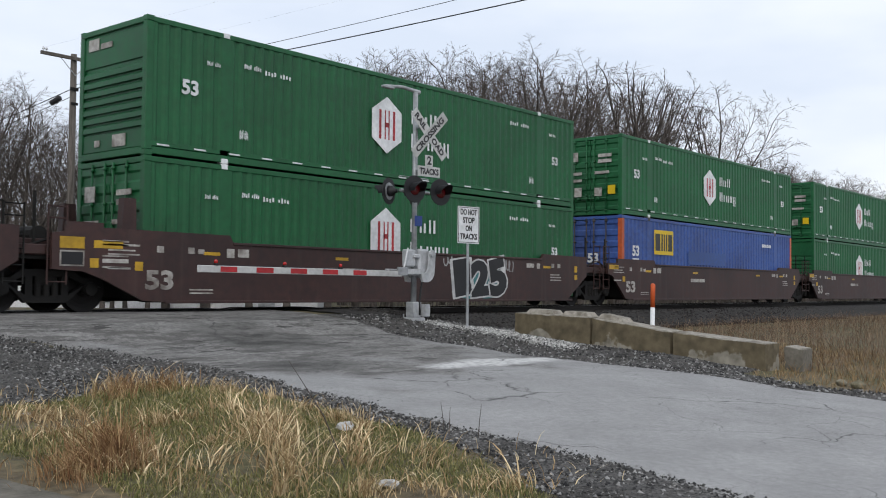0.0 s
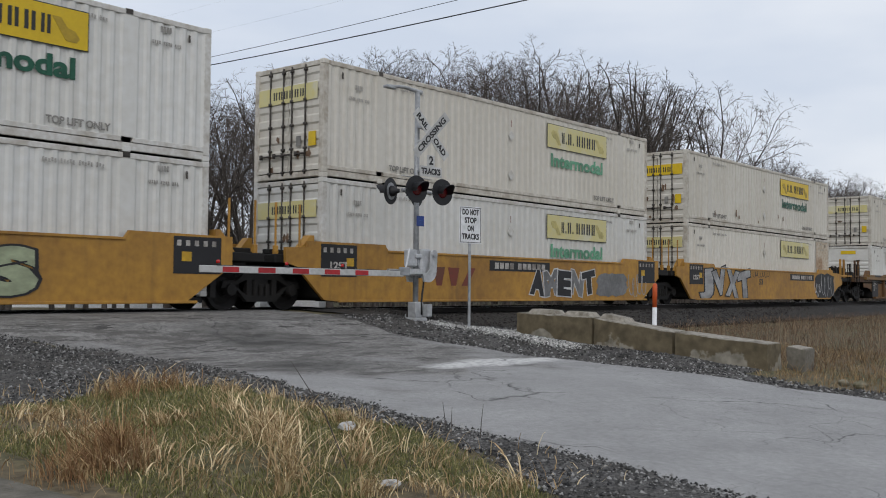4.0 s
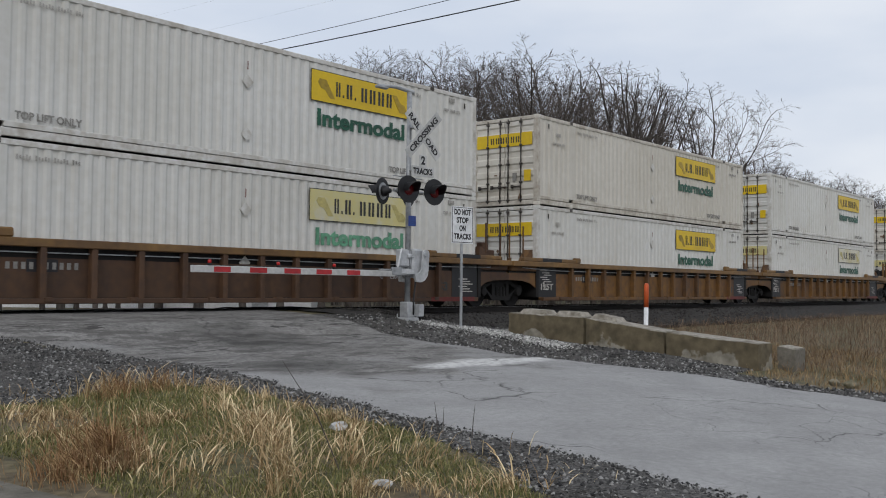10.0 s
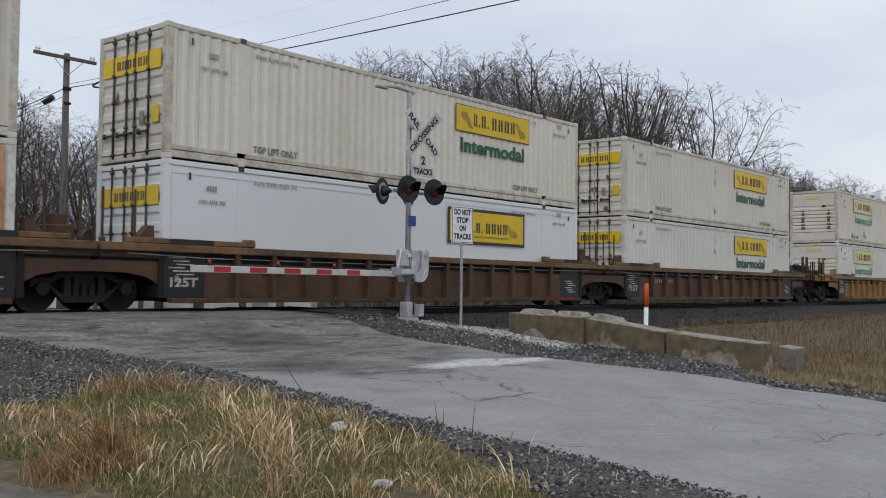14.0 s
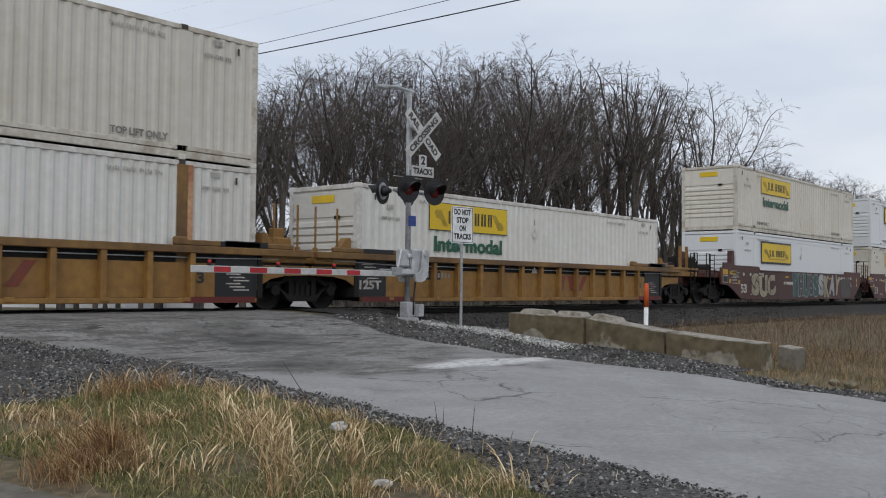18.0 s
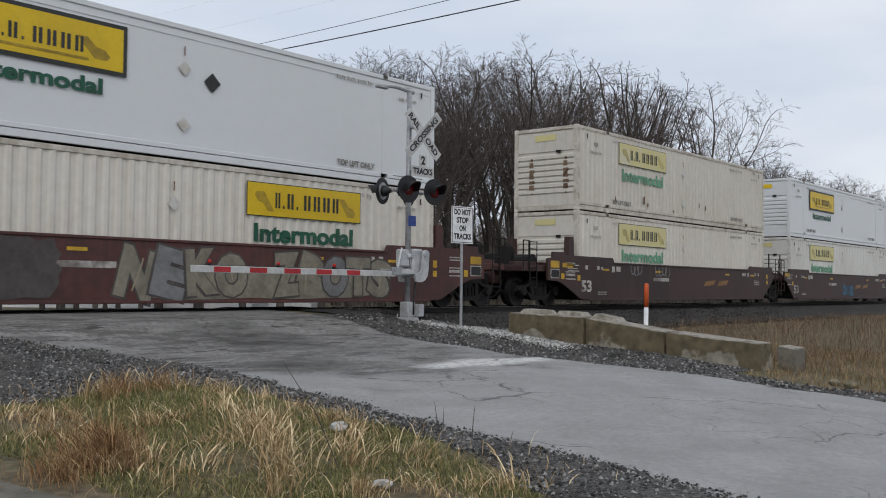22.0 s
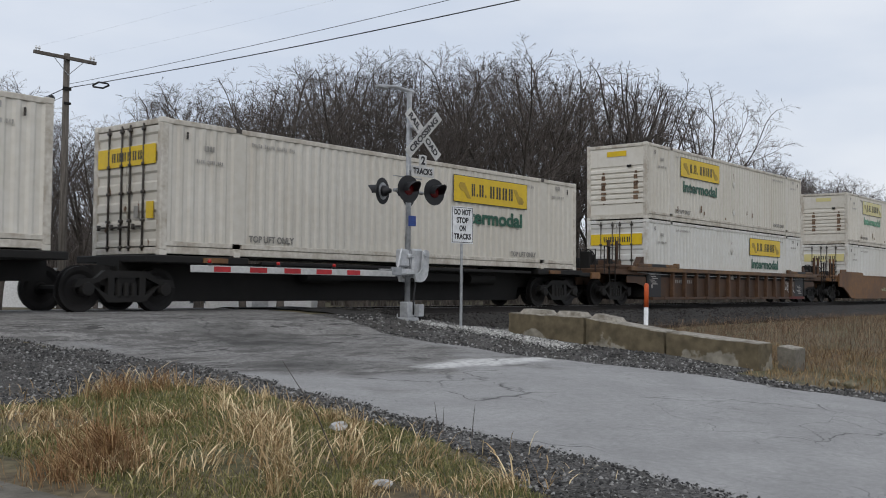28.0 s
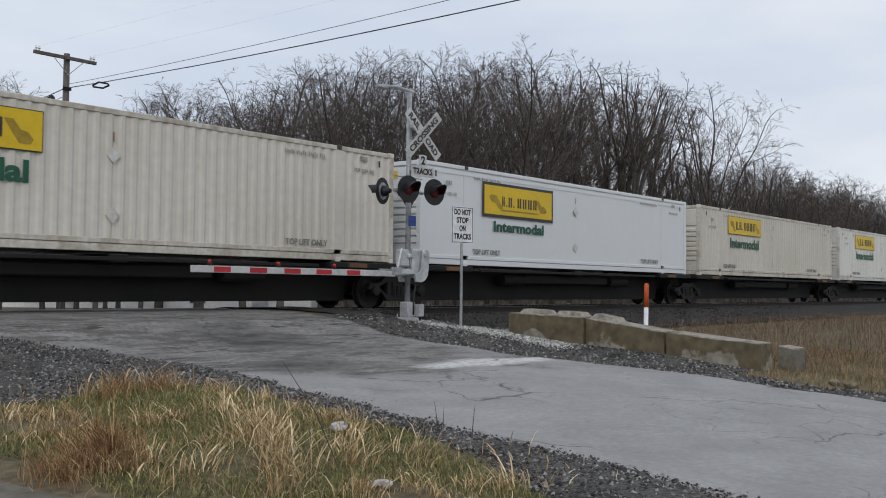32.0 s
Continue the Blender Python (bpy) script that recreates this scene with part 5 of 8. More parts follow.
def well_floor(s):
    s.box(-HALF + 0.2, HALF - 0.2, -1.36, -0.9, 0.2, 0.3)
    s.box(-HALF + 0.2, HALF - 0.2, 0.9, 1.36, 0.2, 0.3)
    for x in np.arange(-7, 7.1, 1.75):
        s.box(x - 0.2, x + 0.2, -0.9, 0.9, 0.2, 0.29)
    for sx in (-1, 1):
        a, b = sorted((sx * (HALF + 0.02), sx * (HALF + 0.16)))
        s.box(a, b, -1.38, 1.38, 0.3, 1.35)


def end_deck(s, sx, reach):
    a, b = sorted((sx * (HALF + 0.1), sx * (HALF + reach)))
    s.box(a, b, -1.38, 1.38, 1.10, 1.30, 0.02)
    a, b = sorted((sx * (HALF + 0.1), sx * (HALF + reach)))
    s.box(a, b, -0.3, 0.3, 0.72, 1.12, 0.02)
    for y in (-0.9, 0.9):
        a, b = sorted((sx * (HALF + 0.3), sx * (HALF + reach - 0.1)))
        s.box(a, b, y - 0.12, y + 0.12, 1.30, 1.42, 0.02)


def guide_post(s, sx):
    """An upright stack guide that stands on the end deck."""
    s.plate([(sx * (HALF + 0.12), 1.28), (sx * (HALF + 0.55), 1.28), (sx * (HALF + 0.46), 1.6), (sx * (HALF + 0.42), 2.3), (sx * (HALF + 0.15), 2.3), (sx * (HALF + 0.13), 1.6)], -0.1, 0.1)


def low_guide(s, sx):
    """A low guide shoe on the deck of a ribbed or yellow car."""
    s.plate([(sx * (HALF + 0.2), 1.28), (sx * (HALF + 0.75), 1.28), (sx * (HALF + 0.6), 1.5), (sx * (HALF + 0.34), 1.78), (sx * (HALF + 0.22), 1.78)], -0.12, 0.12)


def end_post(s):
    s.box(-0.055, 0.055, -0.05, 0.05, 1.15, 2.3, 0.012)


def thin_post(s):
    s.tube([(0, 0, 1.25), (0, 0, 2.5)], 0.028, 6)
    s.box(-0.05, 0.05, -0.05, 0.05, 1.25, 1.5, 0.01)


def hand_rail(s, sx):
    x = sx * (HALF + 2.94)
    for dx in (0, sx * 0.3):
        s.tube([(x + dx, -1.38, 1.1), (x + dx, -1.38, 2.06)], 0.024, 6)
    s.tube([(x, -1.38, 2.06), (x + sx * 0.3, -1.38, 2.06)], 0.02, 6)
    s.tube([(x + sx * 0.3, -1.38, 1.3), (x + sx * 0.3, 1.2, 1.3)], 0.02, 6)


def coupler(s, sx, reach, long=0.4):
    a, b = sorted((sx * (HALF + reach - 0.3), sx * (HALF + reach + long * 0.6)))
    s.box(a, b, -0.1, 0.1, 0.78, 1.0, 0.02)
    s.box(*sorted((sx * (HALF + reach + long * 0.4), sx * (HALF + reach + long))), -0.2, 0.2, 0.72, 1.05, 0.03)
    pts = [(sx * (HALF + reach - 0.25), -0.45, 0.85), (sx * (HALF + reach - 0.1), -0.45, 0.5), (sx * (HALF + reach + 0.15), -0.42, 0.3), (sx * (HALF + reach + long), -0.42, 0.26)]
    s.tube(pts, 0.03, 6)


def brake_gear(s, sx):
    """Brake wheel on its stand and the air reservoir on the end deck."""
    x = sx * (HALF + 2.95)
    n = 20
    ring = [(x, -0.55 + 0.27 * math.cos(2 * math.pi * j / n), 1.68 + 0.27 * math.sin(2 * math.pi * j / n)) for j in range(n + 1)]
    s.tube(ring, 0.022, 6, cap=False)
    for j in (0, 7, 13):
        s.tube([(x, -0.55, 1.68), ring[j]], 0.018, 5)
    s.lathe((x - sx * 0.12, -0.55, 1.68), [(-0.1, 0.13), (0.1, 0.15)], 14, "x")
    s.box(x - 0.25, x + 0.02, -0.75, -0.35, 1.28, 1.9, 0.02)
    s.tube([(x - sx * 0.95, -0.9, 1.48), (x - sx * 0.95, 0.3, 1.48)], 0.19, 12)
    s.box(*sorted((x - sx * 0.6, x - sx * 0.3)), 0.1, 0.6, 1.28, 1.7, 0.03)


CAR_TELL = {"smooth_brown": "dark brown smooth-sided well car with markers", "smooth_yellow": "yellow smooth-sided well car with spray paint",
            "rib_rust": "rusty brown ribbed well car", "rib_orange": "faded orange ribbed well car", "rib_yellow": "dull yellow ribbed well car", "smooth_tan": "brown-orange smooth-sided well car with sprayed letters"}


def owner_mark(car, x, y, z):
    """A company's mark as plain dark red blocks."""
    for dx, w, h in ((0.0, 0.5, 0.5), (0.62, 0.5, 0.5)):
        part("mark_block", made(("mark_block", w, h), MARKRED, lambda s: s.plate([(0, h), (w, h), (w * 0.72, 0), (w * 0.3, 0)], -0.004, 0)), car, "dark red mark", (x + dx, y, z))
    part("mark_block", made("mark_slant", MARKRED, lambda s: s.plate([(0, 0), (0.26, 0), (0.62, 0.5), (0.36, 0.5)], -0.004, 0)), car, "dark red mark", (x + 1.22, y, z))


MARKRED = surface("faded_red_mark_paint", (0.17, 0.035, 0.022), 0.6, dark=(0.13, 0.045, 0.025), scale=6)


def well_car(style, first, last, tags=(), coat=None, marked=False):
    """One well of an articulated set. first, last: it ends the set on that side and carries a coupler there."""
    paint = {"smooth_brown": BROWN, "smooth_yellow": YELLOW, "rib_rust": RUST, "rib_orange": RUSTORANGE, "rib_yellow": OCHRE, "smooth_tan": TAN}[style]
    paint = coat or paint
    car = thing("well_car", CAR_TELL[style] + ", rolling past", "rail car", "well cars of the train")
    ribbed = style.startswith("rib")
    trim = {"rib_rust": RUSTTRIM, "rib_orange": OCHRETRIM, "rib_yellow": OCHRETRIM}.get(style, paint)
    for out in (-1, 1):
        if ribbed:
            part("side_panel", made(("rib_panel", out), paint, lambda s: rib_side(s, out)), car)
            # A near-black strip added as the shade in the slot under the chord.
            part("inner_wall", made(("inner_wall", out), DARKSTEEL, lambda s: s.box(-HALF - 1.5, HALF + 1.5, *sorted((out * 1.299, out * 1.304)), 0.95, 1.26)), car, "dark strip painted as the shade inside the side slot")
            part("top_chord", made(("chord", out), trim, lambda s: chord(s, out)), car)
            part("sill", made(("sill", out), paint, lambda s: sill(s, out)), car)
        else:
            far = tuple((2.05 if style != "smooth_yellow" else 1.43) if e else 1.6 for e in (first, last))
            part("side_panel", made(("smooth_panel", out, far), paint, lambda s: smooth_side(s, out, far)), car)
    if ribbed:
        for i in range(1, 14):
            part("rib", made("rib", paint, rib), car, "", (-7.3 + i * 14.6 / 14, -1.452, 0))
        part("conduit", made("conduit", ALU, lambda s: s.tube([(-HALF - 0.9, 0, 1.2), (-HALF + 1.0, 0, 1.14), (HALF - 1.0, 0, 1.15), (HALF + 0.6, 0, 1.18)], 0.012, 5)), car, "thin grey conduit", (0, -1.39, 0))
        part("maker_plate", made("maker_plate", STENCIL, lambda s: s.box(0, 0.1, -0.006, 0, 0, 0.14)), car, "small pale plate", (-HALF + 0.25, -1.352, 0.62))
        part("far_rib", made("far_ribs", paint, lambda s: [s.box(-7.3 + i * 14.6 / 14 - 0.065, -7.3 + i * 14.6 / 14 + 0.065, 1.42, 1.5, 0.2, 1.26) for i in range(15)]), car)
    part("well_floor", made("well_floor", DARKSTEEL, well_floor), car)
    for sx, ends in ((-1, first), (1, last)):
        reach = 3.3 if ends else 1.5
        part("end_deck", made(("end_deck", sx, reach), paint if ribbed else DARKSTEEL if style == "smooth_yellow" else paint, lambda s: end_deck(s, sx, reach)), car)
        for yy in (-1.16, 1.16):
            tall_guide = style == "smooth_brown"
            if ends or not tall_guide:
                part("stack_guide", made(("stack_guide", sx, tall_guide), paint, lambda s: guide_post(s, sx) if tall_guide else low_guide(s, sx)), car, "", (0, yy, 0))
            else:
                part("grab_post", made("grab_post", DARKSTEEL, lambda s: s.tube([(0, 0, 1.2), (0, 0, 2.3)], 0.032, 6)), car, "", (sx * (HALF + 0.95), yy, 0))
        if ribbed and not ends and sx > 0:
            part("joint_box", made("joint_box", paint, lambda s: (s.box(HALF + 0.85, HALF + 1.4, -0.95, -0.4, 1.3, 1.72, 0.03), s.box(HALF + 1.0, HALF + 1.3, -0.8, -0.55, 1.7, 1.95, 0.03))), car)
        if not tall_guide:
            for dx in ((2.07, 2.64) if ends else (0.62, 1.35)):
                part("end_post", made("end_post" if ends else "thin_post", paint, end_post if ends else thin_post), car, "", (sx * (HALF + dx), -1.2, 0))
        if tall_guide and not ends:
            part("joint_strut", made(("joint_strut", sx), DARKSTEEL, lambda s: (s.tube([(sx * (HALF + 0.35), -1.2, 1.1), (sx * (HALF + 1.45), -1.2, 1.5)], 0.03, 6), s.box(*sorted((sx * (HALF + 0.4), sx * (HALF + 1.5))), -1.3, -1.1, 1.02, 1.1, 0.01))), car, "dark diagonal strut")
        if ends or tall_guide:
            end_steps(car, sx * (HALF + (2.75 if ends else 1.28)), paint if not ends else DARKSTEEL, -1)
        if ends and not tall_guide:
            part("deck_rail", made(("deck_rail", sx), paint, lambda s: (s.box(*sorted((sx * (HALF + 1.1), sx * (HALF + 3.25))), -1.42, -1.32, 1.36, 1.45, 0.012), s.box(*sorted((sx * (HALF + 1.0), sx * (HALF + 2.2))), -0.8, -0.5, 1.42, 1.62, 0.02))), car)
        if ends and tall_guide:
            def face(x0, x1):
                return sorted((sx * (HALF + x0), sx * (HALF + x1)))
            part("marker_decal", made(("end_decal", sx), DECALYELLOW, lambda s: s.box(*face(1.4, 1.9), -0.005, 0, 1.24, 1.46)), car, "yellow marker", (0, -1.503, 0))
            part("notice", made(("end_notice", sx), STENCIL, lambda s: s.box(*face(1.4, 1.9), -0.005, 0, 0.9, 1.2)), car, "white framed notice", (0, -1.503, 0))
            part("notice_field", made(("end_field", sx), BLACKPAINT, lambda s: s.box(*face(1.43, 1.87), -0.005, 0, 0.93, 1.17)), car, "", (0, -1.509, 0))
            part("marker_decal", made(("end_square", sx), DECALYELLOW, lambda s: s.box(*face(1.1, 1.28), -0.005, 0, 0.88, 1.06)), car, "yellow marker", (0, -1.503, 0))
            for z, h in ((1.39, 0.035), (1.32, 0.03), (1.1, 0.03), (0.98, 0.08), (0.88, 0.03)):
                part("stencil_bar", made(("end_stencil", sx, z), STENCIL, lambda s: s.box(*face(0.45, 1.02), -0.005, 0, z, z + h)), car, "", (0, -1.503, 0))
        if ends:
            part("hand_rail", made(("hand_rail", sx), DARKSTEEL, lambda s: hand_rail(s, sx)), car)
            part("coupler", made(("coupler", sx, reach), DARKSTEEL, lambda s: coupler(s, sx, reach)), car)
            part("brake_gear", made(("brake_gear", sx), DARKSTEEL, lambda s: brake_gear(s, sx)), car)
    bogie(car, -HALF - (1.9 if first else 1.62))
    if last:
        bogie(car, HALF + 1.9)
    y = -1.503 if not ribbed else -1.353
    if style == "smooth_brown":
        for k in range(2 if style == "smooth_brown" and marked else 0):
            part("mark_block", made(("swoosh", k), GOLD, lambda s: s.plate([(0, 0), (0.95, 0.06), (1.15, 0.26), (0.2, 0.2)], -0.004, 0)), car, "orange company mark", (-HALF + 9.3 + 1.3 * k, y, 0.72 + 0.02 * k))
        part("lettering", words("53", 0.52, STENCIL, 0.66), car, "pale size numerals", (-HALF - 0.06, y, 0.46))
        for dx, dz, w, h, mt in ((-1.2, 1.26, 0.62, 0.15, DECALYELLOW), (-0.3, 0.84, 0.18, 0.18, DECALYELLOW), (1.35, 1.2, 0.42, 0.07, DECALYELLOW), (5.2, 1.2, 0.42, 0.07, DECALYELLOW),
                                 (11.4, 1.2, 0.42, 0.07, DECALYELLOW), (15.9, 1.1, 0.16, 0.2, DECALYELLOW), (15.9, 0.86, 0.16, 0.16, DECALYELLOW), (14.1, 1.2, 0.4, 0.07, DECALYELLOW)):
            part("marker_decal", made(("marker_decal", w, h), mt, lambda s: s.box(0, w, -0.005, 0, 0, h)), car, "yellow marker", (-HALF + dx, y, dz))
        for dx, dz, w, h in ((-0.9, 1.32, 0.7, 0.04), (-0.9, 1.22, 0.6, 0.03), (-0.9, 1.14, 0.7, 0.03), (-0.9, 0.86, 0.5, 0.04), (0.2, 1.22, 0.16, 0.13), (0.95, 1.22, 0.16, 0.13), (1.2, 1.22, 0.16, 0.1),
                             (1.95, 1.16, 0.2, 0.2), (2.25, 1.18, 0.3, 0.18), (1.0, 0.45, 0.6, 0.03), (1.0, 0.38, 0.6, 0.03), (13.2, 1.2, 0.4, 0.13), (13.75, 1.18, 0.16, 0.16), (14.55, 1.22, 0.16, 0.13),
                             (14.9, 1.22, 0.16, 0.13), (14.5, 0.98, 0.5, 0.04), (14.5, 0.9, 0.6, 0.04), (14.5, 0.82, 0.6, 0.03), (5.0, 0.88, 1.25, 0.13)):
            part("stencil_bar", made(("stencil_bar", w, h), STENCIL, lambda s: s.box(0, w, -0.005, 0, 0, h)), car, "", (-HALF + dx, y, dz))
    elif style in ("smooth_yellow", "smooth_tan"):
        if style == "smooth_yellow":
            px = 2.67 if first else 10.27 if last else 6.4
            part("number_panel", made("number_panel", BLACKPAINT, lambda s: s.box(0, 3.1, -0.004, 0, 0, 0.3)), car, "black number panel", (-HALF + px, y, 1.07))
            part("number_mark", made("number_bars", STENCIL, lambda s: [s.box(0.1 + i * 0.25 + (0.15 if i > 3 else 0), 0.28 + i * 0.25 + (0.15 if i > 3 else 0), -0.009, -0.004, 0.06, 0.24) for i in range(10)]), car, "", (-HALF + px + 0.15, y, 1.07))
            for dx in [d for d, e in ((-0.2, first), (15.15, last)) if not e]:
                part("black_panel", made("black_panel", BLACKPAINT, lambda s: s.box(0, 1.2, -0.004, 0, 0, 0.78)), car, "black end panel", (-HALF + dx, y, 0.8))
                part("marker_decal", made("yellow_square", DECALYELLOW, lambda s: s.box(0, 0.24, -0.005, 0, 0, 0.2)), car, "yellow marker", (-HALF + dx + (0.2 if dx > 0 else 0.85), y - 0.005, 1.06))
                part("number_mark", made("end_marks", STENCIL, lambda s: [s.box(i * 0.22, i * 0.22 + 0.1, -0.004, 0, 0, 0.12) for i in range(5)]), car, "", (-HALF + dx + 0.08, y - 0.005, 1.38))
            if not first:
                part("lettering", words("125T", 0.24, STENCIL, 0.62), car, "white lettering", (-HALF + 0.1, y - 0.005, 0.98))
                if not last:
                    owner_mark(car, -HALF + 3.9, y, 0.62)
                else:
                    part("lettering", words("53", 0.34, INK, 0.42), car, "black size numerals", (-1.47, y, 0.83))
    else:
        if style == "rib_yellow":
            owner_mark(car, 1.04, y, 0.5)
        for dx in (-0.15, 15.0):
            part("black_panel", made("black_panel_tall", BLACKPAINT, lambda s: s.box(0, 1.16, -0.004, 0, 0, 0.96)), car, "black end panel", (-HALF + dx, y, 0.3))
            part("stencil_mark", made("stencil_bars_end", STENCIL, lambda s: [s.box(0.1 + 0.1 * (i % 3), 0.5 + 0.12 * (i % 3), -0.004, 0, 0.5 - i * 0.07, 0.53 - i * 0.07) for i in range(6)]), car, "",
                 (-HALF + dx + (0.2 if dx > 5 else 0.15), y - 0.004, 0.3 if dx > 5 else 0.62))
            if style == "rib_yellow":
                part("red_sill", made("red_sill", REDPAINT, lambda s: s.box(0, 1.9, -0.004, 0, 0, 0.13)), car, "dark red sill band", (-HALF + (-0.0 if dx < 5 else 14.1), -1.502, 0.19))
        if style != "rib_yellow" and not first:
            part("lettering", words("125T", 0.26, STENCIL, 0.7), car, "worn white lettering", (-HALF + 0.14, y - 0.006, 0.52))
        if style != "rib_yellow":
            part("lettering", words("53", 0.32, INK, 0.42), car, "black size numerals", (HALF - 1.75, y, 0.48))
            part("red_sill", made("red_sill_worn", REDPAINT, lambda s: s.box(0, 1.9, -0.004, 0, 0, 0.12)), car, "dark red sill band", (HALF - 2.2, -1.502, 0.19))
        if style == "rib_yellow":
            part("black_panel", made("top_panel", BLACKPAINT, lambda s: s.box(0, 1.2, -0.004, 0, 0, 0.14)), car, "black end panel", (-HALF + 15.15, -1.502, 1.4))
            part("lettering", words("125T", 0.3, STENCIL, 0.8), car, "white lettering", (-HALF + 0.03, y - 0.006, 0.5))
            part("lettering", words("53", 0.32, INK, 0.42), car, "black size numerals", (-HALF + 14.3, y, 0.6))
        part("black_panel", made("number_panel_rib", BLACKPAINT, lambda s: s.box(0, 0.62, -0.004, 0, 0, 0.24)), car, "black number panel", (-HALF + 2.6, y, 0.78))
        part("number_mark", made("number_bars_rib", GREYINK, lambda s: [s.box(i * 0.15, i * 0.15 + 0.08, -0.004, 0, 0, 0.13) for i in range(10)]), car, "", (-HALF + 2.2, y - 0.005, 0.83))
        for sx in (-1, 1):
            part("black_band", made("black_band", BLACKPAINT, lambda s: s.box(-0.55, 0.55, -0.004, 0, 0, 0.11)), car, "", (sx * 7.5, -1.502, 1.41))
    for t in tags:
        t[0](car, *t[1:])
    return car


def spine(s, first, last):
    """The low frame of a spine car: a centre beam, cross arms and end platforms."""
    a, b = (2.1 if first else 0.8), (2.1 if last else 0.8)
    s.plate([(-HALF - 0.4, 0.62), (-HALF - 0.4, 1.08), (HALF + 0.4, 1.08), (HALF + 0.4, 0.62), (HALF - b, 0.6), (HALF - b - 0.15, 0.2), (-HALF + a + 0.15, 0.2), (-HALF + a, 0.6)], -0.42, 0.42)
    for x in (-7.2, -6.07, 0.0, 6.07, 7.2):
        s.box(x - 0.22, x + 0.22, -1.32, 1.32, 1.0, 1.17, 0.02)
    for sx in (-1, 1):
        a, b = sorted((sx * (HALF - 2.3), sx * (HALF + 0.35)))
        s.box(a, b, -1.34, 1.34, 1.02, 1.18, 0.02)
    for y in (-1.3, 1.3):
        s.box(-5.4, 5.4, y - 0.035, y + 0.035, 1.03, 1.11, 0.01)
    s.box(-2.6, 2.6, -0.9, 0.9, 0.72, 0.98, 0.03)
    for x in (-3.6, 2.9):
        s.tube([(x, -0.75, 0.82), (x + 1.2, -0.75, 0.82)], 0.17, 12)


def flat_car(first, last):
    car = thing("spine_car", "low rusty black spine flat car, rolling on the near track", "rail car", "spine cars of the train")
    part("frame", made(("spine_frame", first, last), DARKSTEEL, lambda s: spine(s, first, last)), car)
    for x in (-6.7, 6.7):
        part("side_step", made("side_step", TAN, lambda s: s.box(-0.32, 0.32, -0.03, 0.03, 0, 0.11, 0.008)), car, "rusty orange step", (x, -1.36, 1.04))
    for sx, ends in ((-1, first), (1, last)):
        if ends:
            part("end_deck", made(("flat_end", sx), DARKSTEEL, lambda s: (s.box(*sorted((sx * (HALF + 0.3), sx * (HALF + 1.55))), -1.25, 1.25, 0.98, 1.12, 0.02),
                                                                       s.box(*sorted((sx * (HALF + 0.3), sx * (HALF + 1.5))), -0.3, 0.3, 0.7, 1.0, 0.02))), car)
            part("end_beam", made(("flat_beam", sx), TAN, lambda s: s.box(*sorted((sx * (HALF + 1.0), sx * (HALF + 1.58))), -1.3, -1.22, 0.92, 1.14, 0.01)), car, "rusty orange end beam")
            part("coupler", made(("coupler", sx, 1.5), DARKSTEEL, lambda s: coupler(s, sx, 1.5, 0.15)), car)
            part("hand_rail", made(("flat_rail", sx), DARKSTEEL, lambda s: s.tube([(sx * (HALF + 1.4), -1.2, 1.1), (sx * (HALF + 1.4), -1.2, 1.95), (sx * (HALF + 1.4), -0.6, 1.95), (sx * (HALF + 1.4), -0.6, 1.1)], 0.022, 6)), car)
            bogie(car, sx * (HALF - 0.66))
    if not first:
        bogie(car, -HALF - 0.6)
    return car


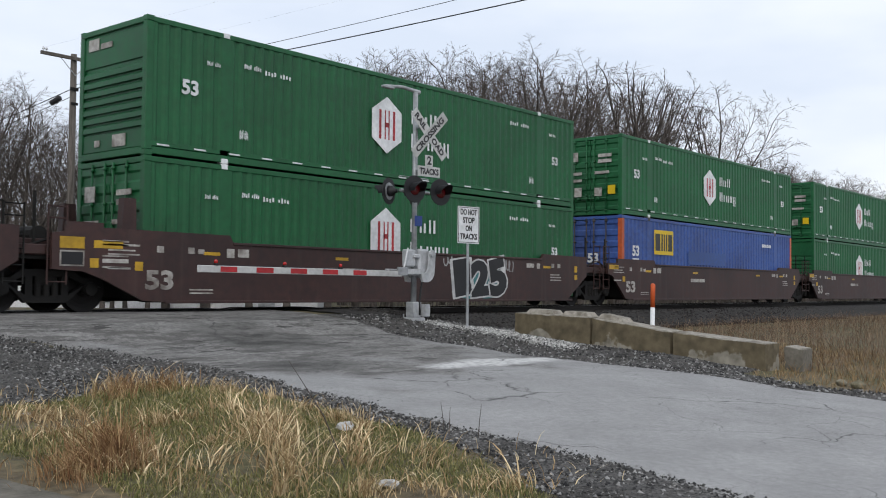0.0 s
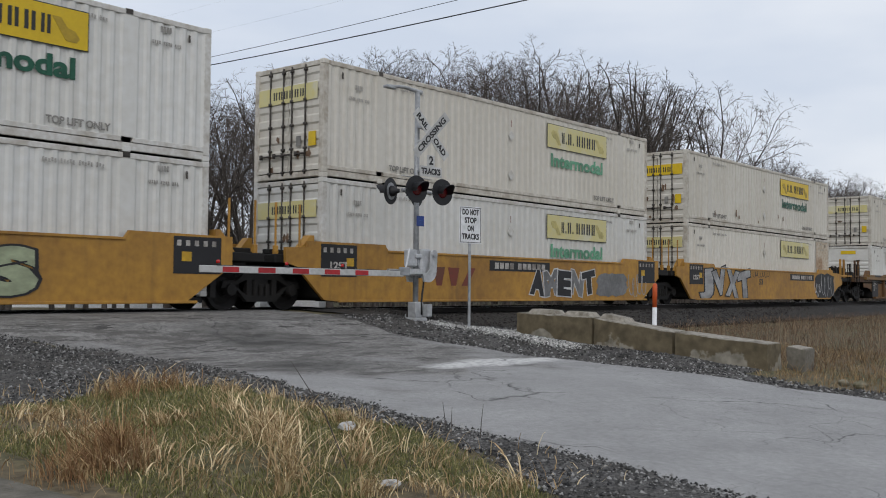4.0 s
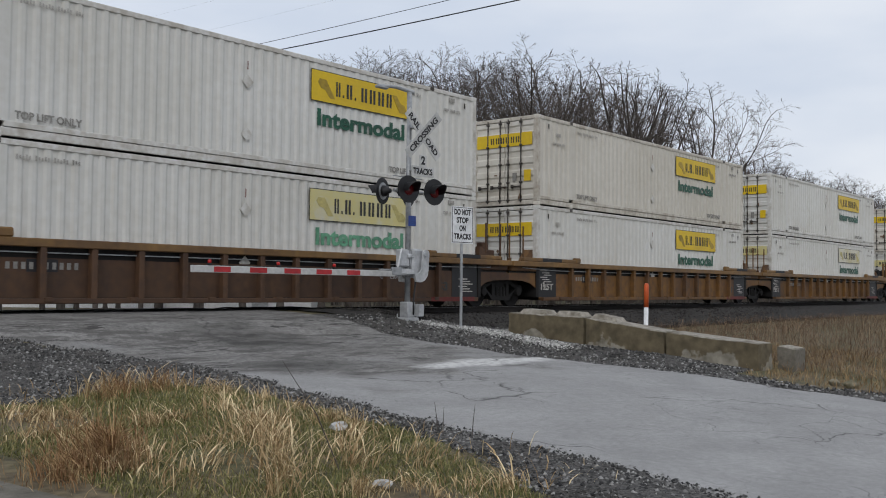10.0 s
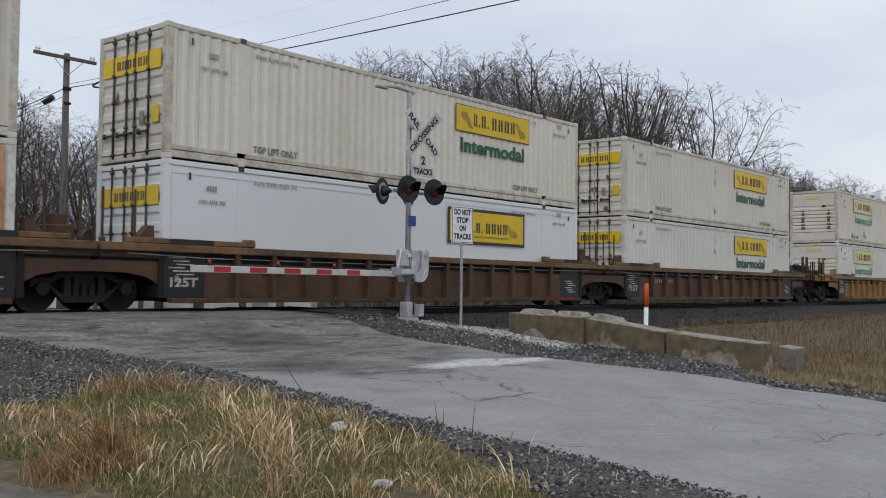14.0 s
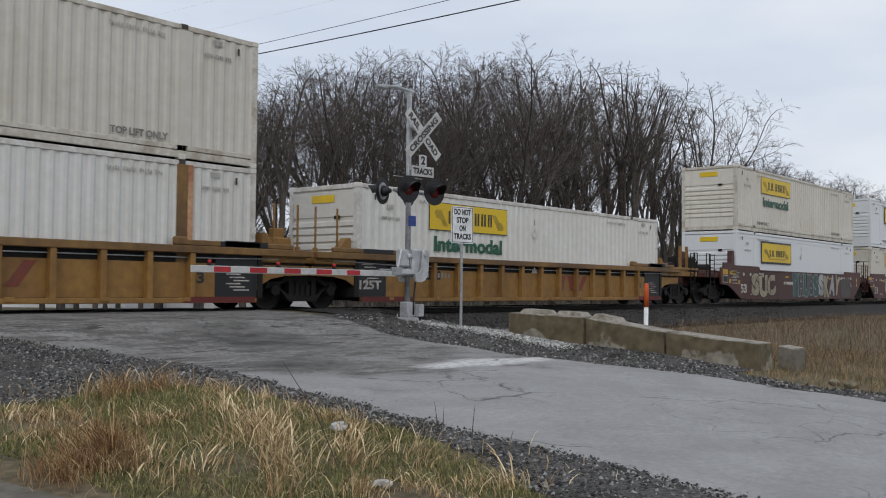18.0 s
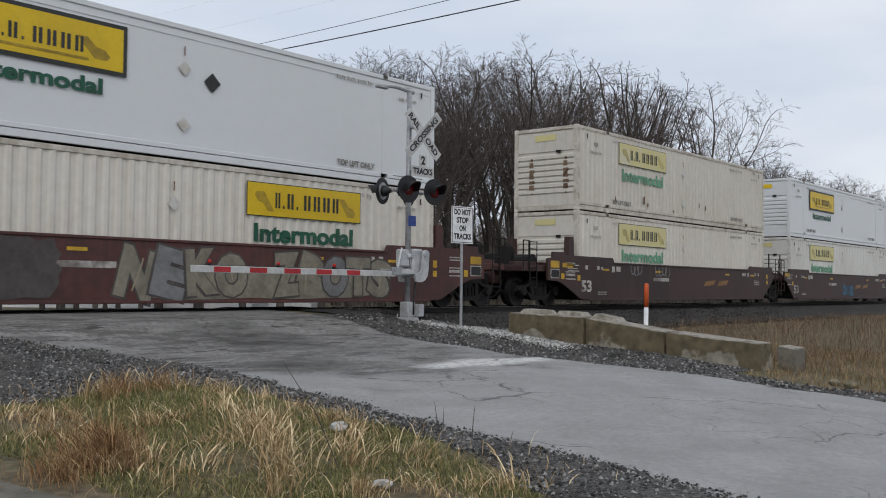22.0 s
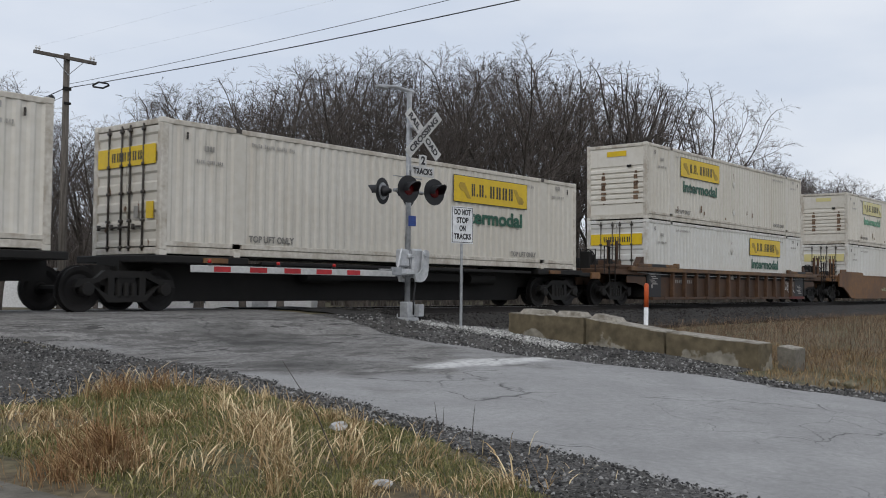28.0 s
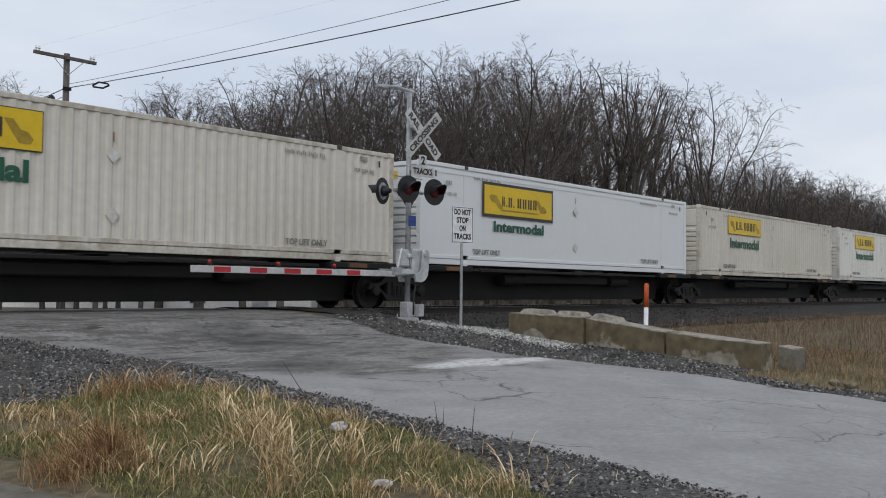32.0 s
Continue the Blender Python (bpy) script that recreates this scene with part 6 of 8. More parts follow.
# place of each car's load at the start, from the head of the train backwards
PLAN = [
    (-8.0, "smooth_brown", 0, 0, ("green", "bulkhead"), ("green", "doors")),
    (11.34, "smooth_brown", 1, 0, ("green", "bulkhead"), ("green", "doors")),
    (30.66, "smooth_brown", 0, 0, ("green", "doors"), ("blue", "doors")),
    (49.91, "smooth_brown", 0, 1, ("green", "doors"), ("green", "bulkhead")),
    (73.44, "smooth_yellow", 1, 0, ("white", "doors", "bright", "right"), ("white", "bulkhead", "bright", "left")),
    (92.90, "smooth_yellow", 0, 0, ("cream", "doors", "faded", "right"), ("white", "doors", "faded", "right")),
    (112.29, "smooth_yellow", 0, 1, ("cream", "doors", "bright", "right", "rust"), ("cream", "doors", "faded", "right", "ghost rust panel")),
    (135.54, "rib_orange", 1, 0, ("cream", "doors", "faded", "right", "blank"), ("white", "bulkhead", "bright", "left")),
    (155.01, "rib_orange", 0, 0, ("white", "bulkhead", "bright", "left"), ("cream", "bulkhead", "bright", "left")),
    (174.44, "rib_orange", 0, 1, ("white", "doors", "bright", "right"), ("white", "doors", "bright", "right")),
    (197.71, "rib_orange", 1, 0, ("white", "doors", "bright", "right"), ("white", "doors", "faded", "right")),
    (217.03, "rib_orange", 0, 0, ("cream", "doors", "bright", "right"), ("white", "doors", "bright", "right")),
    (236.43, "rib_orange", 0, 1, ("white", "doors", "bright", "right"), ("white", "doors", "pale", "right")),
    (260.00, "rib_rust", 1, 0, ("cream", "doors", "bright", "right"), ("white", "doors", "pale", "right", "buff")),
    (279.33, "rib_rust", 0, 0, ("cream", "doors", "bright", "right"), ("smooth", "doors", "framed", "right")),
    (298.69, "rib_rust", 0, 1, ("cream", "doors", "bright", "right"), ("white", "doors", "bright", "right")),
    (321.99, "rib_yellow", 1, 0, ("cream", "bulkhead", "faded", "left", "rust"), ("white", "bulkhead", "faded", "left")),
    (341.38, "rib_yellow", 0, 0, ("cream", "bulkhead", "bright", "left"), ("white", "bulkhead", "bright", "left", "post")),
    (360.81, "rib_yellow", 0, 1, None, ("white", "bulkhead", "bright", "left")),
    (384.30, "smooth_brown", 1, 0, ("cream", "bulkhead", "bright", "left"), ("smooth", "bulkhead", "framed", "left")),
    (403.72, "smooth_brown", 0, 0, ("smooth", "bulkhead", "framed", "left"), ("cream", "bulkhead", "bright", "left")),
    (423.10, "smooth_brown", 0, 1, ("smooth", "bulkhead", "framed", "left", "diamond"), ("cream", "doors", "bright", "right")),
    (446.69, "smooth_brown", 1, 0, ("cream", "bulkhead", "faded", "left", "rust"), ("cream", "bulkhead", "faded", "left")),
    (466.13, "smooth_brown", 0, 0, ("smooth", "bulkhead", "framed", "left"), ("white", "bulkhead", "faded", "left")),
    (485.56, "smooth_brown", 0, 1, ("cream", "doors", "bright", "right"), ("white", "bulkhead", "bright", "left")),
    (506.77, "flat", 1, 0, None, ("cream", "doors", "pale", "right")),
    (524.54, "flat", 0, 0, None, ("cream", "bulkhead", "faded", "left")),
    (543.08, "flat", 0, 1, None, ("cream", "doors", "bright", "right")),
    (564.17, "rib_rust", 1, 1, ("cream", "bulkhead", "bright", "left", "rust"), ("white", "doors", "bright", "right")),
    (587.50, "smooth_tan", 1, 1, ("cream", "bulkhead", "faded", "left", "rust"), ("white", "doors", "pale", "right")),
    (608.71, "flat", 1, 0, None, ("cream", "bulkhead", "bright", "left")),
    (625.94, "flat", 0, 0, None, ("smooth", "bulkhead", "framed", "left")),
    (643.33, "flat", 0, 0, None, ("cream", "bulkhead", "bright", "left")),
    (660.70, "flat", 0, 1, None, ("white", "bulkhead", "bright", "left")),
]
G = -1.508
R = -1.356
TAGS = {
    1: [(cloud, 1.55, 4.0, 0.24, 1.2, G + 0.004, "teal", 3), (graffiti, "125", 1.6, 4.05, 0.24, 1.5, G, ("black",), "white", 31), (scribble, 1.2, 1.7, 1.15, 1.45, G, "silver", 4, 3), (scribble, 3.9, 4.4, 1.05, 1.4, G, "silver", 5, 3)],
    4: [(cloud, -2.1, 3.6, 0.3, 1.05, G + 0.004, "pink", 8), (graffiti, "KRESGS", -2.0, 4.15, 0.22, 1.3, G, ("sage",), "black", 5, "black")],
    5: [(graffiti, "AMENT", 0.4, 4.1, 0.3, 1.2, G, ("black", "grey"), "white", 6), (cloud, 4.1, 6.4, 0.3, 1.15, G, "grey", 7), (scribble, 6.4, 7.6, 0.3, 1.1, G, "silver", 27, 4)],
    6: [(graffiti, "JVXT", -7.4, -2.45, 0.2, 1.52, G, ("silver",), "black", 8), (cloud, 5.3, 8.4, 0.2, 1.5, G, "black", 9), (scribble, 5.4, 6.3, 0.3, 1.1, G - 0.006, "white", 39, 3), (scribble, 6.4, 8.2, 0.3, 1.45, G - 0.006, "silver", 40, 4),
        (scribble, -2.15, -0.36, 1.15, 1.42, G, "black", 29, 7, 0.03)],
    9: [(scribble, -1.55, -1.05, 0.3, 0.97, R, "silver", 51, 2, 0.06), (scribble, 2.05, 2.86, 0.56, 0.93, R, "silver", 52, 6, 0.035)],
    10: [(scribble, 4.0, 4.77, 0.78, 1.0, R, "silver", 53, 6, 0.03)],
    19: [(graffiti, "SUC", -6.95, -4.2, 0.22, 1.4, G, ("cream",), "black", 11, "black"), (graffiti, "BHUOS", -1.85, 1.65, 0.22, 1.48, G, ("dimteal", "dimgrey"), "paleteal", 14), (graffiti, "SKAY", 1.7, 5.0, 0.22, 1.5, G, ("silver", "cream"), "dimgrey", 17, "dimgrey"),
         (cloud, 5.1, 6.9, 0.24, 1.3, G, "dimgrey", 18)],
    20: [(graffiti, "CRLS", -6.05, -2.45, 0.26, 1.5, G, ("silver", "grey"), "black", 12, "white"), (graffiti, "VOK", -1.85, 0.03, 0.23, 1.5, G, ("brown",), "teal", 19), (graffiti, "BETNC", 0.48, 5.2, 0.26, 1.52, G, ("white", "silver"), "black", 20, "black")],
    21: [(cloud, -6.45, -4.9, 0.24, 1.0, G, "dimgrey", 13), (cloud, -4.8, -2.9, 0.24, 1.44, G - 0.004, "dimgrey", 15), (cloud, -1.6, 6.0, 0.24, 1.0, G + 0.004, "olive", 16), (graffiti, "NEKO ZBOTS", -1.75, 6.1, 0.23, 1.38, G, ("olive", "grey", "olive"), "dimgrey", 24, "cream")],
    22: [(scribble, -4.76, -4.0, 1.06, 1.44, G, "grey", 33, 3), (scribble, -2.9, -1.8, 1.06, 1.43, G, "grey", 34, 4)],
    23: [(graffiti, "DOS", -0.8, 0.9, 0.3, 0.95, G, ("blue", "dimblue"), "dimblue", 15)],
    28: [(scribble, 5.3, 6.3, 0.5, 1.05, R, "white", 41, 4, 0.05), (scribble, 6.75, 7.5, 0.5, 1.1, R, "white", 42, 3, 0.05)],
    29: [(graffiti, "DEX", 1.56, 4.95, 0.24, 1.32, G, ("white", "silver"), "black", 16), (scribble, -2.44, -1.31, 0.64, 0.83, G, "sage", 43, 4, 0.08)],
}
COATS = {10: RUST, 19: MAROON, 20: MAROON, 21: MAROON}
DECK = 0.324
TRAIN = []
for i, (place, style, first, last, upper, lower) in enumerate(PLAN):
    x = place + HALF
    car = flat_car(first, last) if style == "flat" else well_car(style, first, last, TAGS.get(i, ()), COATS.get(i), i in (22, 23, 24))
    TRAIN.append((car, x, 0.0))
    if lower:
        z = 1.18 if style == "flat" else DECK
        TRAIN.append((container(*lower[:4], level="flat", extra="".join(lower[4:])) if style == "flat" and len(lower) > 2 else
                      container(lower[0], lower[1], *lower[2:4], level="lower", extra="".join(lower[4:])), x, z))
    if upper:
        TRAIN.append((container(upper[0], upper[1], *upper[2:4], level="upper", extra="".join(upper[4:])), x, DECK + TALL + 0.003))


def run(t):
    """Metres that the train has gone; it loses a little speed on the way."""
    return 19.2067 * t - 0.0073658 * t * t - 0.000038054 * t ** 3


# ---- crossing signal, signs, posts ----
def gz(x, y):
    return float(height(np.float64(x), np.float64(y)))


def stripe(s, x0, x1, y, z0, z1, slant):
    s.add([(x0, y, z0), (x1, y, z0), (x1 + slant, y, z1), (x0 + slant, y, z1), (x0, y + 0.004, z0), (x1, y + 0.004, z0), (x1 + slant, y + 0.004, z1), (x0 + slant, y + 0.004, z1)],
          [(0, 1, 2, 3), (4, 7, 6, 5), (0, 4, 5, 1), (1, 5, 6, 2), (2, 6, 7, 3), (3, 7, 4, 0)])


def blade(s, length, wide, turn):
    """A crossbuck board in x and z, turned about its middle."""
    c, d = math.cos(radians(turn)), math.sin(radians(turn))
    pts = [(-length / 2, -wide / 2), (length / 2, -wide / 2), (length / 2, wide / 2), (-length / 2, wide / 2)]
    s.plate([(a * c - b * d, a * d + b * c) for a, b in pts], -0.006, 0.006)


def signal_mast():
    mx, my = 16.9, -3.72
    base = -0.17
    m = thing("crossing_signal", "galvanised crossing mast with crossbuck, red lamps and lowered gate", "crossing signal", at=(mx, my, base))
    part("mast_pole", made("mast_pole", GALV, lambda s: s.tube([(0, 0, 0.1), (0, 0, 5.25)], [0.066, 0.058], 16), True), m)
    part("foundation", made("foundation", ALU, lambda s: (s.box(-0.2, 0.2, -0.2, 0.2, -0.15, 0.04, 0.02), s.box(-0.13, 0.13, -0.13, 0.13, 0.04, 0.40, 0.02), s.box(0.14, 0.3, -0.26, -0.06, 0.06, 0.34, 0.015))), m,
         "grey junction base")
    for dx in (-0.16, 0.16):
        for dy in (-0.16, 0.16):
            part("anchor_bolt", made("anchor_bolt", GALV, lambda s: s.tube([(0, 0, 0), (0, 0, 0.09)], 0.016, 6)), m, "", (dx, dy, 0.03))
    part("top_arm", made("top_arm", GALV, lambda s: (s.tube([(0.12, -0.02, 5.26), (-0.35, 0.1, 5.33), (-0.8, 0.22, 5.31)], [0.05, 0.04, 0.03], 10), s.box(-0.9, -0.55, 0.14, 0.26, 5.25, 5.31, 0.015))), m)
    cz = 4.26
    for turn, text, w in ((-45, "RAIL   ROAD", 1.22), (45, "CROSSING", 1.16)):
        b = part("crossbuck_board", made(("crossbuck_board", turn), GREYWHITE, lambda s: blade(s, 1.4, 0.24, turn)), m, "white board with black letters", pose(0.17, -0.3 if turn > 0 else -0.285, cz, 0, 0, -6))
        c, d = math.cos(radians(turn)), math.sin(radians(turn))
        part("lettering", words(text, 0.185, SIGNBLACK, w), b, "black lettering", Matrix.Translation((-w / 2 * c + 0.07 * d, -0.008, -w / 2 * d - 0.07 * c)) @ Matrix.Rotation(-radians(turn), 4, "Y"))
    part("sign_bracket", made("sign_bracket", GALV, lambda s: [s.box(-0.04, 0.2, -0.275, -0.04, z - 0.025, z + 0.025, 0.006) for z in (3.42, 4.1, 4.42)]), m, "steel sign brackets")
    plate = part("tracks_sign", made("tracks_sign", GREYWHITE, lambda s: (s.box(-0.35, 0.35, -0.006, 0.006, 0, 0.24, 0.004), s.box(-0.12, 0.12, -0.006, 0.006, 0.243, 0.5, 0.004))), m, "white plates under the crossbuck", pose(0.17, -0.28, 3.28, 0, 0, -6))
    part("lettering", words("2", 0.26, SIGNBLACK), plate, "black numeral", (-0.06, -0.008, 0.28))
    part("lettering", words("TRACKS", 0.19, SIGNBLACK, 0.6), plate, "black lettering", (-0.3, -0.008, 0.05))
    lz = 2.94
    part("lamp_bar", made("lamp_bar", GALV, lambda s: (s.tube([(-0.5, 0, lz), (0.5, 0, lz)], 0.04, 10), s.tube([(-0.5, 0.02, lz + 0.33), (0.5, 0.02, lz + 0.33)], 0.012, 6),
                                                    s.box(-0.1, 0.1, -0.1, 0.1, lz - 0.1, lz + 0.1, 0.02))), m)
    for side in (-1, 1):
        for dx in (-0.45, 0.45):
            lamp = part("flashing_lamp", made("flashing_lamp", LAMPBLACK, lambda s: s.lathe((0, 0, 0), [(-0.012, 0.305), (0.0, 0.31), (0.012, 0.305)], 28, "y")), m,
                        "black lamp with round background", pose(dx, side * 0.4, lz, 0, 0, -9 if side < 0 else 194))

            def visor(s):
                n, k = 14, 0
                for i in range(n):
                    a0, a1 = radians(-20 + 220 * i / n), radians(-20 + 220 * (i + 1) / n)
                    r, r2 = 0.155, 0.145
                    vs = []
                    for y, cut in ((-0.012, 0), (-0.36, 1)):
                        for a in (a0, a1):
                            for q in (r, r2):
                                yy = y + (0.16 * (1 - max(0, math.sin(a))) if cut else 0)
                                vs.append((q * math.cos(a), yy, q * math.sin(a)))
                    s.add(vs, [(0, 2, 6, 4), (1, 5, 7, 3), (4, 6, 7, 5), (0, 1, 3, 2), (0, 4, 5, 1), (2, 3, 7, 6)])
            part("visor", made("visor", LAMPBLACK, visor), lamp)
            part("housing", made("lamp_housing", LAMPBLACK, lambda s: s.lathe((0, 0.07, 0), [(-0.05, 0.13), (0.03, 0.12), (0.08, 0.06), (0.15, 0.05)], 18, "y"), True), lamp, "round lamp housing")
            part("back_disc", made("back_disc", GALV, lambda s: s.lathe((0, 0.016, 0), [(-0.002, 0.2), (0.003, 0.2)], 24, "y")), lamp, "bare grey back of the disc")
            part("lens", made("lens", LENS, lambda s: s.lathe((0, 0, 0), [(-0.05, 0.06), (-0.035, 0.11), (-0.013, 0.142), (-0.0125, 0.14)], 20, "y"), True), lamp, "red signal lens")
    part("number_sign", made("number_sign", SIGNBLUE, lambda s: s.box(-0.13, 0.13, -0.01, 0.0, 0, 0.24, 0.005)), m, "small blue notice plate", (0.05, -0.075, 2.14))
    part("notice_bars", made("notice_bars", NEWBLUE, lambda s: [s.box(-0.09, 0.09 - 0.05 * (i % 2), -0.014, -0.01, 0.03 + i * 0.05, 0.05 + i * 0.05) for i in range(4)]), m, "", (0.05, -0.075, 2.14))
    gate = part("gate_mechanism", made("gate_mechanism", ALU, lambda s: (s.box(0.06, 0.42, -0.12, 0.26, 0.95, 1.62, 0.04), s.box(-0.1, 0.1, -0.12, 0.12, 1.0, 1.12, 0.02),
                                                                       s.box(-0.1, 0.1, -0.12, 0.12, 1.4, 1.5, 0.02), s.box(-0.32, 0.08, -0.06, 0.1, 1.2, 1.6, 0.03))), m, "grey gate machine case")

    def arm_fork(s, y):
        bend = [(0.12 + 0.16 * math.sin(radians(a)), 1.22 - 0.16 * math.cos(radians(a))) for a in range(0, 80, 15)]
        heel = [(0.2 + 0.27 * math.sin(radians(a)), 1.12 - 0.27 * math.cos(radians(a))) for a in range(90, -20, -15)]
        cap = [(0.40 + 0.1 * math.cos(radians(a)), 1.5 + 0.1 * math.sin(radians(a))) for a in range(150, -15, -20)]
        s.plate([(-0.62, 1.05), (-0.62, 1.15), (-0.02, 1.15), (0.04, 1.07)] + bend + cap + heel + [(0.06, 0.86), (0.0, 1.03)], y - 0.03, y + 0.03)
    for y in (-0.2, 0.3):
        part("counterweight_arm", made(("counterweight_arm", y), PALEMETAL, lambda s: arm_fork(s, y)), gate, "pale counterweight arm")
    part("stay", made("stay", PALEMETAL, lambda s: s.tube([(-0.58, -0.2, 1.12), (-0.32, -0.1, 1.62)], 0.022, 8)), gate)
    part("arm_bracket", made("arm_bracket", GALV, lambda s: (s.box(-0.82, -0.5, -0.28, -0.22, 1.0, 1.18, 0.01), s.box(-0.75, -0.45, -0.2, 0.0, 0.98, 1.05, 0.01))), gate)
    part("pivot", made("pivot", GALV, lambda s: s.lathe((0.36, -0.22, 1.48), [(-0.05, 0.05), (0.02, 0.06)], 14, "y")), gate)
    part("conduit", made("conduit", CABLE, lambda s: s.tube([(0.16, -0.1, 0.95), (0.15, -0.11, 0.8), (0.1, -0.12, 0.6), (0.06, -0.13, 0.4), (0.06, -0.14, 0.1)], 0.022, 8), True), m, "black cable")
    # the lowered arm
    az, ay = 0.995 - 0.02, -0.25
    arm = part("gate_arm", made("gate_arm", GREYWHITE, lambda s: s.box(-6.16, -0.7, -0.02, 0.02, -0.06, 0.07, 0.008)), m, "white gate arm with red bands", (0, ay, az + 0.05))
    for a, b in ((11.24, 11.62), (12.08, 12.5), (12.94, 13.37), (13.8, 14.23), (14.68, 15.07)):
        part("red_band", made(("red_band", a), RED, lambda s: stripe(s, a - mx, b - mx, -0.0245, -0.045, 0.055, 0.0)), arm, "red reflective band")
    for x in (11.15, 12.80, 14.32):
        lamp = part("arm_lamp", made("arm_lamp", LAMPBLACK, lambda s: s.box(-0.035, 0.035, -0.04, 0.04, 0.0, 0.04, 0.008)), arm, "small red arm lamp", (x - mx, 0, 0.075))
        part("lamp_glass", made("lamp_glass", ARMLAMP, lambda s: s.lathe((0, 0, 0), [(0, 0.034), (0.04, 0.038), (0.065, 0.022)], 12, "z"), True), lamp, "red glass", (0, 0, 0.04))
    part("arm_cable", made("arm_cable", CABLE, lambda s: s.tube([(-5.8 + i * 0.5, 0.026, 0.08 - 0.008 * (i % 2)) for i in range(11)], 0.008, 5)), arm, "thin cable")
    return m


signal_mast()


def stop_sign_post():
    x, y = 17.0, -5.24
    z = -0.44
    p = thing("track_sign", "white rectangular warning sign with black letters on a steel post", "road sign", at=pose(x, y, z, 0, 0, -8))
    part("post", made("post", GALV, lambda s: s.plate([(-0.03, -0.3), (0.03, -0.3), (0.03, 2.0), (-0.03, 2.0)], 0.008, 0.035)), p, "grey steel channel post")
    board = part("board", made("board", SIGNWHITE, lambda s: s.box(-0.33, 0.33, -0.004, 0.006, 1.98, 2.80, 0.003)), p, "white sign board")
    part("border", made("border", SIGNBLACK, lambda s: [s.box(*q) for q in ((-0.31, 0.31, -0.007, -0.0045, 2.0, 2.012), (-0.31, 0.31, -0.007, -0.0045, 2.768, 2.78), (-0.31, -0.298, -0.007, -0.0045, 2.0, 2.78),
                                                                             (0.298, 0.31, -0.007, -0.0045, 2.0, 2.78))]), board, "thin black border")
    for text, w, zz in (("DO NOT", 0.5, 2.61), ("STOP", 0.36, 2.43), ("ON", 0.19, 2.25), ("TRACKS", 0.52, 2.07)):
        part("lettering", words(text, 0.17, SIGNBLACK, w), board, "black lettering", (-w / 2, -0.0045, zz))
    for zz in (2.1, 2.7):
        part("bolt", made("sign_bolt", GALV, lambda s: s.lathe((0, 0, 0), [(-0.012, 0.014), (0, 0.018)], 8, "y")), p, "", (0, -0.004, zz))


stop_sign_post()


def marker_post():
    x, y = 18.5, -8.95
    z = gz(x, y)
    p = thing("marker_post", "slim marker post, white below and orange above", "marker post", at=pose(x, y, z, 0, 1.6, 0))
    top = 0.69 - z
    part("lower_tube", made("lower_tube", SIGNWHITE, lambda s: s.tube([(0, 0, -0.1), (0, 0, top - 0.5)], 0.047, 14), True), p, "white tube")
    part("upper_tube", made("upper_tube", ORANGEMARK, lambda s: s.lathe((0, 0, 0), [(top - 0.5, 0.05), (top - 0.04, 0.05), (top - 0.01, 0.035), (top, 0.01)], 14, "z"), True), p, "orange tube")


marker_post()


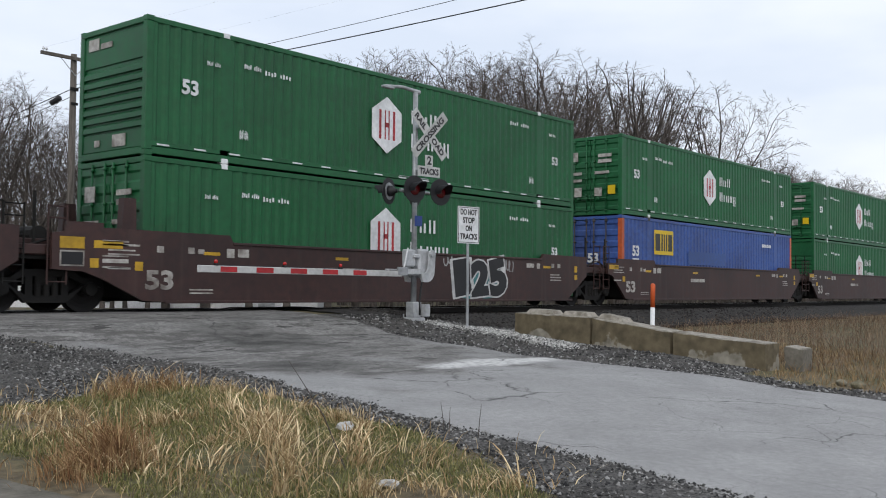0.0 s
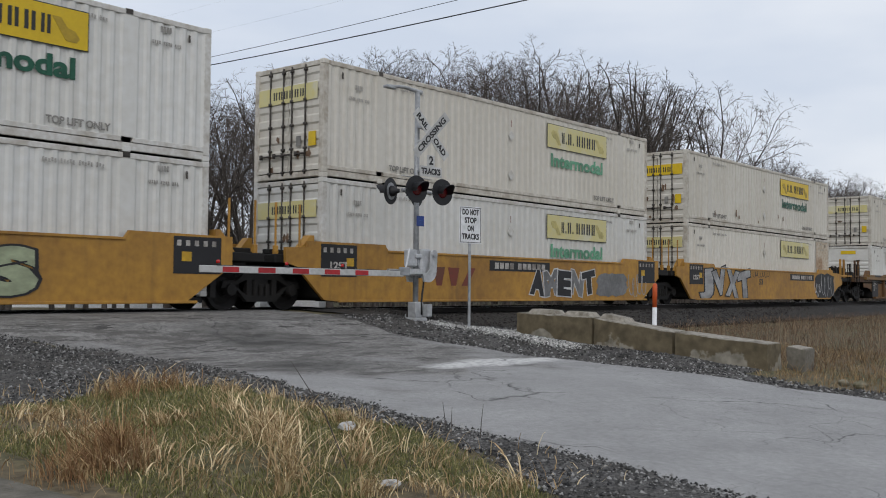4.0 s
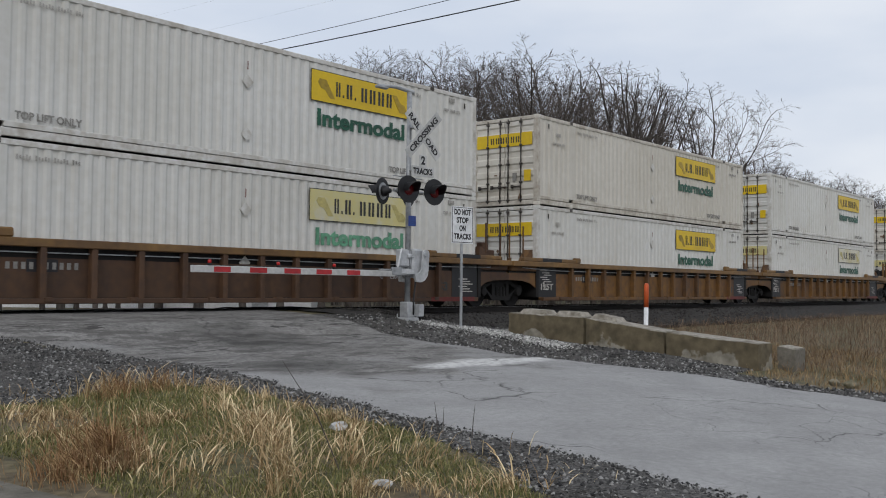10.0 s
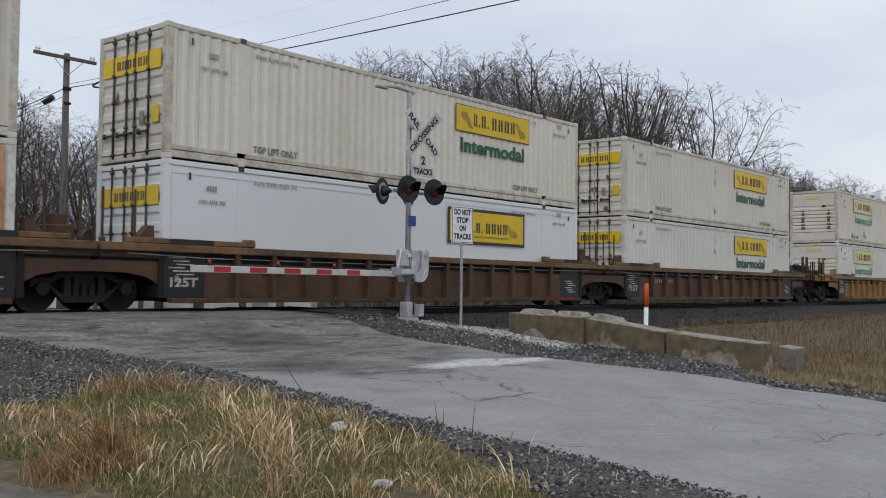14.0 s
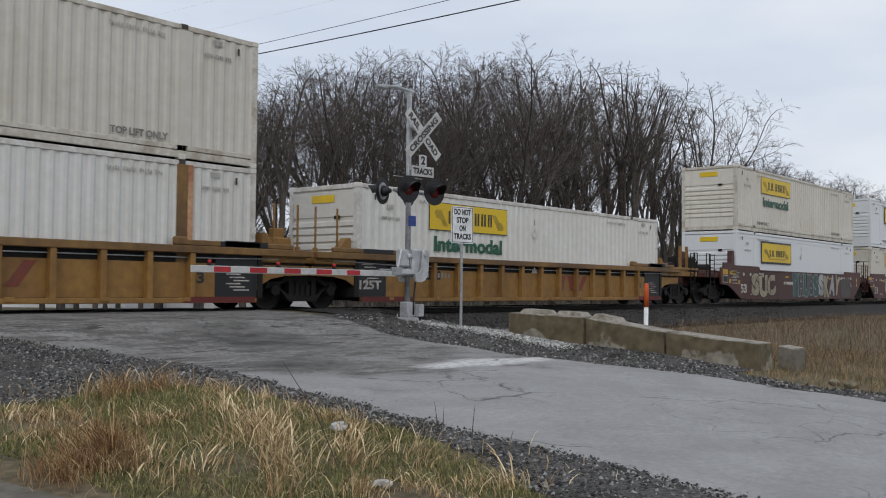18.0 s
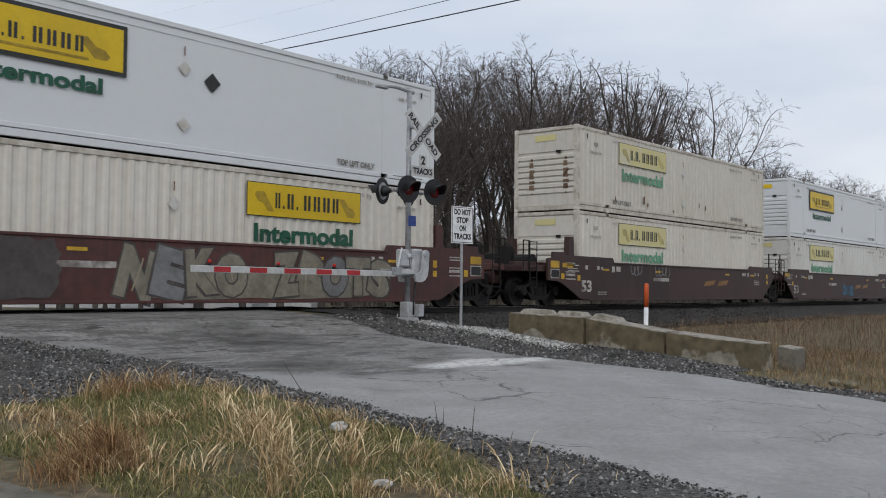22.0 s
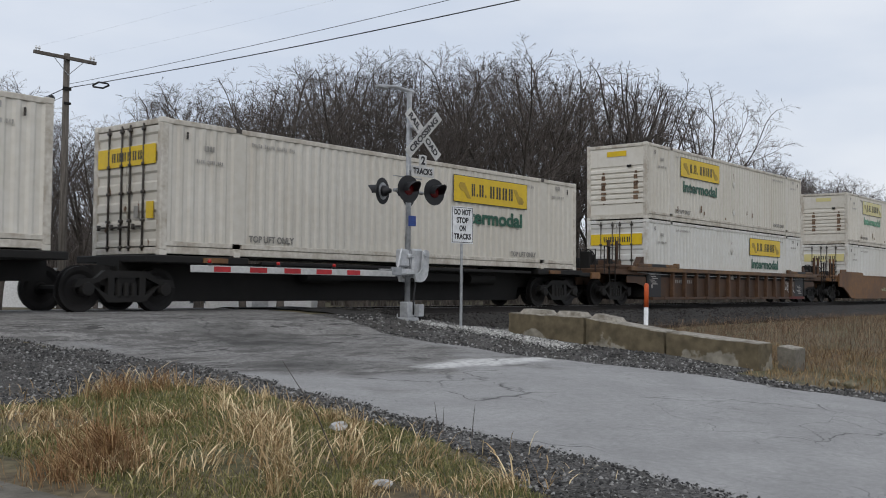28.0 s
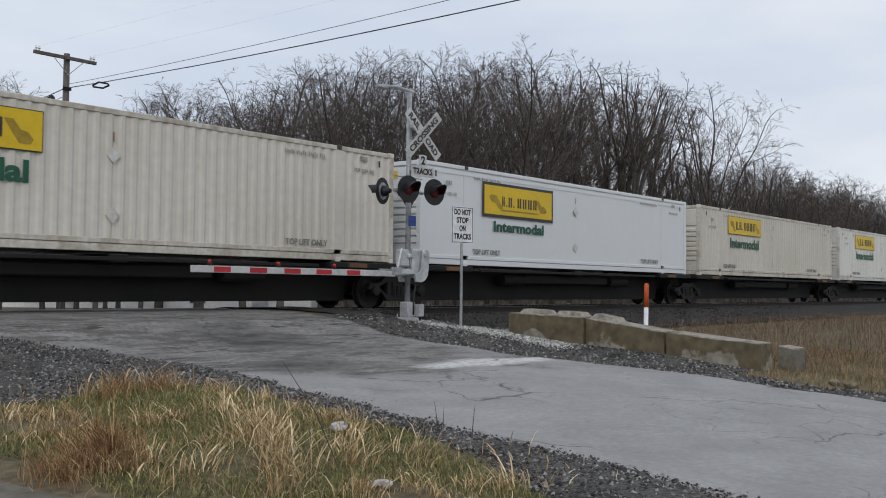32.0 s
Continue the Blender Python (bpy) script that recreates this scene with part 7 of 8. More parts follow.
def concrete_block(y0, y1, x0, x1, top0, top1, seed, low, label, keys, stone=None):
    """A cast block that lies along y, with worn edges and a lifting groove."""
    bm = bmesh.new()
    nx, ny, nz = 5, 18, 7
    rnd = random.Random(seed)
    vs = {}
    for i in range(nx + 1):
        for j in range(ny + 1):
            for k in range(nz + 1):
                if i in (0, nx) or j in (0, ny) or k in (0, nz):
                    u, v, w = i / nx, j / ny, k / nz
                    y = y0 + (y1 - y0) * v
                    top = top0 + (top1 - top0) * v
                    p = Vector((x0 + (x1 - x0) * u, y, low + (top - low) * w))
                    e = sum(1 for a, b in ((i, nx), (j, ny), (k, nz)) if a in (0, b))
                    if e > 1:
                        mid = Vector(((x0 + x1) / 2, (y0 + y1) / 2, (low + top) / 2))
                        p += (mid - p).normalized() * (0.008 + 0.03 * max(0, noise.noise((p.x * 7 + seed, p.y * 5, p.z * 7))))
                    p += Vector((0.008 * noise.noise(p * 6 + Vector((seed, 0, 0))), 0.008 * noise.noise(p * 5), 0.012 * noise.noise(p * 4)))
                    vs[i, j, k] = bm.verts.new(p)
    for i in range(nx):
        for j in range(ny):
            for k in (0, nz):
                bm.faces.new([vs[i, j, k], vs[i + 1, j, k], vs[i + 1, j + 1, k], vs[i, j + 1, k]])
    for j in range(ny):
        for k in range(nz):
            for i in (0, nx):
                bm.faces.new([vs[i, j, k], vs[i, j + 1, k], vs[i, j + 1, k + 1], vs[i, j, k + 1]])
    for i in range(nx):
        for k in range(nz):
            for j in (0, ny):
                bm.faces.new([vs[i, j, k], vs[i + 1, j, k], vs[i + 1, j, k + 1], vs[i, j, k + 1]])
    bmesh.ops.recalc_face_normals(bm, faces=bm.faces)
    me = bpy.data.meshes.new("concrete_block")
    bm.to_mesh(me)
    bm.free()
    me.materials.append(stone or BLOCKSTONE)
    ob = tagged(new("concrete_block", me), label, "concrete block", "blocks along the lane")
    # A thin pale layer added to paint sky light on the top face.
    lit_layer, m = Shape(), 16
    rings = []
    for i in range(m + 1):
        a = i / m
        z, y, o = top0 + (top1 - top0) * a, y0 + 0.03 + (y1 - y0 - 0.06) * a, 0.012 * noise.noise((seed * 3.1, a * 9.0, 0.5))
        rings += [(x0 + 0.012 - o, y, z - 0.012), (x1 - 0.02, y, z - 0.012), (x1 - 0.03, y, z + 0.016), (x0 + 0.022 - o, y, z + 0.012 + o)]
    lit_layer.add(rings, [(0, 1, 2, 3), (4 * m, 4 * m + 3, 4 * m + 2, 4 * m + 1)] + [(4 * i + j, 4 * i + (j + 1) % 4, 4 * i + 4 + (j + 1) % 4, 4 * i + 4 + j) for i in range(m) for j in range(4)])
    part("top_crust", lit_layer.mesh("top_crust", SKYLITPALE), ob, "pale top layer painted as sky light")
    for v0, v1 in keys:
        za, zb = (top0 + (top1 - top0) * v0), (top0 + (top1 - top0) * v1)
        ya, yb, xm, d = y0 + (y1 - y0) * v0, y0 + (y1 - y0) * v1, x0 + 0.13, 0.08 if v1 > v0 else -0.08
        key = Shape().add([(xm, ya, za), (x1 - 0.06, ya, za), (x1 - 0.06, yb, zb), (xm, yb, zb), (xm + 0.07, ya + d, za + 0.1), (x1 - 0.1, ya + d, za + 0.1), (x1 - 0.1, yb - d, zb + 0.1), (xm + 0.07, yb - d, zb + 0.1)],
                          [(0, 3, 2, 1), (4, 5, 6, 7), (0, 1, 5, 4), (1, 2, 6, 5), (2, 3, 7, 6), (3, 0, 4, 7)])
        part("key", key.mesh("key", SKYLITPALE), ob, "raised casting key")
    return ob


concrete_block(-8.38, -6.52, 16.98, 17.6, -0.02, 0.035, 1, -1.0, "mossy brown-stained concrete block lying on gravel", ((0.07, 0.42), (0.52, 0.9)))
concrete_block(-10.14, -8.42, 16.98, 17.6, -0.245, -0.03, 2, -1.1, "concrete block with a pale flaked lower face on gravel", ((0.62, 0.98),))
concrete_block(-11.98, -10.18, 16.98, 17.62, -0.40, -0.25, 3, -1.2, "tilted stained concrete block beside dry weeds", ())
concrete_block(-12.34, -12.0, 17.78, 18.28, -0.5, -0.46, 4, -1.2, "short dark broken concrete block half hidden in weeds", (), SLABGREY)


def slab():
    ob = new("concrete_slab", Shape().box(-1.5, 1.55, -3.6, 0.0, -0.2, 0.05, 0.03).mesh("concrete_slab", SLABGREY))
    ob.matrix_basis = pose(1.85, -10.6, -0.89, 0, 0, 1)
    tagged(ob, "worn grey concrete slab at the grass edge", "concrete slab")


slab()


# ---- poles and wires ----
def utility_pole():
    x, y, z = 19.72, 16.6, gz(19.72, 16.6)
    p = thing("utility_pole", "weathered wooden utility pole with one crossarm", "utility pole", at=(x, y, z))
    top = 9.5 - z
    part("pole", made("pole", WOODPOLE, lambda s: s.tube([(0, 0, -0.3), (0, 0, top)], [0.17, 0.115], 14), True), p)
    part("crossarm", made("crossarm", WOODPOLE, lambda s: s.box(-1.42, 1.16, -0.2, -0.1, top - 0.26, top - 0.13, 0.01)), p, "dark wooden crossarm")
    for sx in (-1, 1):
        part("brace", made(("brace", sx), GALV, lambda s: s.tube([(0, -0.13, top - 0.85), (sx * 0.62, -0.16, top - 0.25)], 0.016, 5)), p)
    for dx in (-1.32, -1.2, 0.92, 1.05):
        part("insulator", made("insulator", SIGNWHITE, lambda s: s.lathe((0, 0, 0), [(0, 0.025), (0.06, 0.03), (0.08, 0.055), (0.11, 0.055), (0.13, 0.03), (0.17, 0.03)], 10, "z")), p, "pale insulator", (dx, -0.15, top - 0.13))
    part("clamp", made("clamp", DARKSTEEL, lambda s: (s.box(-0.2, 0.14, -0.16, -0.1, top - 1.45, top - 1.32, 0.01), s.box(-0.14, 0.14, -0.16, -0.1, top - 2.0, top - 1.9, 0.01))), p)
    q = thing("utility_pole", "slim grey pole among the bare trees", "utility pole", at=(35.0, 32.5, gz(35, 32.5)))
    part("pole", made("slim_pole", WOODPOLE, lambda s: s.tube([(0, 0, -0.3), (0, 0, 11.2)], [0.2, 0.15], 12), True), q)
    r = thing("utility_pole", "weathered wooden utility pole behind the camera", "utility pole", at=(19.8, -31.0, gz(19.8, -31)))
    part("pole", made("pole_behind", WOODPOLE, lambda s: s.tube([(0, 0, -0.3), (0, 0, 11.4)], [0.17, 0.115], 12), True), r)
    part("crossarm", made("crossarm_behind", WOODPOLE, lambda s: s.box(-1.42, 1.16, -0.2, -0.1, 11.1, 11.23, 0.01)), r, "dark wooden crossarm")


utility_pole()


def span(a, b, sag, radius, label, n=18):
    a, b = Vector(a), Vector(b)
    pts = [a.lerp(b, i / n) - Vector((0, 0, sag * 4 * (i / n) * (1 - i / n))) for i in range(n + 1)]
    tagged(new("overhead_wire", Shape().tube(pts, radius, 5).mesh("overhead_wire", CABLE)), label, "wire", "wires along the lane")


span((19.75, 16.45, 8.16), (19.8, -30.9, 8.3), 0.5, 0.017, "thick black overhead cable between two poles")
span((19.75, 16.45, 8.30), (19.8, -30.9, 8.9), 0.42, 0.009, "thin black overhead cable between two poles")
span((18.45, 16.45, 9.52), (18.45, -31.0, 9.75), 0.35, 0.0012, "faint thin wire from the crossarm to the next pole")
span((20.7, 16.45, 9.55), (20.7, -31.0, 9.75), 0.35, 0.0012, "faint thin wire from the crossarm to the next pole")
span((19.7, 16.7, 8.15), (17.5, 45.0, 5.4), 0.5, 0.018, "black cable sloping away behind the pole")
span((19.7, 16.7, 7.85), (16.0, 45.0, 4.6), 0.6, 0.012, "thin black cable sloping away behind the pole")
span((19.7, 16.7, 6.1), (60.0, 45.0, 6.6), 0.6, 0.009, "thin low wire crossing to the far pole")
s = Shape().tube([(19.76, 14.75, 8.04), (19.76, 14.35, 8.11), (19.76, 13.75, 7.98), (19.76, 13.65, 7.9), (19.76, 14.05, 7.85), (19.76, 14.7, 7.98), (19.76, 14.75, 8.04)], 0.035, 8, cap=False)
tagged(new("cable_loop", s.mesh("cable_loop", CABLE, True)), "black oval loop of spare cable hanging on the wire", "cable loop")
s = Shape().tube([(19.58, 17.35, 7.86), (19.53, 17.85, 7.72)], [0.11, 0.12], 10)
tagged(new("cable_splice_case", s.mesh("cable_splice_case", LAMPBLACK, True)), "black splice case hanging on a cable", "splice case")


# ---- the shed behind the line ----
def shed():
    t = thing("white_shed", "long low white shed behind the tracks", "shed", at=pose(35.0, 33.0, -0.84, 0, 0, -50))
    part("wall", made("shed_wall", WALLWHITE, lambda s: s.box(-9.5, 9.5, 0, 5.0, -0.3, 2.3)), t, "white siding wall")
    part("roof", made("shed_roof", ROOFGREY, lambda s: s.plate([(-9.9, 2.3), (9.9, 2.3), (9.9, 2.42), (-9.9, 2.42)], -0.3, 5.3)), t, "grey sheet roof")
    for x in (-7.4, -3.4, 2.6):
        w = part("window", made("shed_window", GLASSDARK, lambda s: s.box(-0.45, 0.45, -0.02, 0.0, 0.35, 1.4)), t, "dark window", (x, -0.004, 0))
        part("frame", made("shed_window_frame", ALU, lambda s: [s.box(*q) for q in ((-0.52, 0.52, -0.05, -0.02, 0.29, 0.36), (-0.52, 0.52, -0.05, -0.02, 1.39, 1.46), (-0.52, -0.45, -0.05, -0.02, 0.36, 1.39), (0.45, 0.52, -0.05, -0.02, 0.36, 1.39))]), w)
    for x in (-5.2, 6.4):
        part("door", made("shed_door", ALU, lambda s: s.box(-0.5, 0.5, -0.03, 0.0, -0.2, 1.95)), t, "grey door", (x, -0.004, 0))


shed()


# ---- trees ----
def grow(seed, tall, limbs, clear, open_, leader=True, reach=1.0):
    """A bare tree: a trunk, limbs that rise from a fork like a vase, side branches, branchlets and fine twigs. Two shapes, wood and crown."""
    rnd = random.Random(seed)
    wood, twig = Shape(), Shape()
    up = Vector((0, 0, 1))

    def swung(d, angle, turn):
        side = d.cross(Vector((0.31, 0.2, 0.93)) if abs(d.z) < 0.9 else Vector((1, 0, 0))).normalized()
        side = Matrix.Rotation(turn, 3, d) @ side
        return (Matrix.Rotation(angle, 3, side) @ d).normalized()

    def sprig(p, d, size, wide):
        side = d.cross(Vector((rnd.uniform(-1, 1), rnd.uniform(-1, 1), rnd.uniform(-1, 1)))).normalized() * wide
        end = p + d * size
        twig.add([p + side, p - side, end], [(0, 1, 2)])
        for q in (0.35, 0.6):
            f = p.lerp(end, q + rnd.uniform(-0.1, 0.1))
            e = (d + Vector((rnd.uniform(-0.8, 0.8), rnd.uniform(-0.8, 0.8), rnd.uniform(-0.4, 0.8)))).normalized() * size * rnd.uniform(0.4, 0.7)
            twig.add([f + side * 0.8, f - side * 0.8, f + e], [(0, 1, 2)])

    def shoot(p, d, size, r0, level):
        """level 1 limb, 2 branch, 3 branchlet; each bears the next along most of its length."""
        n = max(2, int(size / (0, 0.9, 0.55, 0.4)[level]))
        pts, way = [p], d
        for i in range(n):
            way = (way + Vector((rnd.uniform(-1, 1), rnd.uniform(-1, 1), rnd.uniform(-1, 1))) * (0, 0.13, 0.16, 0.18)[level] + up * (0, 0.04, 0.04, 0.04)[level]).normalized()
            pts.append(pts[-1] + way * size / n)
        r1 = (0, 0.014, 0.009, 0.006)[level]
        radii = [r0 + (r1 - r0) * (i / n) ** 0.85 for i in range(n + 1)]
        (wood if level < 3 else twig).tube(pts, radii, (0, 6, 4, 3)[level], cap=False)
        gap = (0, 0.6, 0.32, 0.18)[level]
        s_, turn = size * (0, 0.26, 0.3, 0.2)[level], rnd.uniform(0, 6.28)
        while s_ < size * 0.99:
            f = s_ / size * n
            i = min(n - 1, int(f))
            at, dr = pts[i].lerp(pts[i + 1], f - i), (pts[i + 1] - pts[i]).normalized()
            turn += 2.4 + rnd.uniform(-0.6, 0.6)
            out = swung(dr, rnd.uniform(0.45, 0.9), turn)
            u = s_ / size
            if level == 1:
                shoot(at, out, reach * size * (0.44 - 0.26 * u) * rnd.uniform(0.6, 1.15), max(0.014, radii[i] * 0.5), 2)
            elif level == 2:
                shoot(at, out, max(0.5, size * (0.5 - 0.2 * u) * rnd.uniform(0.65, 1.2)), max(0.008, radii[i] * 0.55), 3)
            else:
                sprig(at, out, rnd.uniform(0.28, 0.55), 0.012)
            s_ += gap * rnd.uniform(0.6, 1.4)
        if level == 3:
            for k in range(2):
                sprig(pts[-1], swung(way, rnd.uniform(0.05, 0.4), rnd.uniform(0, 6.28)), rnd.uniform(0.28, 0.5), 0.012)

    height_ = tall * clear
    trunk, way = [Vector((0, 0, -0.3))], (up + Vector((rnd.uniform(-0.07, 0.07), rnd.uniform(-0.07, 0.07), 0))).normalized()
    for i in range(6):
        way = (way + Vector((rnd.uniform(-0.05, 0.05), rnd.uniform(-0.05, 0.05), 0.03))).normalized()
        trunk.append(trunk[-1] + way * (height_ + 0.3) / 6)
    thick = tall * 0.0145
    wood.tube(trunk, [thick * (1.25 if i == 0 else 1.0 - 0.035 * i) for i in range(7)], 9, cap=False)
    turn = rnd.uniform(0, 6.28)
    for k in range(limbs):
        turn += 6.28 / limbs * rnd.uniform(0.8, 1.2)
        tilt = (0.06 if leader and k == 0 else rnd.uniform(0.55, 1.0) * open_)
        at = trunk[-1] if k < 3 else trunk[rnd.randint(3, 5)]
        span_ = (tall - at.z) * (1.0 if k == 0 else rnd.uniform(0.78, 0.98)) / max(0.7, math.cos(tilt * 0.8))
        shoot(at, swung(way, tilt, turn), span_, thick * (0.7 if k < 3 else 0.45), 1)
    return wood, twig


def domed(shape, peak, middle, wide):
    """Rounds the crown: what shoots up past a dome is held back towards it."""
    p = np.array(shape.v)
    dome = peak * (0.86 - 0.12 * np.minimum(1.4, np.hypot(p[:, 0] - middle[0], p[:, 1] - middle[1]) / wide) ** 2)
    p[:, 2] = np.where(p[:, 2] > dome, dome + (p[:, 2] - dome) * 0.55, p[:, 2])
    shape.v = [tuple(q) for q in p.tolist()]


KINDS = []
for seed, limbs, clear, open_, leader, reach in ((1, 5, 0.3, 0.42, True, 1.0), (2, 6, 0.22, 0.48, False, 1.0), (3, 4, 0.34, 0.4, True, 1.0), (4, 6, 0.16, 0.43, False, 0.95), (5, 4, 0.36, 0.2, True, 0.6), (6, 5, 0.26, 0.44, True, 1.0), (12, 7, 0.3, 0.36, True, 0.85)):
    a, b = grow(seed, 14.0, limbs, clear, open_, leader, reach)
    tips = np.array(b.v)
    peak, middle = float(tips[:, 2].max()), tips[:, :2].mean(axis=0)
    wide = float(np.percentile(np.hypot(tips[:, 0] - middle[0], tips[:, 1] - middle[1]), 92))
    domed(a, peak, middle, wide)
    domed(b, peak, middle, wide)
    top = max(p[2] for p in b.v)
    wood = bpy.data.meshes.new("trunk")
    wood.from_pydata(a.v, [], a.f)
    wood.materials.append(BARK)
    wood.polygons.foreach_set("use_smooth", [True] * len(wood.polygons))
    crown = bpy.data.meshes.new("crown")
    crown.from_pydata(b.v, [], b.f)
    crown.materials.append(TWIG)
    KINDS.append((wood, crown, top))


def tree(kind, x, y, tall, turn, label):
    wood, crown, top = KINDS[kind]
    k = tall / top
    t = thing("bare_tree", label, "tree", "bare trees behind the line", at=(x, y, gz(x, y)))
    m = Matrix.Rotation(turn, 4, "Z") @ Matrix.Diagonal((k, k, k, 1))
    part("trunk", wood, t, "", m)
    part("crown", crown, t, "fine grey-brown twigs", m)


# bearing from the track's normal, and height over distance, of the belt's tree tops, set to fit the camera's view
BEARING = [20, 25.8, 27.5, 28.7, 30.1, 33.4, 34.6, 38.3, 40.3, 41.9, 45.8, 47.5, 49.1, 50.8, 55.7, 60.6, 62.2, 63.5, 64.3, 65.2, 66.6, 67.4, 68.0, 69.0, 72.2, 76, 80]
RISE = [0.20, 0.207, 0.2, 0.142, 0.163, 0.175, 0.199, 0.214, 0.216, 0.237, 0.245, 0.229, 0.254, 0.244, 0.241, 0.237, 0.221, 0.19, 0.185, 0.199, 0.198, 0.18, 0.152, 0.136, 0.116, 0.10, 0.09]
TELL = ["bare broad-crowned tree with grey-brown twigs in the belt behind the tracks", "slender bare tree with upright twigs in the belt behind the tracks",
        "low-forked bare tree in the belt behind the tracks"]
rnd = random.Random(77)
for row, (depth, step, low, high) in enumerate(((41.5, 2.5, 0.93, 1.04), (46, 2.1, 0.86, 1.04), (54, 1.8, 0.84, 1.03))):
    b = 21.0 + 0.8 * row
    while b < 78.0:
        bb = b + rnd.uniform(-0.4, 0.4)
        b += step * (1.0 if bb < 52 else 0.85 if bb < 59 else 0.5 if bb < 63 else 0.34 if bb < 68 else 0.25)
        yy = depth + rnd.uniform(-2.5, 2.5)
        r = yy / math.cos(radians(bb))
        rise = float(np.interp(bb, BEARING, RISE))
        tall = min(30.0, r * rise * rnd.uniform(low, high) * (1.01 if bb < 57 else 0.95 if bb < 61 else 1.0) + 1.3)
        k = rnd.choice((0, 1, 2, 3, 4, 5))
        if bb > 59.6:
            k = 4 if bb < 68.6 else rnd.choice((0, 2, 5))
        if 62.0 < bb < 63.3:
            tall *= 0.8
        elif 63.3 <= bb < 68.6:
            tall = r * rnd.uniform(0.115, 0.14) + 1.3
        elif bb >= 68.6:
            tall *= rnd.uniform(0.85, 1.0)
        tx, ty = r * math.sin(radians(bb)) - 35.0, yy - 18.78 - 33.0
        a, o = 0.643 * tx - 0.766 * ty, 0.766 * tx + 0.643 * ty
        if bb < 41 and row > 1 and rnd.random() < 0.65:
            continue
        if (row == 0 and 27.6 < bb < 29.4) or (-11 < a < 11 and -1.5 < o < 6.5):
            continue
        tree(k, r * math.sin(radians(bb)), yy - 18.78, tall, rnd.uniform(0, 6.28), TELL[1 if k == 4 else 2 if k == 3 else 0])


# placed and sized by its bearing and rise from the camera, like the belt
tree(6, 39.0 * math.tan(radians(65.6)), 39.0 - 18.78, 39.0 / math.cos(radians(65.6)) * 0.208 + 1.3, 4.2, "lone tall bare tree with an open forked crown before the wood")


# ---- undergrowth, grass, stones ----
def stuff(name, verts, faces, material, label, category):
    me = bpy.data.meshes.new(name)
    me.from_pydata(np.asarray(verts).reshape(-1, 3).tolist(), [], np.asarray(faces).tolist() if not isinstance(faces, list) else faces)
    me.materials.append(material)
    return tagged(new(name, me), label, category, kind="stuff")


def brush(n=3400, seed=5):
    """Thin stems and saplings along the foot of the wood."""
    rnd, vs, fs = random.Random(seed), [], []
    for i in range(n):
        b = radians(rnd.uniform(18, 79) if i % 3 else rnd.uniform(60, 74))
        dy = rnd.uniform(40, 64)
        x, y = dy * math.tan(b), dy - 18.78
        if b < radians(44):
            if rnd.random() < 0.6:
                continue
            dy = rnd.uniform(62, 74)
            x, y = dy * math.tan(b), dy - 18.78
        z, h = gz(x, y), rnd.uniform(1.0, 4.0)
        p = Vector((x, y, z))
        q = p + Vector((rnd.uniform(-0.5, 0.5), rnd.uniform(-0.5, 0.5), h))
        for a, c, r in [(p, q, 0.028)] + [(p.lerp(q, f), p.lerp(q, f) + Vector((rnd.uniform(-0.8, 0.8), rnd.uniform(-0.8, 0.8), rnd.uniform(0.4, 1.2))), 0.013) for f in (0.3, 0.45, 0.6, 0.75, 0.85)]:
            k = len(vs)
            vs += [(a.x + r, a.y, a.z), (a.x - r * 0.5, a.y + r * 0.87, a.z), (a.x - r * 0.5, a.y - r * 0.87, a.z), (c.x, c.y, c.z)]
            fs += [(k, k + 1, k + 3), (k + 1, k + 2, k + 3), (k + 2, k, k + 3)]
    stuff("undergrowth", vs, fs, TWIG, "tangle of thin bare saplings at the foot of the wood", "undergrowth")


brush()


def far_woods(n=24000, seed=8):
    """Grey stems and twigs of the woods further off."""
    rnd, vs, fs = random.Random(seed), [], []
    for i in range(n):
        dy = rnd.uniform(66, 120)
        x, y = dy * math.tan(radians(rnd.uniform(15, 78) if i % 2 else rnd.uniform(15, 70))), dy - 18.78
        p = Vector((x, y, gz(x, y)))
        if x < 0.97 * dy and rnd.random() < 0.4:
            continue
        q = p + Vector((rnd.uniform(-0.8, 0.8), rnd.uniform(-0.8, 0.8), rnd.uniform(5.0, 11.5) * (1.0 if x > 0.97 * dy else 0.7)))
        k = len(vs)
        vs += [(p.x + 0.07, p.y, p.z), (p.x - 0.035, p.y + 0.06, p.z), (p.x - 0.035, p.y - 0.06, p.z), tuple(q)]
        fs += [(k, k + 1, k + 3), (k + 1, k + 2, k + 3), (k + 2, k, k + 3)]
        for j in range(11):
            a = p.lerp(q, rnd.uniform(0.05, 0.95))
            k = len(vs)
            vs += [(a.x - 0.03, a.y + 0.02, a.z), (a.x + 0.03, a.y - 0.02, a.z), (a.x + rnd.uniform(-1.3, 1.3), a.y + rnd.uniform(-1.3, 1.3), a.z + rnd.uniform(0.5, 1.9))]
            fs += [(k, k + 1, k + 2)]
    stuff("far_woods", vs, fs, TWIG, "grey bare woods far behind the belt of trees", "woods")


far_woods()


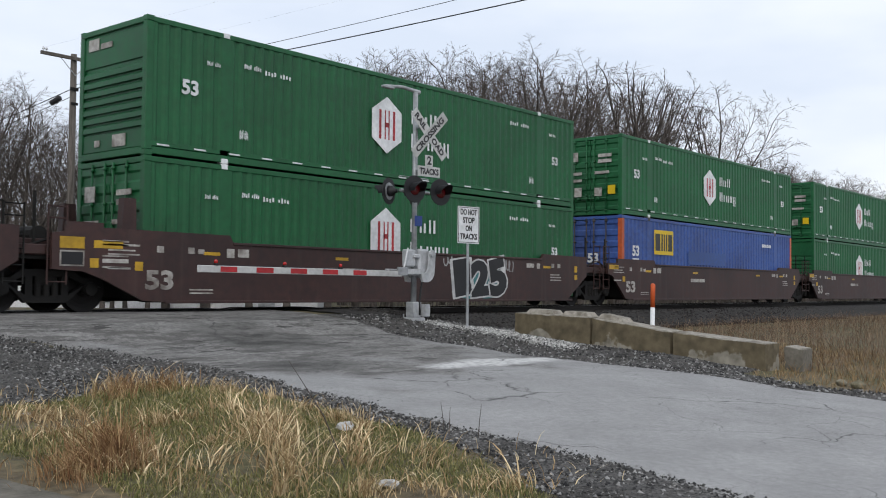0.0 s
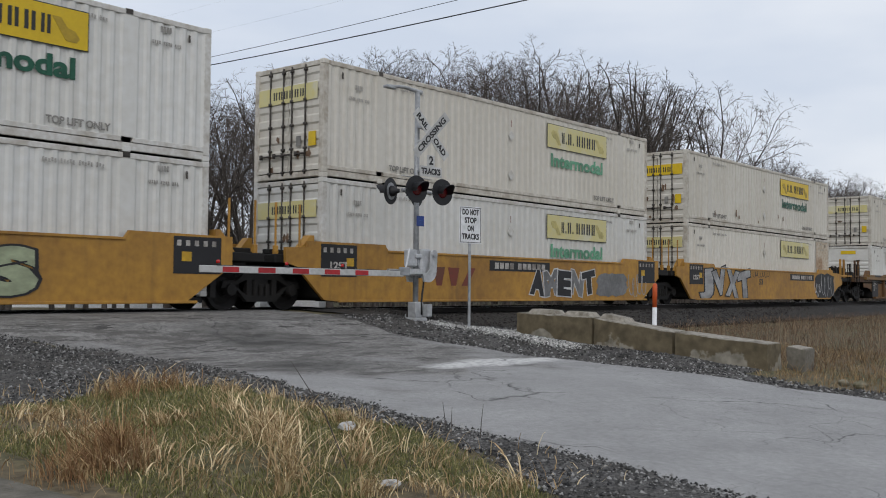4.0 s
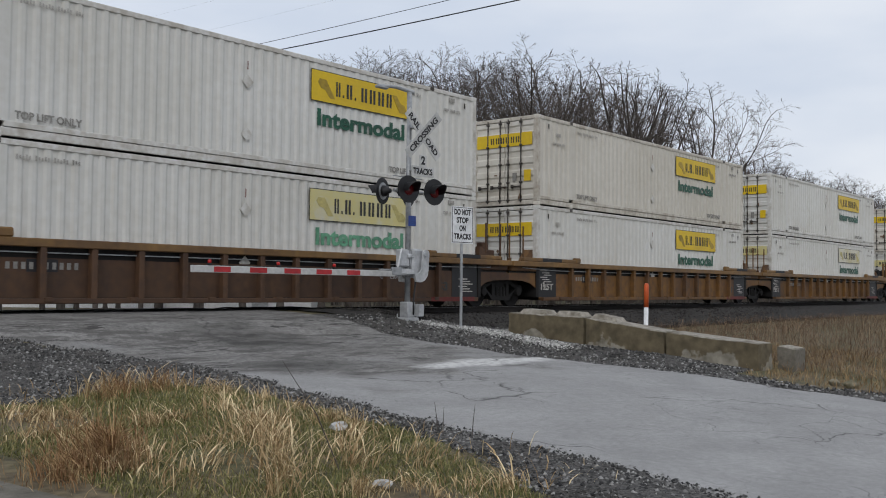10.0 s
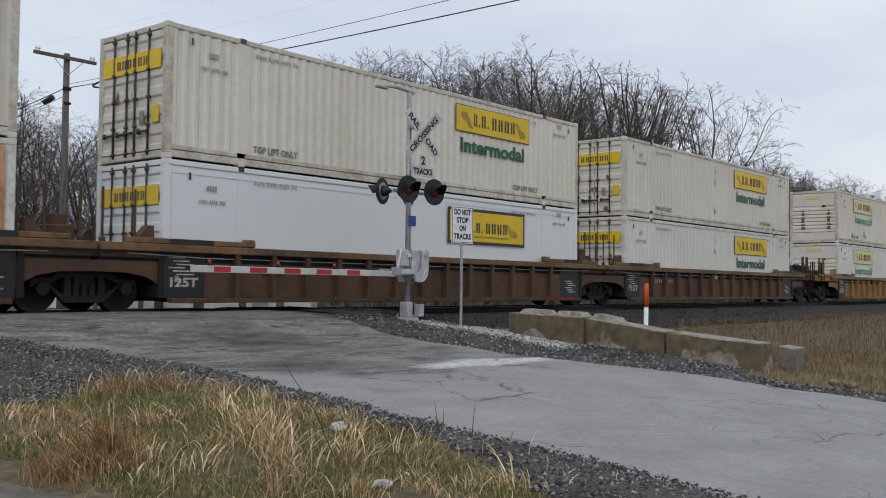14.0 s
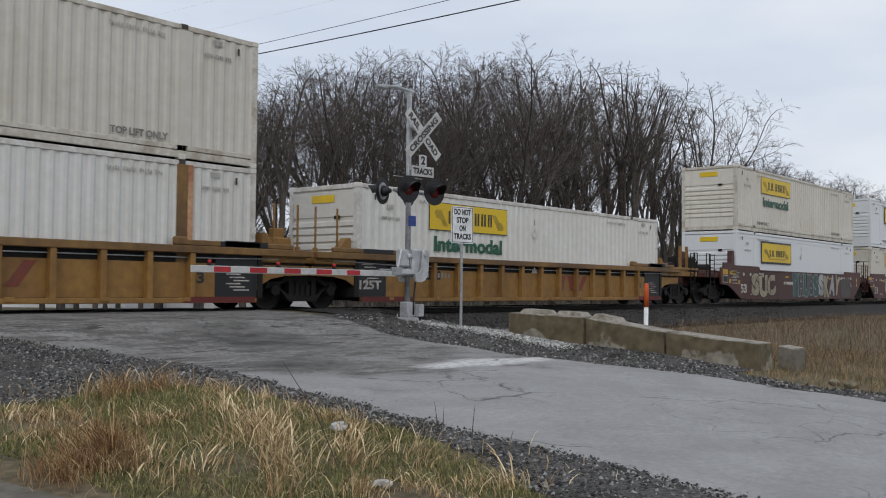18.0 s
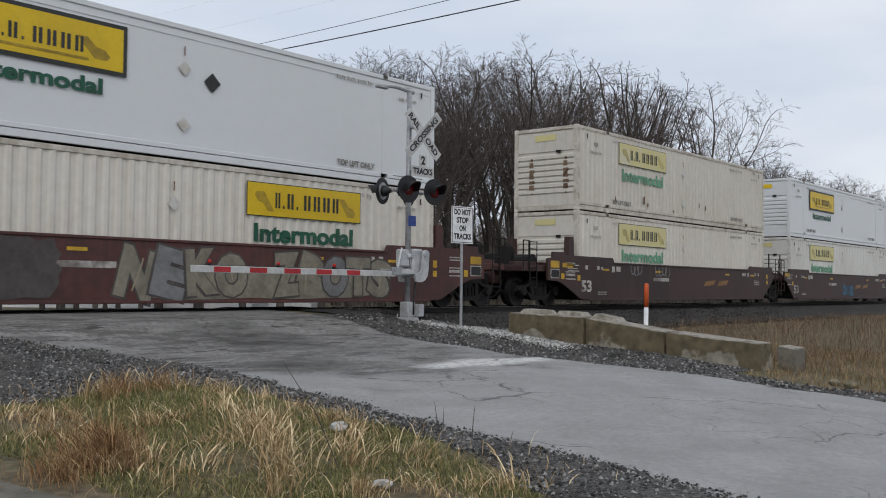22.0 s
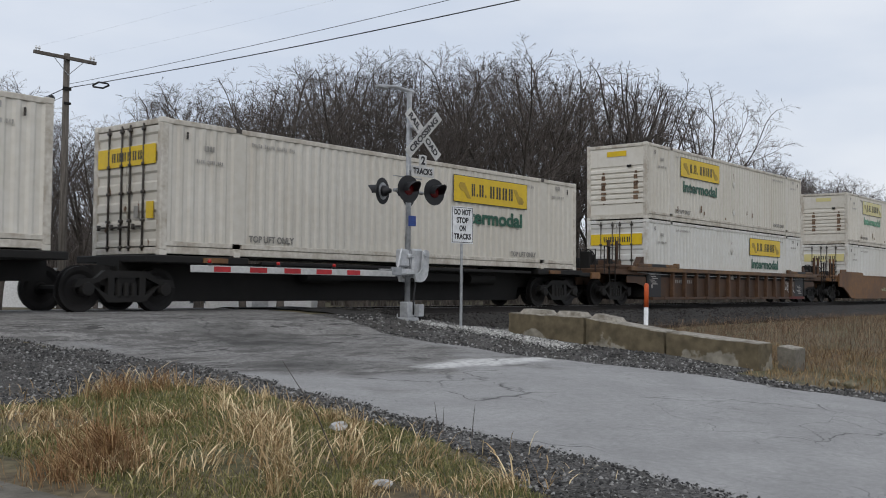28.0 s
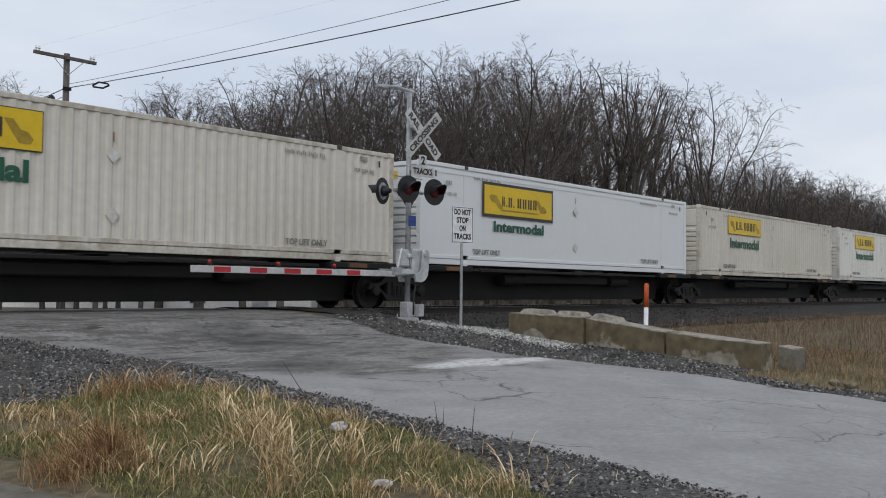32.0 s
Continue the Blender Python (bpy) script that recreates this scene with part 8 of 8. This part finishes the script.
def blades(name, spots, material, label, category, tall, wide, lean, seed, droop=0.5):
    """Curved tapering blades, one at each spot (x, y, scale, way, pull): pull 1 leans all along way, 0 any way."""
    r = np.random.RandomState(seed)
    spots = np.asarray([tuple(q) + (0.0, 0.0)[: 5 - len(q)] for q in spots])
    n = len(spots)
    x, y, k = spots[:, 0], spots[:, 1], spots[:, 2]
    z = height(x, y) - 0.01
    h = r.uniform(tall[0], tall[1], n) * k
    a = np.where(r.uniform(0, 1, n) < spots[:, 4], spots[:, 3] + r.normal(0, 0.45, n), r.uniform(0, 2 * np.pi, n))
    ln = h * r.uniform(lean[0], lean[1], n)
    w = r.uniform(wide[0], wide[1], n) * np.where(r.uniform(0, 1, n) < 0.12, 1.8, 1.0)
    dx, dy = np.cos(a), np.sin(a)
    b = a + r.uniform(-1, 1, n)
    side = np.stack([-np.sin(b) * w / 2, np.cos(b) * w / 2, np.zeros(n)], 1)
    fall = droop * r.uniform(0, 0.6, n) * (ln / (h + 1e-6))
    rings = []
    for u, out, up, thick in ((0.0, 0.0, 0.0, 1.0), (0.4, 0.2, 0.48, 0.95), (0.75, 0.58, 0.85, 0.75)):
        c = np.stack([x + dx * ln * out, y + dy * ln * out, z + h * (up - fall * u * u)], 1)
        rings += [c - side * thick, c + side * thick]
    rings.append(np.stack([x + dx * ln, y + dy * ln, z + h * (1 - fall)], 1))
    v = np.stack(rings, 1).reshape(-1, 3)
    i = np.arange(n) * 7
    faces = [(q, q + 1, q + 3, q + 2) for q in i] + [(q + 2, q + 3, q + 5, q + 4) for q in i] + [(q + 4, q + 5, q + 6) for q in i]
    stuff(name, v, faces, material, label, category)


VERGE = [(5.4, -8.7), (6.3, -8.2), (7.3, -7.9), (7.8, -8.6), (7.75, -9.6), (7.55, -10.5), (7.45, -11.9), (7.3, -12.6), (6.95, -13.4), (6.7, -13.9), (6.3, -14.6), (5.2, -17.5), (-1, -17.5), (0, -11), (3.2, -8.6)]


def inside(x, y, poly):
    hit, j = False, len(poly) - 1
    for i in range(len(poly)):
        (xi, yi), (xj, yj) = poly[i], poly[j]
        if (yi > y) != (yj > y) and x < (xj - xi) * (y - yi) / (yj - yi) + xi:
            hit = not hit
        j = i
    return hit


def verge():
    r = random.Random(11)
    lawn, straw, russet = [], [], []

    def bare(x, y):
        return noise.noise((x * 0.9, y * 0.9, 4.4))
    while len(lawn) < 60000:
        x, y = r.uniform(2.2, 8), r.uniform(-15.6, -7.8)
        edge = 0.25 * noise.noise((x * 1.5, y * 1.5, 0))
        if inside(x + edge, y + edge, VERGE) and bare(x, y) > -0.3 + r.uniform(-0.2, 0.2) and not (x < 4.05 and y > -14.0 and y < -10.6 and x < 3.9):
            lawn.append((x, y, r.uniform(0.5, 1.3)))
    clumps = []
    while len(clumps) < 62:
        x, y = r.uniform(3.0, 8), r.uniform(-15.4, -7.7)
        if inside(x, y, VERGE) and noise.noise((x * 0.8, y * 0.8, 9.0)) > -0.1 and not (x < 3.9 and y > -13.5):
            clumps.append((x, y, r.uniform(0.45, 0.9)))
    clumps += [(7.4, -8.1, 0.8), (7.0, -8.0, 0.9), (6.6, -8.1, 0.8), (6.2, -8.3, 0.9), (7.5, -9.0, 0.8), (7.6, -9.8, 0.7), (7.4, -10.6, 0.7), (5.4, -12.6, 1.15), (5.6, -12.3, 1.15), (5.2, -12.9, 1.1), (5.9, -12.9, 1.0), (6.2, -12.5, 1.0),
               (5.8, -12.0, 1.0), (6.4, -13.3, 0.8), (6.7, -12.9, 0.8), (4.8, -13.2, 1.1), (5.3, -13.6, 1.0), (5.0, -12.2, 0.9), (6.1, -11.6, 0.9), (6.6, -11.2, 0.8)]
    for x, y, k in clumps:
        way = r.uniform(0, 6.28)
        for i in range(r.randint(45, 95)):
            a, d = r.uniform(0, 6.28), abs(r.gauss(0, 0.16))
            straw.append((x + d * math.cos(a), y + d * math.sin(a), k * r.uniform(0.5, 1.15), way, 0.55))
    for x, y, k, n in ((4.3, -11.85, 1.35, 420), (4.4, -11.6, 1.3, 300), (4.05, -11.9, 0.9, 320), (3.8, -12.0, 0.75, 260), (4.5, -11.3, 0.9, 150), (6.6, -8.3, 0.9, 200), (7.1, -8.4, 0.9, 180), (6.2, -8.8, 0.8, 130)):
        way = r.uniform(2.5, 4.5)
        for i in range(n):
            a, d = r.uniform(0, 6.28), abs(r.gauss(0, 0.2))
            russet.append((x + d * math.cos(a), y + d * math.sin(a), k * r.uniform(0.45, 1.1), way, 0.35))
    for i in range(900):
        x, y = r.uniform(3.2, 8.0), r.uniform(-14.6, -7.4)
        if x < lane_edge(y, 0) - 0.1:
            straw.append((x, y, r.uniform(0.3, 0.8)))
    blades("short_grass", lawn, LAWN, "short green and yellowed grass of the verge", "grass", (0.025, 0.085), (0.003, 0.008), (0.2, 1.1), 1)
    blades("dead_grass", straw, STRAW, "pale dead grass in leaning tufts", "grass", (0.09, 0.37), (0.004, 0.011), (0.3, 1.5), 2, 0.45)
    blades("russet_grass", russet, RUSSET, "russet dead grass in dense tufts", "grass", (0.12, 0.42), (0.003, 0.008), (0.2, 1.2), 3, 0.5)


verge()


def weeds():
    r = random.Random(21)
    tall, low = [], []
    while len(tall) < 27000:
        x, y = 17.9 + r.random() ** 1.3 * 36, r.uniform(-15.5, -2.9)
        if y > -5.6 - 1.6 * noise.noise((x * 0.4, y * 0.4, 1.0)) - max(0, 22 - x) * 0.4 + np.interp(x, [19, 24, 34, 50], [0.3, 1.3, 2.3, 3.0]):
            continue
        if noise.noise((x * 0.5, y * 0.5, 2.0)) < -0.35:
            continue
        tall.append((x, y, r.uniform(0.5, 1.1) * (1.0 if x > 20 else 0.65) * (1.0 if y < -5.2 else 0.55)))
    for i in range(5200):
        x, y = 20.5 + r.random() ** 1.2 * 34, r.uniform(-6.4, -2.3)
        if r.random() < np.interp(y, [-6.4, -4.5, -2.3], [1.0, 0.6, 0.12]) * np.interp(x, [20, 30, 45], [0.3, 0.8, 1.0]):
            tall.append((x, y, r.uniform(0.25, 0.6)))
    while len(low) < 9000:
        x, y = r.uniform(16.0, 24), r.uniform(-16, -7.5)
        if x < 17.7 and y > -12.0:
            continue
        if x > 15.9 + 0.3 * noise.noise((x, y, 0)):
            low.append((x, y, r.uniform(0.4, 1.0)))
    blades("brown_weeds", tall, WEEDS, "tall dry brown weeds beside the line", "weeds", (0.12, 0.62), (0.0025, 0.0065), (0.1, 1.3), 4, 0.5)
    blades("dry_grass", low, DRY, "short dry straw grass round the concrete blocks", "grass", (0.08, 0.3), (0.005, 0.01), (0.3, 1.2), 5, 0.7)
    stalk = Shape()
    for x, y, h, lx, ly in ((5.78, -12.9, 0.9, -0.38, 0.3), (7.75, -12.75, 0.34, 0.05, 0.0), (7.7, -12.35, 0.3, -0.03, 0.02), (7.6, -12.5, 0.28, 0.05, 0.03)):
        z = gz(x, y)
        stalk.tube([(x, y, z - 0.02), (x + lx * 0.4, y + ly * 0.4, z + h * 0.5), (x + lx, y + ly, z + h)], [0.006, 0.005, 0.002], 4)
    tagged(new("dry_stalks", stalk.mesh("dry_stalks", TWIG)), "thin dark dry stalks standing in the verge", "stalks", kind="stuff")


weeds()


def patch_area(name, x0, x1, y0, y1, step, keep, material, lift, label, category):
    """A ragged sheet on the ground where keep(x, y) holds."""
    xs, ys = np.arange(x0, x1, step), np.arange(y0, y1, step)
    idx, vs, fs = {}, [], []

    def vert(i, j):
        if (i, j) not in idx:
            x, y = x0 + i * step, y0 + j * step
            idx[i, j] = len(vs)
            rim = not all(keep(x + a * step / 2, y + b * step / 2) for a in (-1, 1) for b in (-1, 1))
            vs.append((x, y, gz(x, y) + 0.02 * noise.noise((x * 1.3, y * 1.3, 3.1)) + (-0.03 if rim else lift + 0.008 * noise.noise((x * 9, y * 9, 1)))))
        return idx[i, j]
    for i in range(len(xs)):
        for j in range(len(ys)):
            if keep(xs[i] + step / 2, ys[j] + step / 2):
                fs.append((vert(i, j), vert(i + 1, j), vert(i + 1, j + 1), vert(i, j + 1)))
    me = bpy.data.meshes.new(name)
    me.from_pydata(vs, [], fs)
    me.materials.append(material)
    me.polygons.foreach_set("use_smooth", [True] * len(fs))
    return tagged(new(name, me), label, category, kind="structure")


def near_gravel(x, y):
    w = 0.3 * noise.noise((x * 1.1, y * 1.1, 2.2)) + 0.15 * noise.noise((x * 4, y * 4, 2.2))
    return x < lane_edge(y, 0) + 0.3 and not inside(x - w, y - w, VERGE) and x > 1.0


def far_gravel(x, y):
    w = 0.3 * noise.noise((x * 1.1, y * 1.1, 6.2))
    return x > lane_edge(y, 1) - 0.3 and x < (17.4 + w if y > -12 else 16.1 + w - 0.05 * (y + 12)) + max(0, (y + 7) * 0.8)


patch_area("gravel_shoulder", 1.0, 9.6, -16.0, -2.0, 0.14, near_gravel, SHOULDER, 0.018, "dark crushed stone shoulder beside the lane", "gravel")
patch_area("gravel_strip", 14.9, 22.0, -17.0, -2.6, 0.14, far_gravel, SHOULDER, 0.018, "grey crushed stone along the lane edge", "gravel")


def stones(name, spots, material, label, size, seed):
    """Broken stones: each a squashed, skewed octahedron."""
    r = np.random.RandomState(seed)
    spots = np.asarray(spots)
    n = len(spots)
    s = r.uniform(size[0], size[1], n) * r.uniform(0.5, 1.2, n)
    base = np.array([(1, 0, 0), (-1, 0, 0), (0, 1, 0), (0, -1, 0), (0, 0, 0.8), (0, 0, -0.6)], float)
    v = base[None] * s[:, None, None] * r.uniform(0.55, 1.25, (n, 6, 1)) + r.uniform(-0.25, 0.25, (n, 6, 3)) * s[:, None, None]
    a = r.uniform(0, 6.28, n)
    c, d = np.cos(a)[:, None], np.sin(a)[:, None]
    vx, vy = v[..., 0] * c - v[..., 1] * d, v[..., 0] * d + v[..., 1] * c
    z = height(spots[:, 0], spots[:, 1]) + 0.016
    v = np.stack([vx + spots[:, 0:1], vy + spots[:, 1:2], v[..., 2] + z[:, None] + s[:, None] * 0.2], -1).reshape(-1, 3)
    f = [(0, 2, 4), (2, 1, 4), (1, 3, 4), (3, 0, 4), (2, 0, 5), (1, 2, 5), (3, 1, 5), (0, 3, 5)]
    faces = (np.arange(n)[:, None, None] * 6 + np.array(f)[None]).reshape(-1, 3)
    stuff(name, v, faces, material, label, "stones")


def scatter():
    r = random.Random(31)
    dark, pale, bank_stones, bits = [], [], [], []
    while len(dark) < 26000:
        x, y = r.uniform(2.0, 9.6), r.uniform(-15.8, -2.4)
        if near_gravel(x, y):
            dark.append((x, y))
    far = []
    while len(far) < 6500:
        x, y = r.uniform(14.9, 19.0), r.uniform(-15.5, -2.8)
        if far_gravel(x, y) and not (16.9 < x < 17.7 and y < -6.4) and x > 15.2:
            far.append((x, y))
    while len(pale) < 5200:
        t = r.random()
        x, y = 17.2 - 0.6 * t + r.gauss(0, 0.16), -4.2 - 3.9 * t + r.gauss(0, 0.25)
        if not (16.85 < x < 17.75 and y < -6.4):
            pale.append((x, y))
    while len(bank_stones) < 9000:
        bank_stones.append((17.0 + r.random() ** 1.6 * 30, r.uniform(-3.9, -1.5)))
    for i in range(500):
        x, y = r.uniform(9.2, 15.2), r.uniform(-15.5, -2.5)
        if r.random() < 0.25 + 0.75 * (min(abs(x - 9.2), abs(15.3 - x)) < 0.4):
            bits.append((x, y))
    strays = []
    while len(strays) < 5200:
        y = r.uniform(-15.5, -2.6)
        x = lane_edge(y, 0) - 0.1 + r.expovariate(3.0) if r.random() < 0.8 else lane_edge(y, 1) - r.expovariate(4.0)
        strays.append((x, y))
    stones("stray_stones", strays, STONES, "small stones strewn over the asphalt edge", (0.006, 0.019), 45)
    stones("shoulder_stones", dark, STONES, "loose dark crushed stones of the shoulder", (0.008, 0.027), 41)
    stones("strip_stones", far, STONES, "loose grey and brown stones along the far lane edge", (0.012, 0.04), 46)
    stones("pale_stones", pale, PALESTONES, "pale limestone gravel by the sign post", (0.015, 0.035), 42)
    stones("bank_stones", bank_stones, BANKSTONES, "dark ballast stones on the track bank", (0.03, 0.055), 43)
    stones("lane_grit", bits, STONES, "scattered grit on the asphalt", (0.008, 0.018), 44)


scatter()


def litter():
    for x, y, k, label in ((6.82, -11.83, 1.0, "crumpled white plastic scrap lying in the grass"), (5.58, -13.59, 0.8, "small crumpled pale scrap in the grass"), (4.9, -9.25, 0.35, "tiny white scrap on the gravel")):
        bm = bmesh.new()
        bmesh.ops.create_icosphere(bm, subdivisions=2, radius=0.085 * k)
        for v in bm.verts:
            v.co *= 1 + 0.9 * noise.noise(v.co * 14 / k + Vector((x, y, 0)))
            v.co.x, v.co.z = v.co.x * 1.2, v.co.z * 0.5
        me = bpy.data.meshes.new("litter")
        bm.to_mesh(me)
        bm.free()
        me.materials.append(GREYWHITE)
        ob = tagged(new("litter", me), label, "litter", "scraps in the verge")
        ob.location = (x, y, gz(x, y) + 0.06 * k)
    for x, y, k in ((16.5, -13.69, 1.0), (16.6, -13.4, 0.8)):
        bm = bmesh.new()
        bmesh.ops.create_icosphere(bm, subdivisions=3, radius=0.11 * k)
        for v in bm.verts:
            v.co *= 1 + 0.35 * noise.noise(v.co * 9 + Vector((x, y, 0)))
            v.co.z *= 0.7
        me = bpy.data.meshes.new("rock")
        bm.to_mesh(me)
        bm.free()
        me.materials.append(CONCRETE)
        ob = tagged(new("rock", me), "rough broken rock at the lane edge", "rock", "rocks by the lane")
        ob.location = (x, y, gz(x, y) + 0.05)


litter()


def motions():
    """All that moves: every car and every container rolls along the near track."""
    for ob, x, z in TRAIN:
        walk(ob, [(t, pose(x - run(t), 0, z)) for t in (0.0, 4.0, 8.0, 12.0, 16.0, 20.0, 24.0, 28.0, 32.0)])


motions()
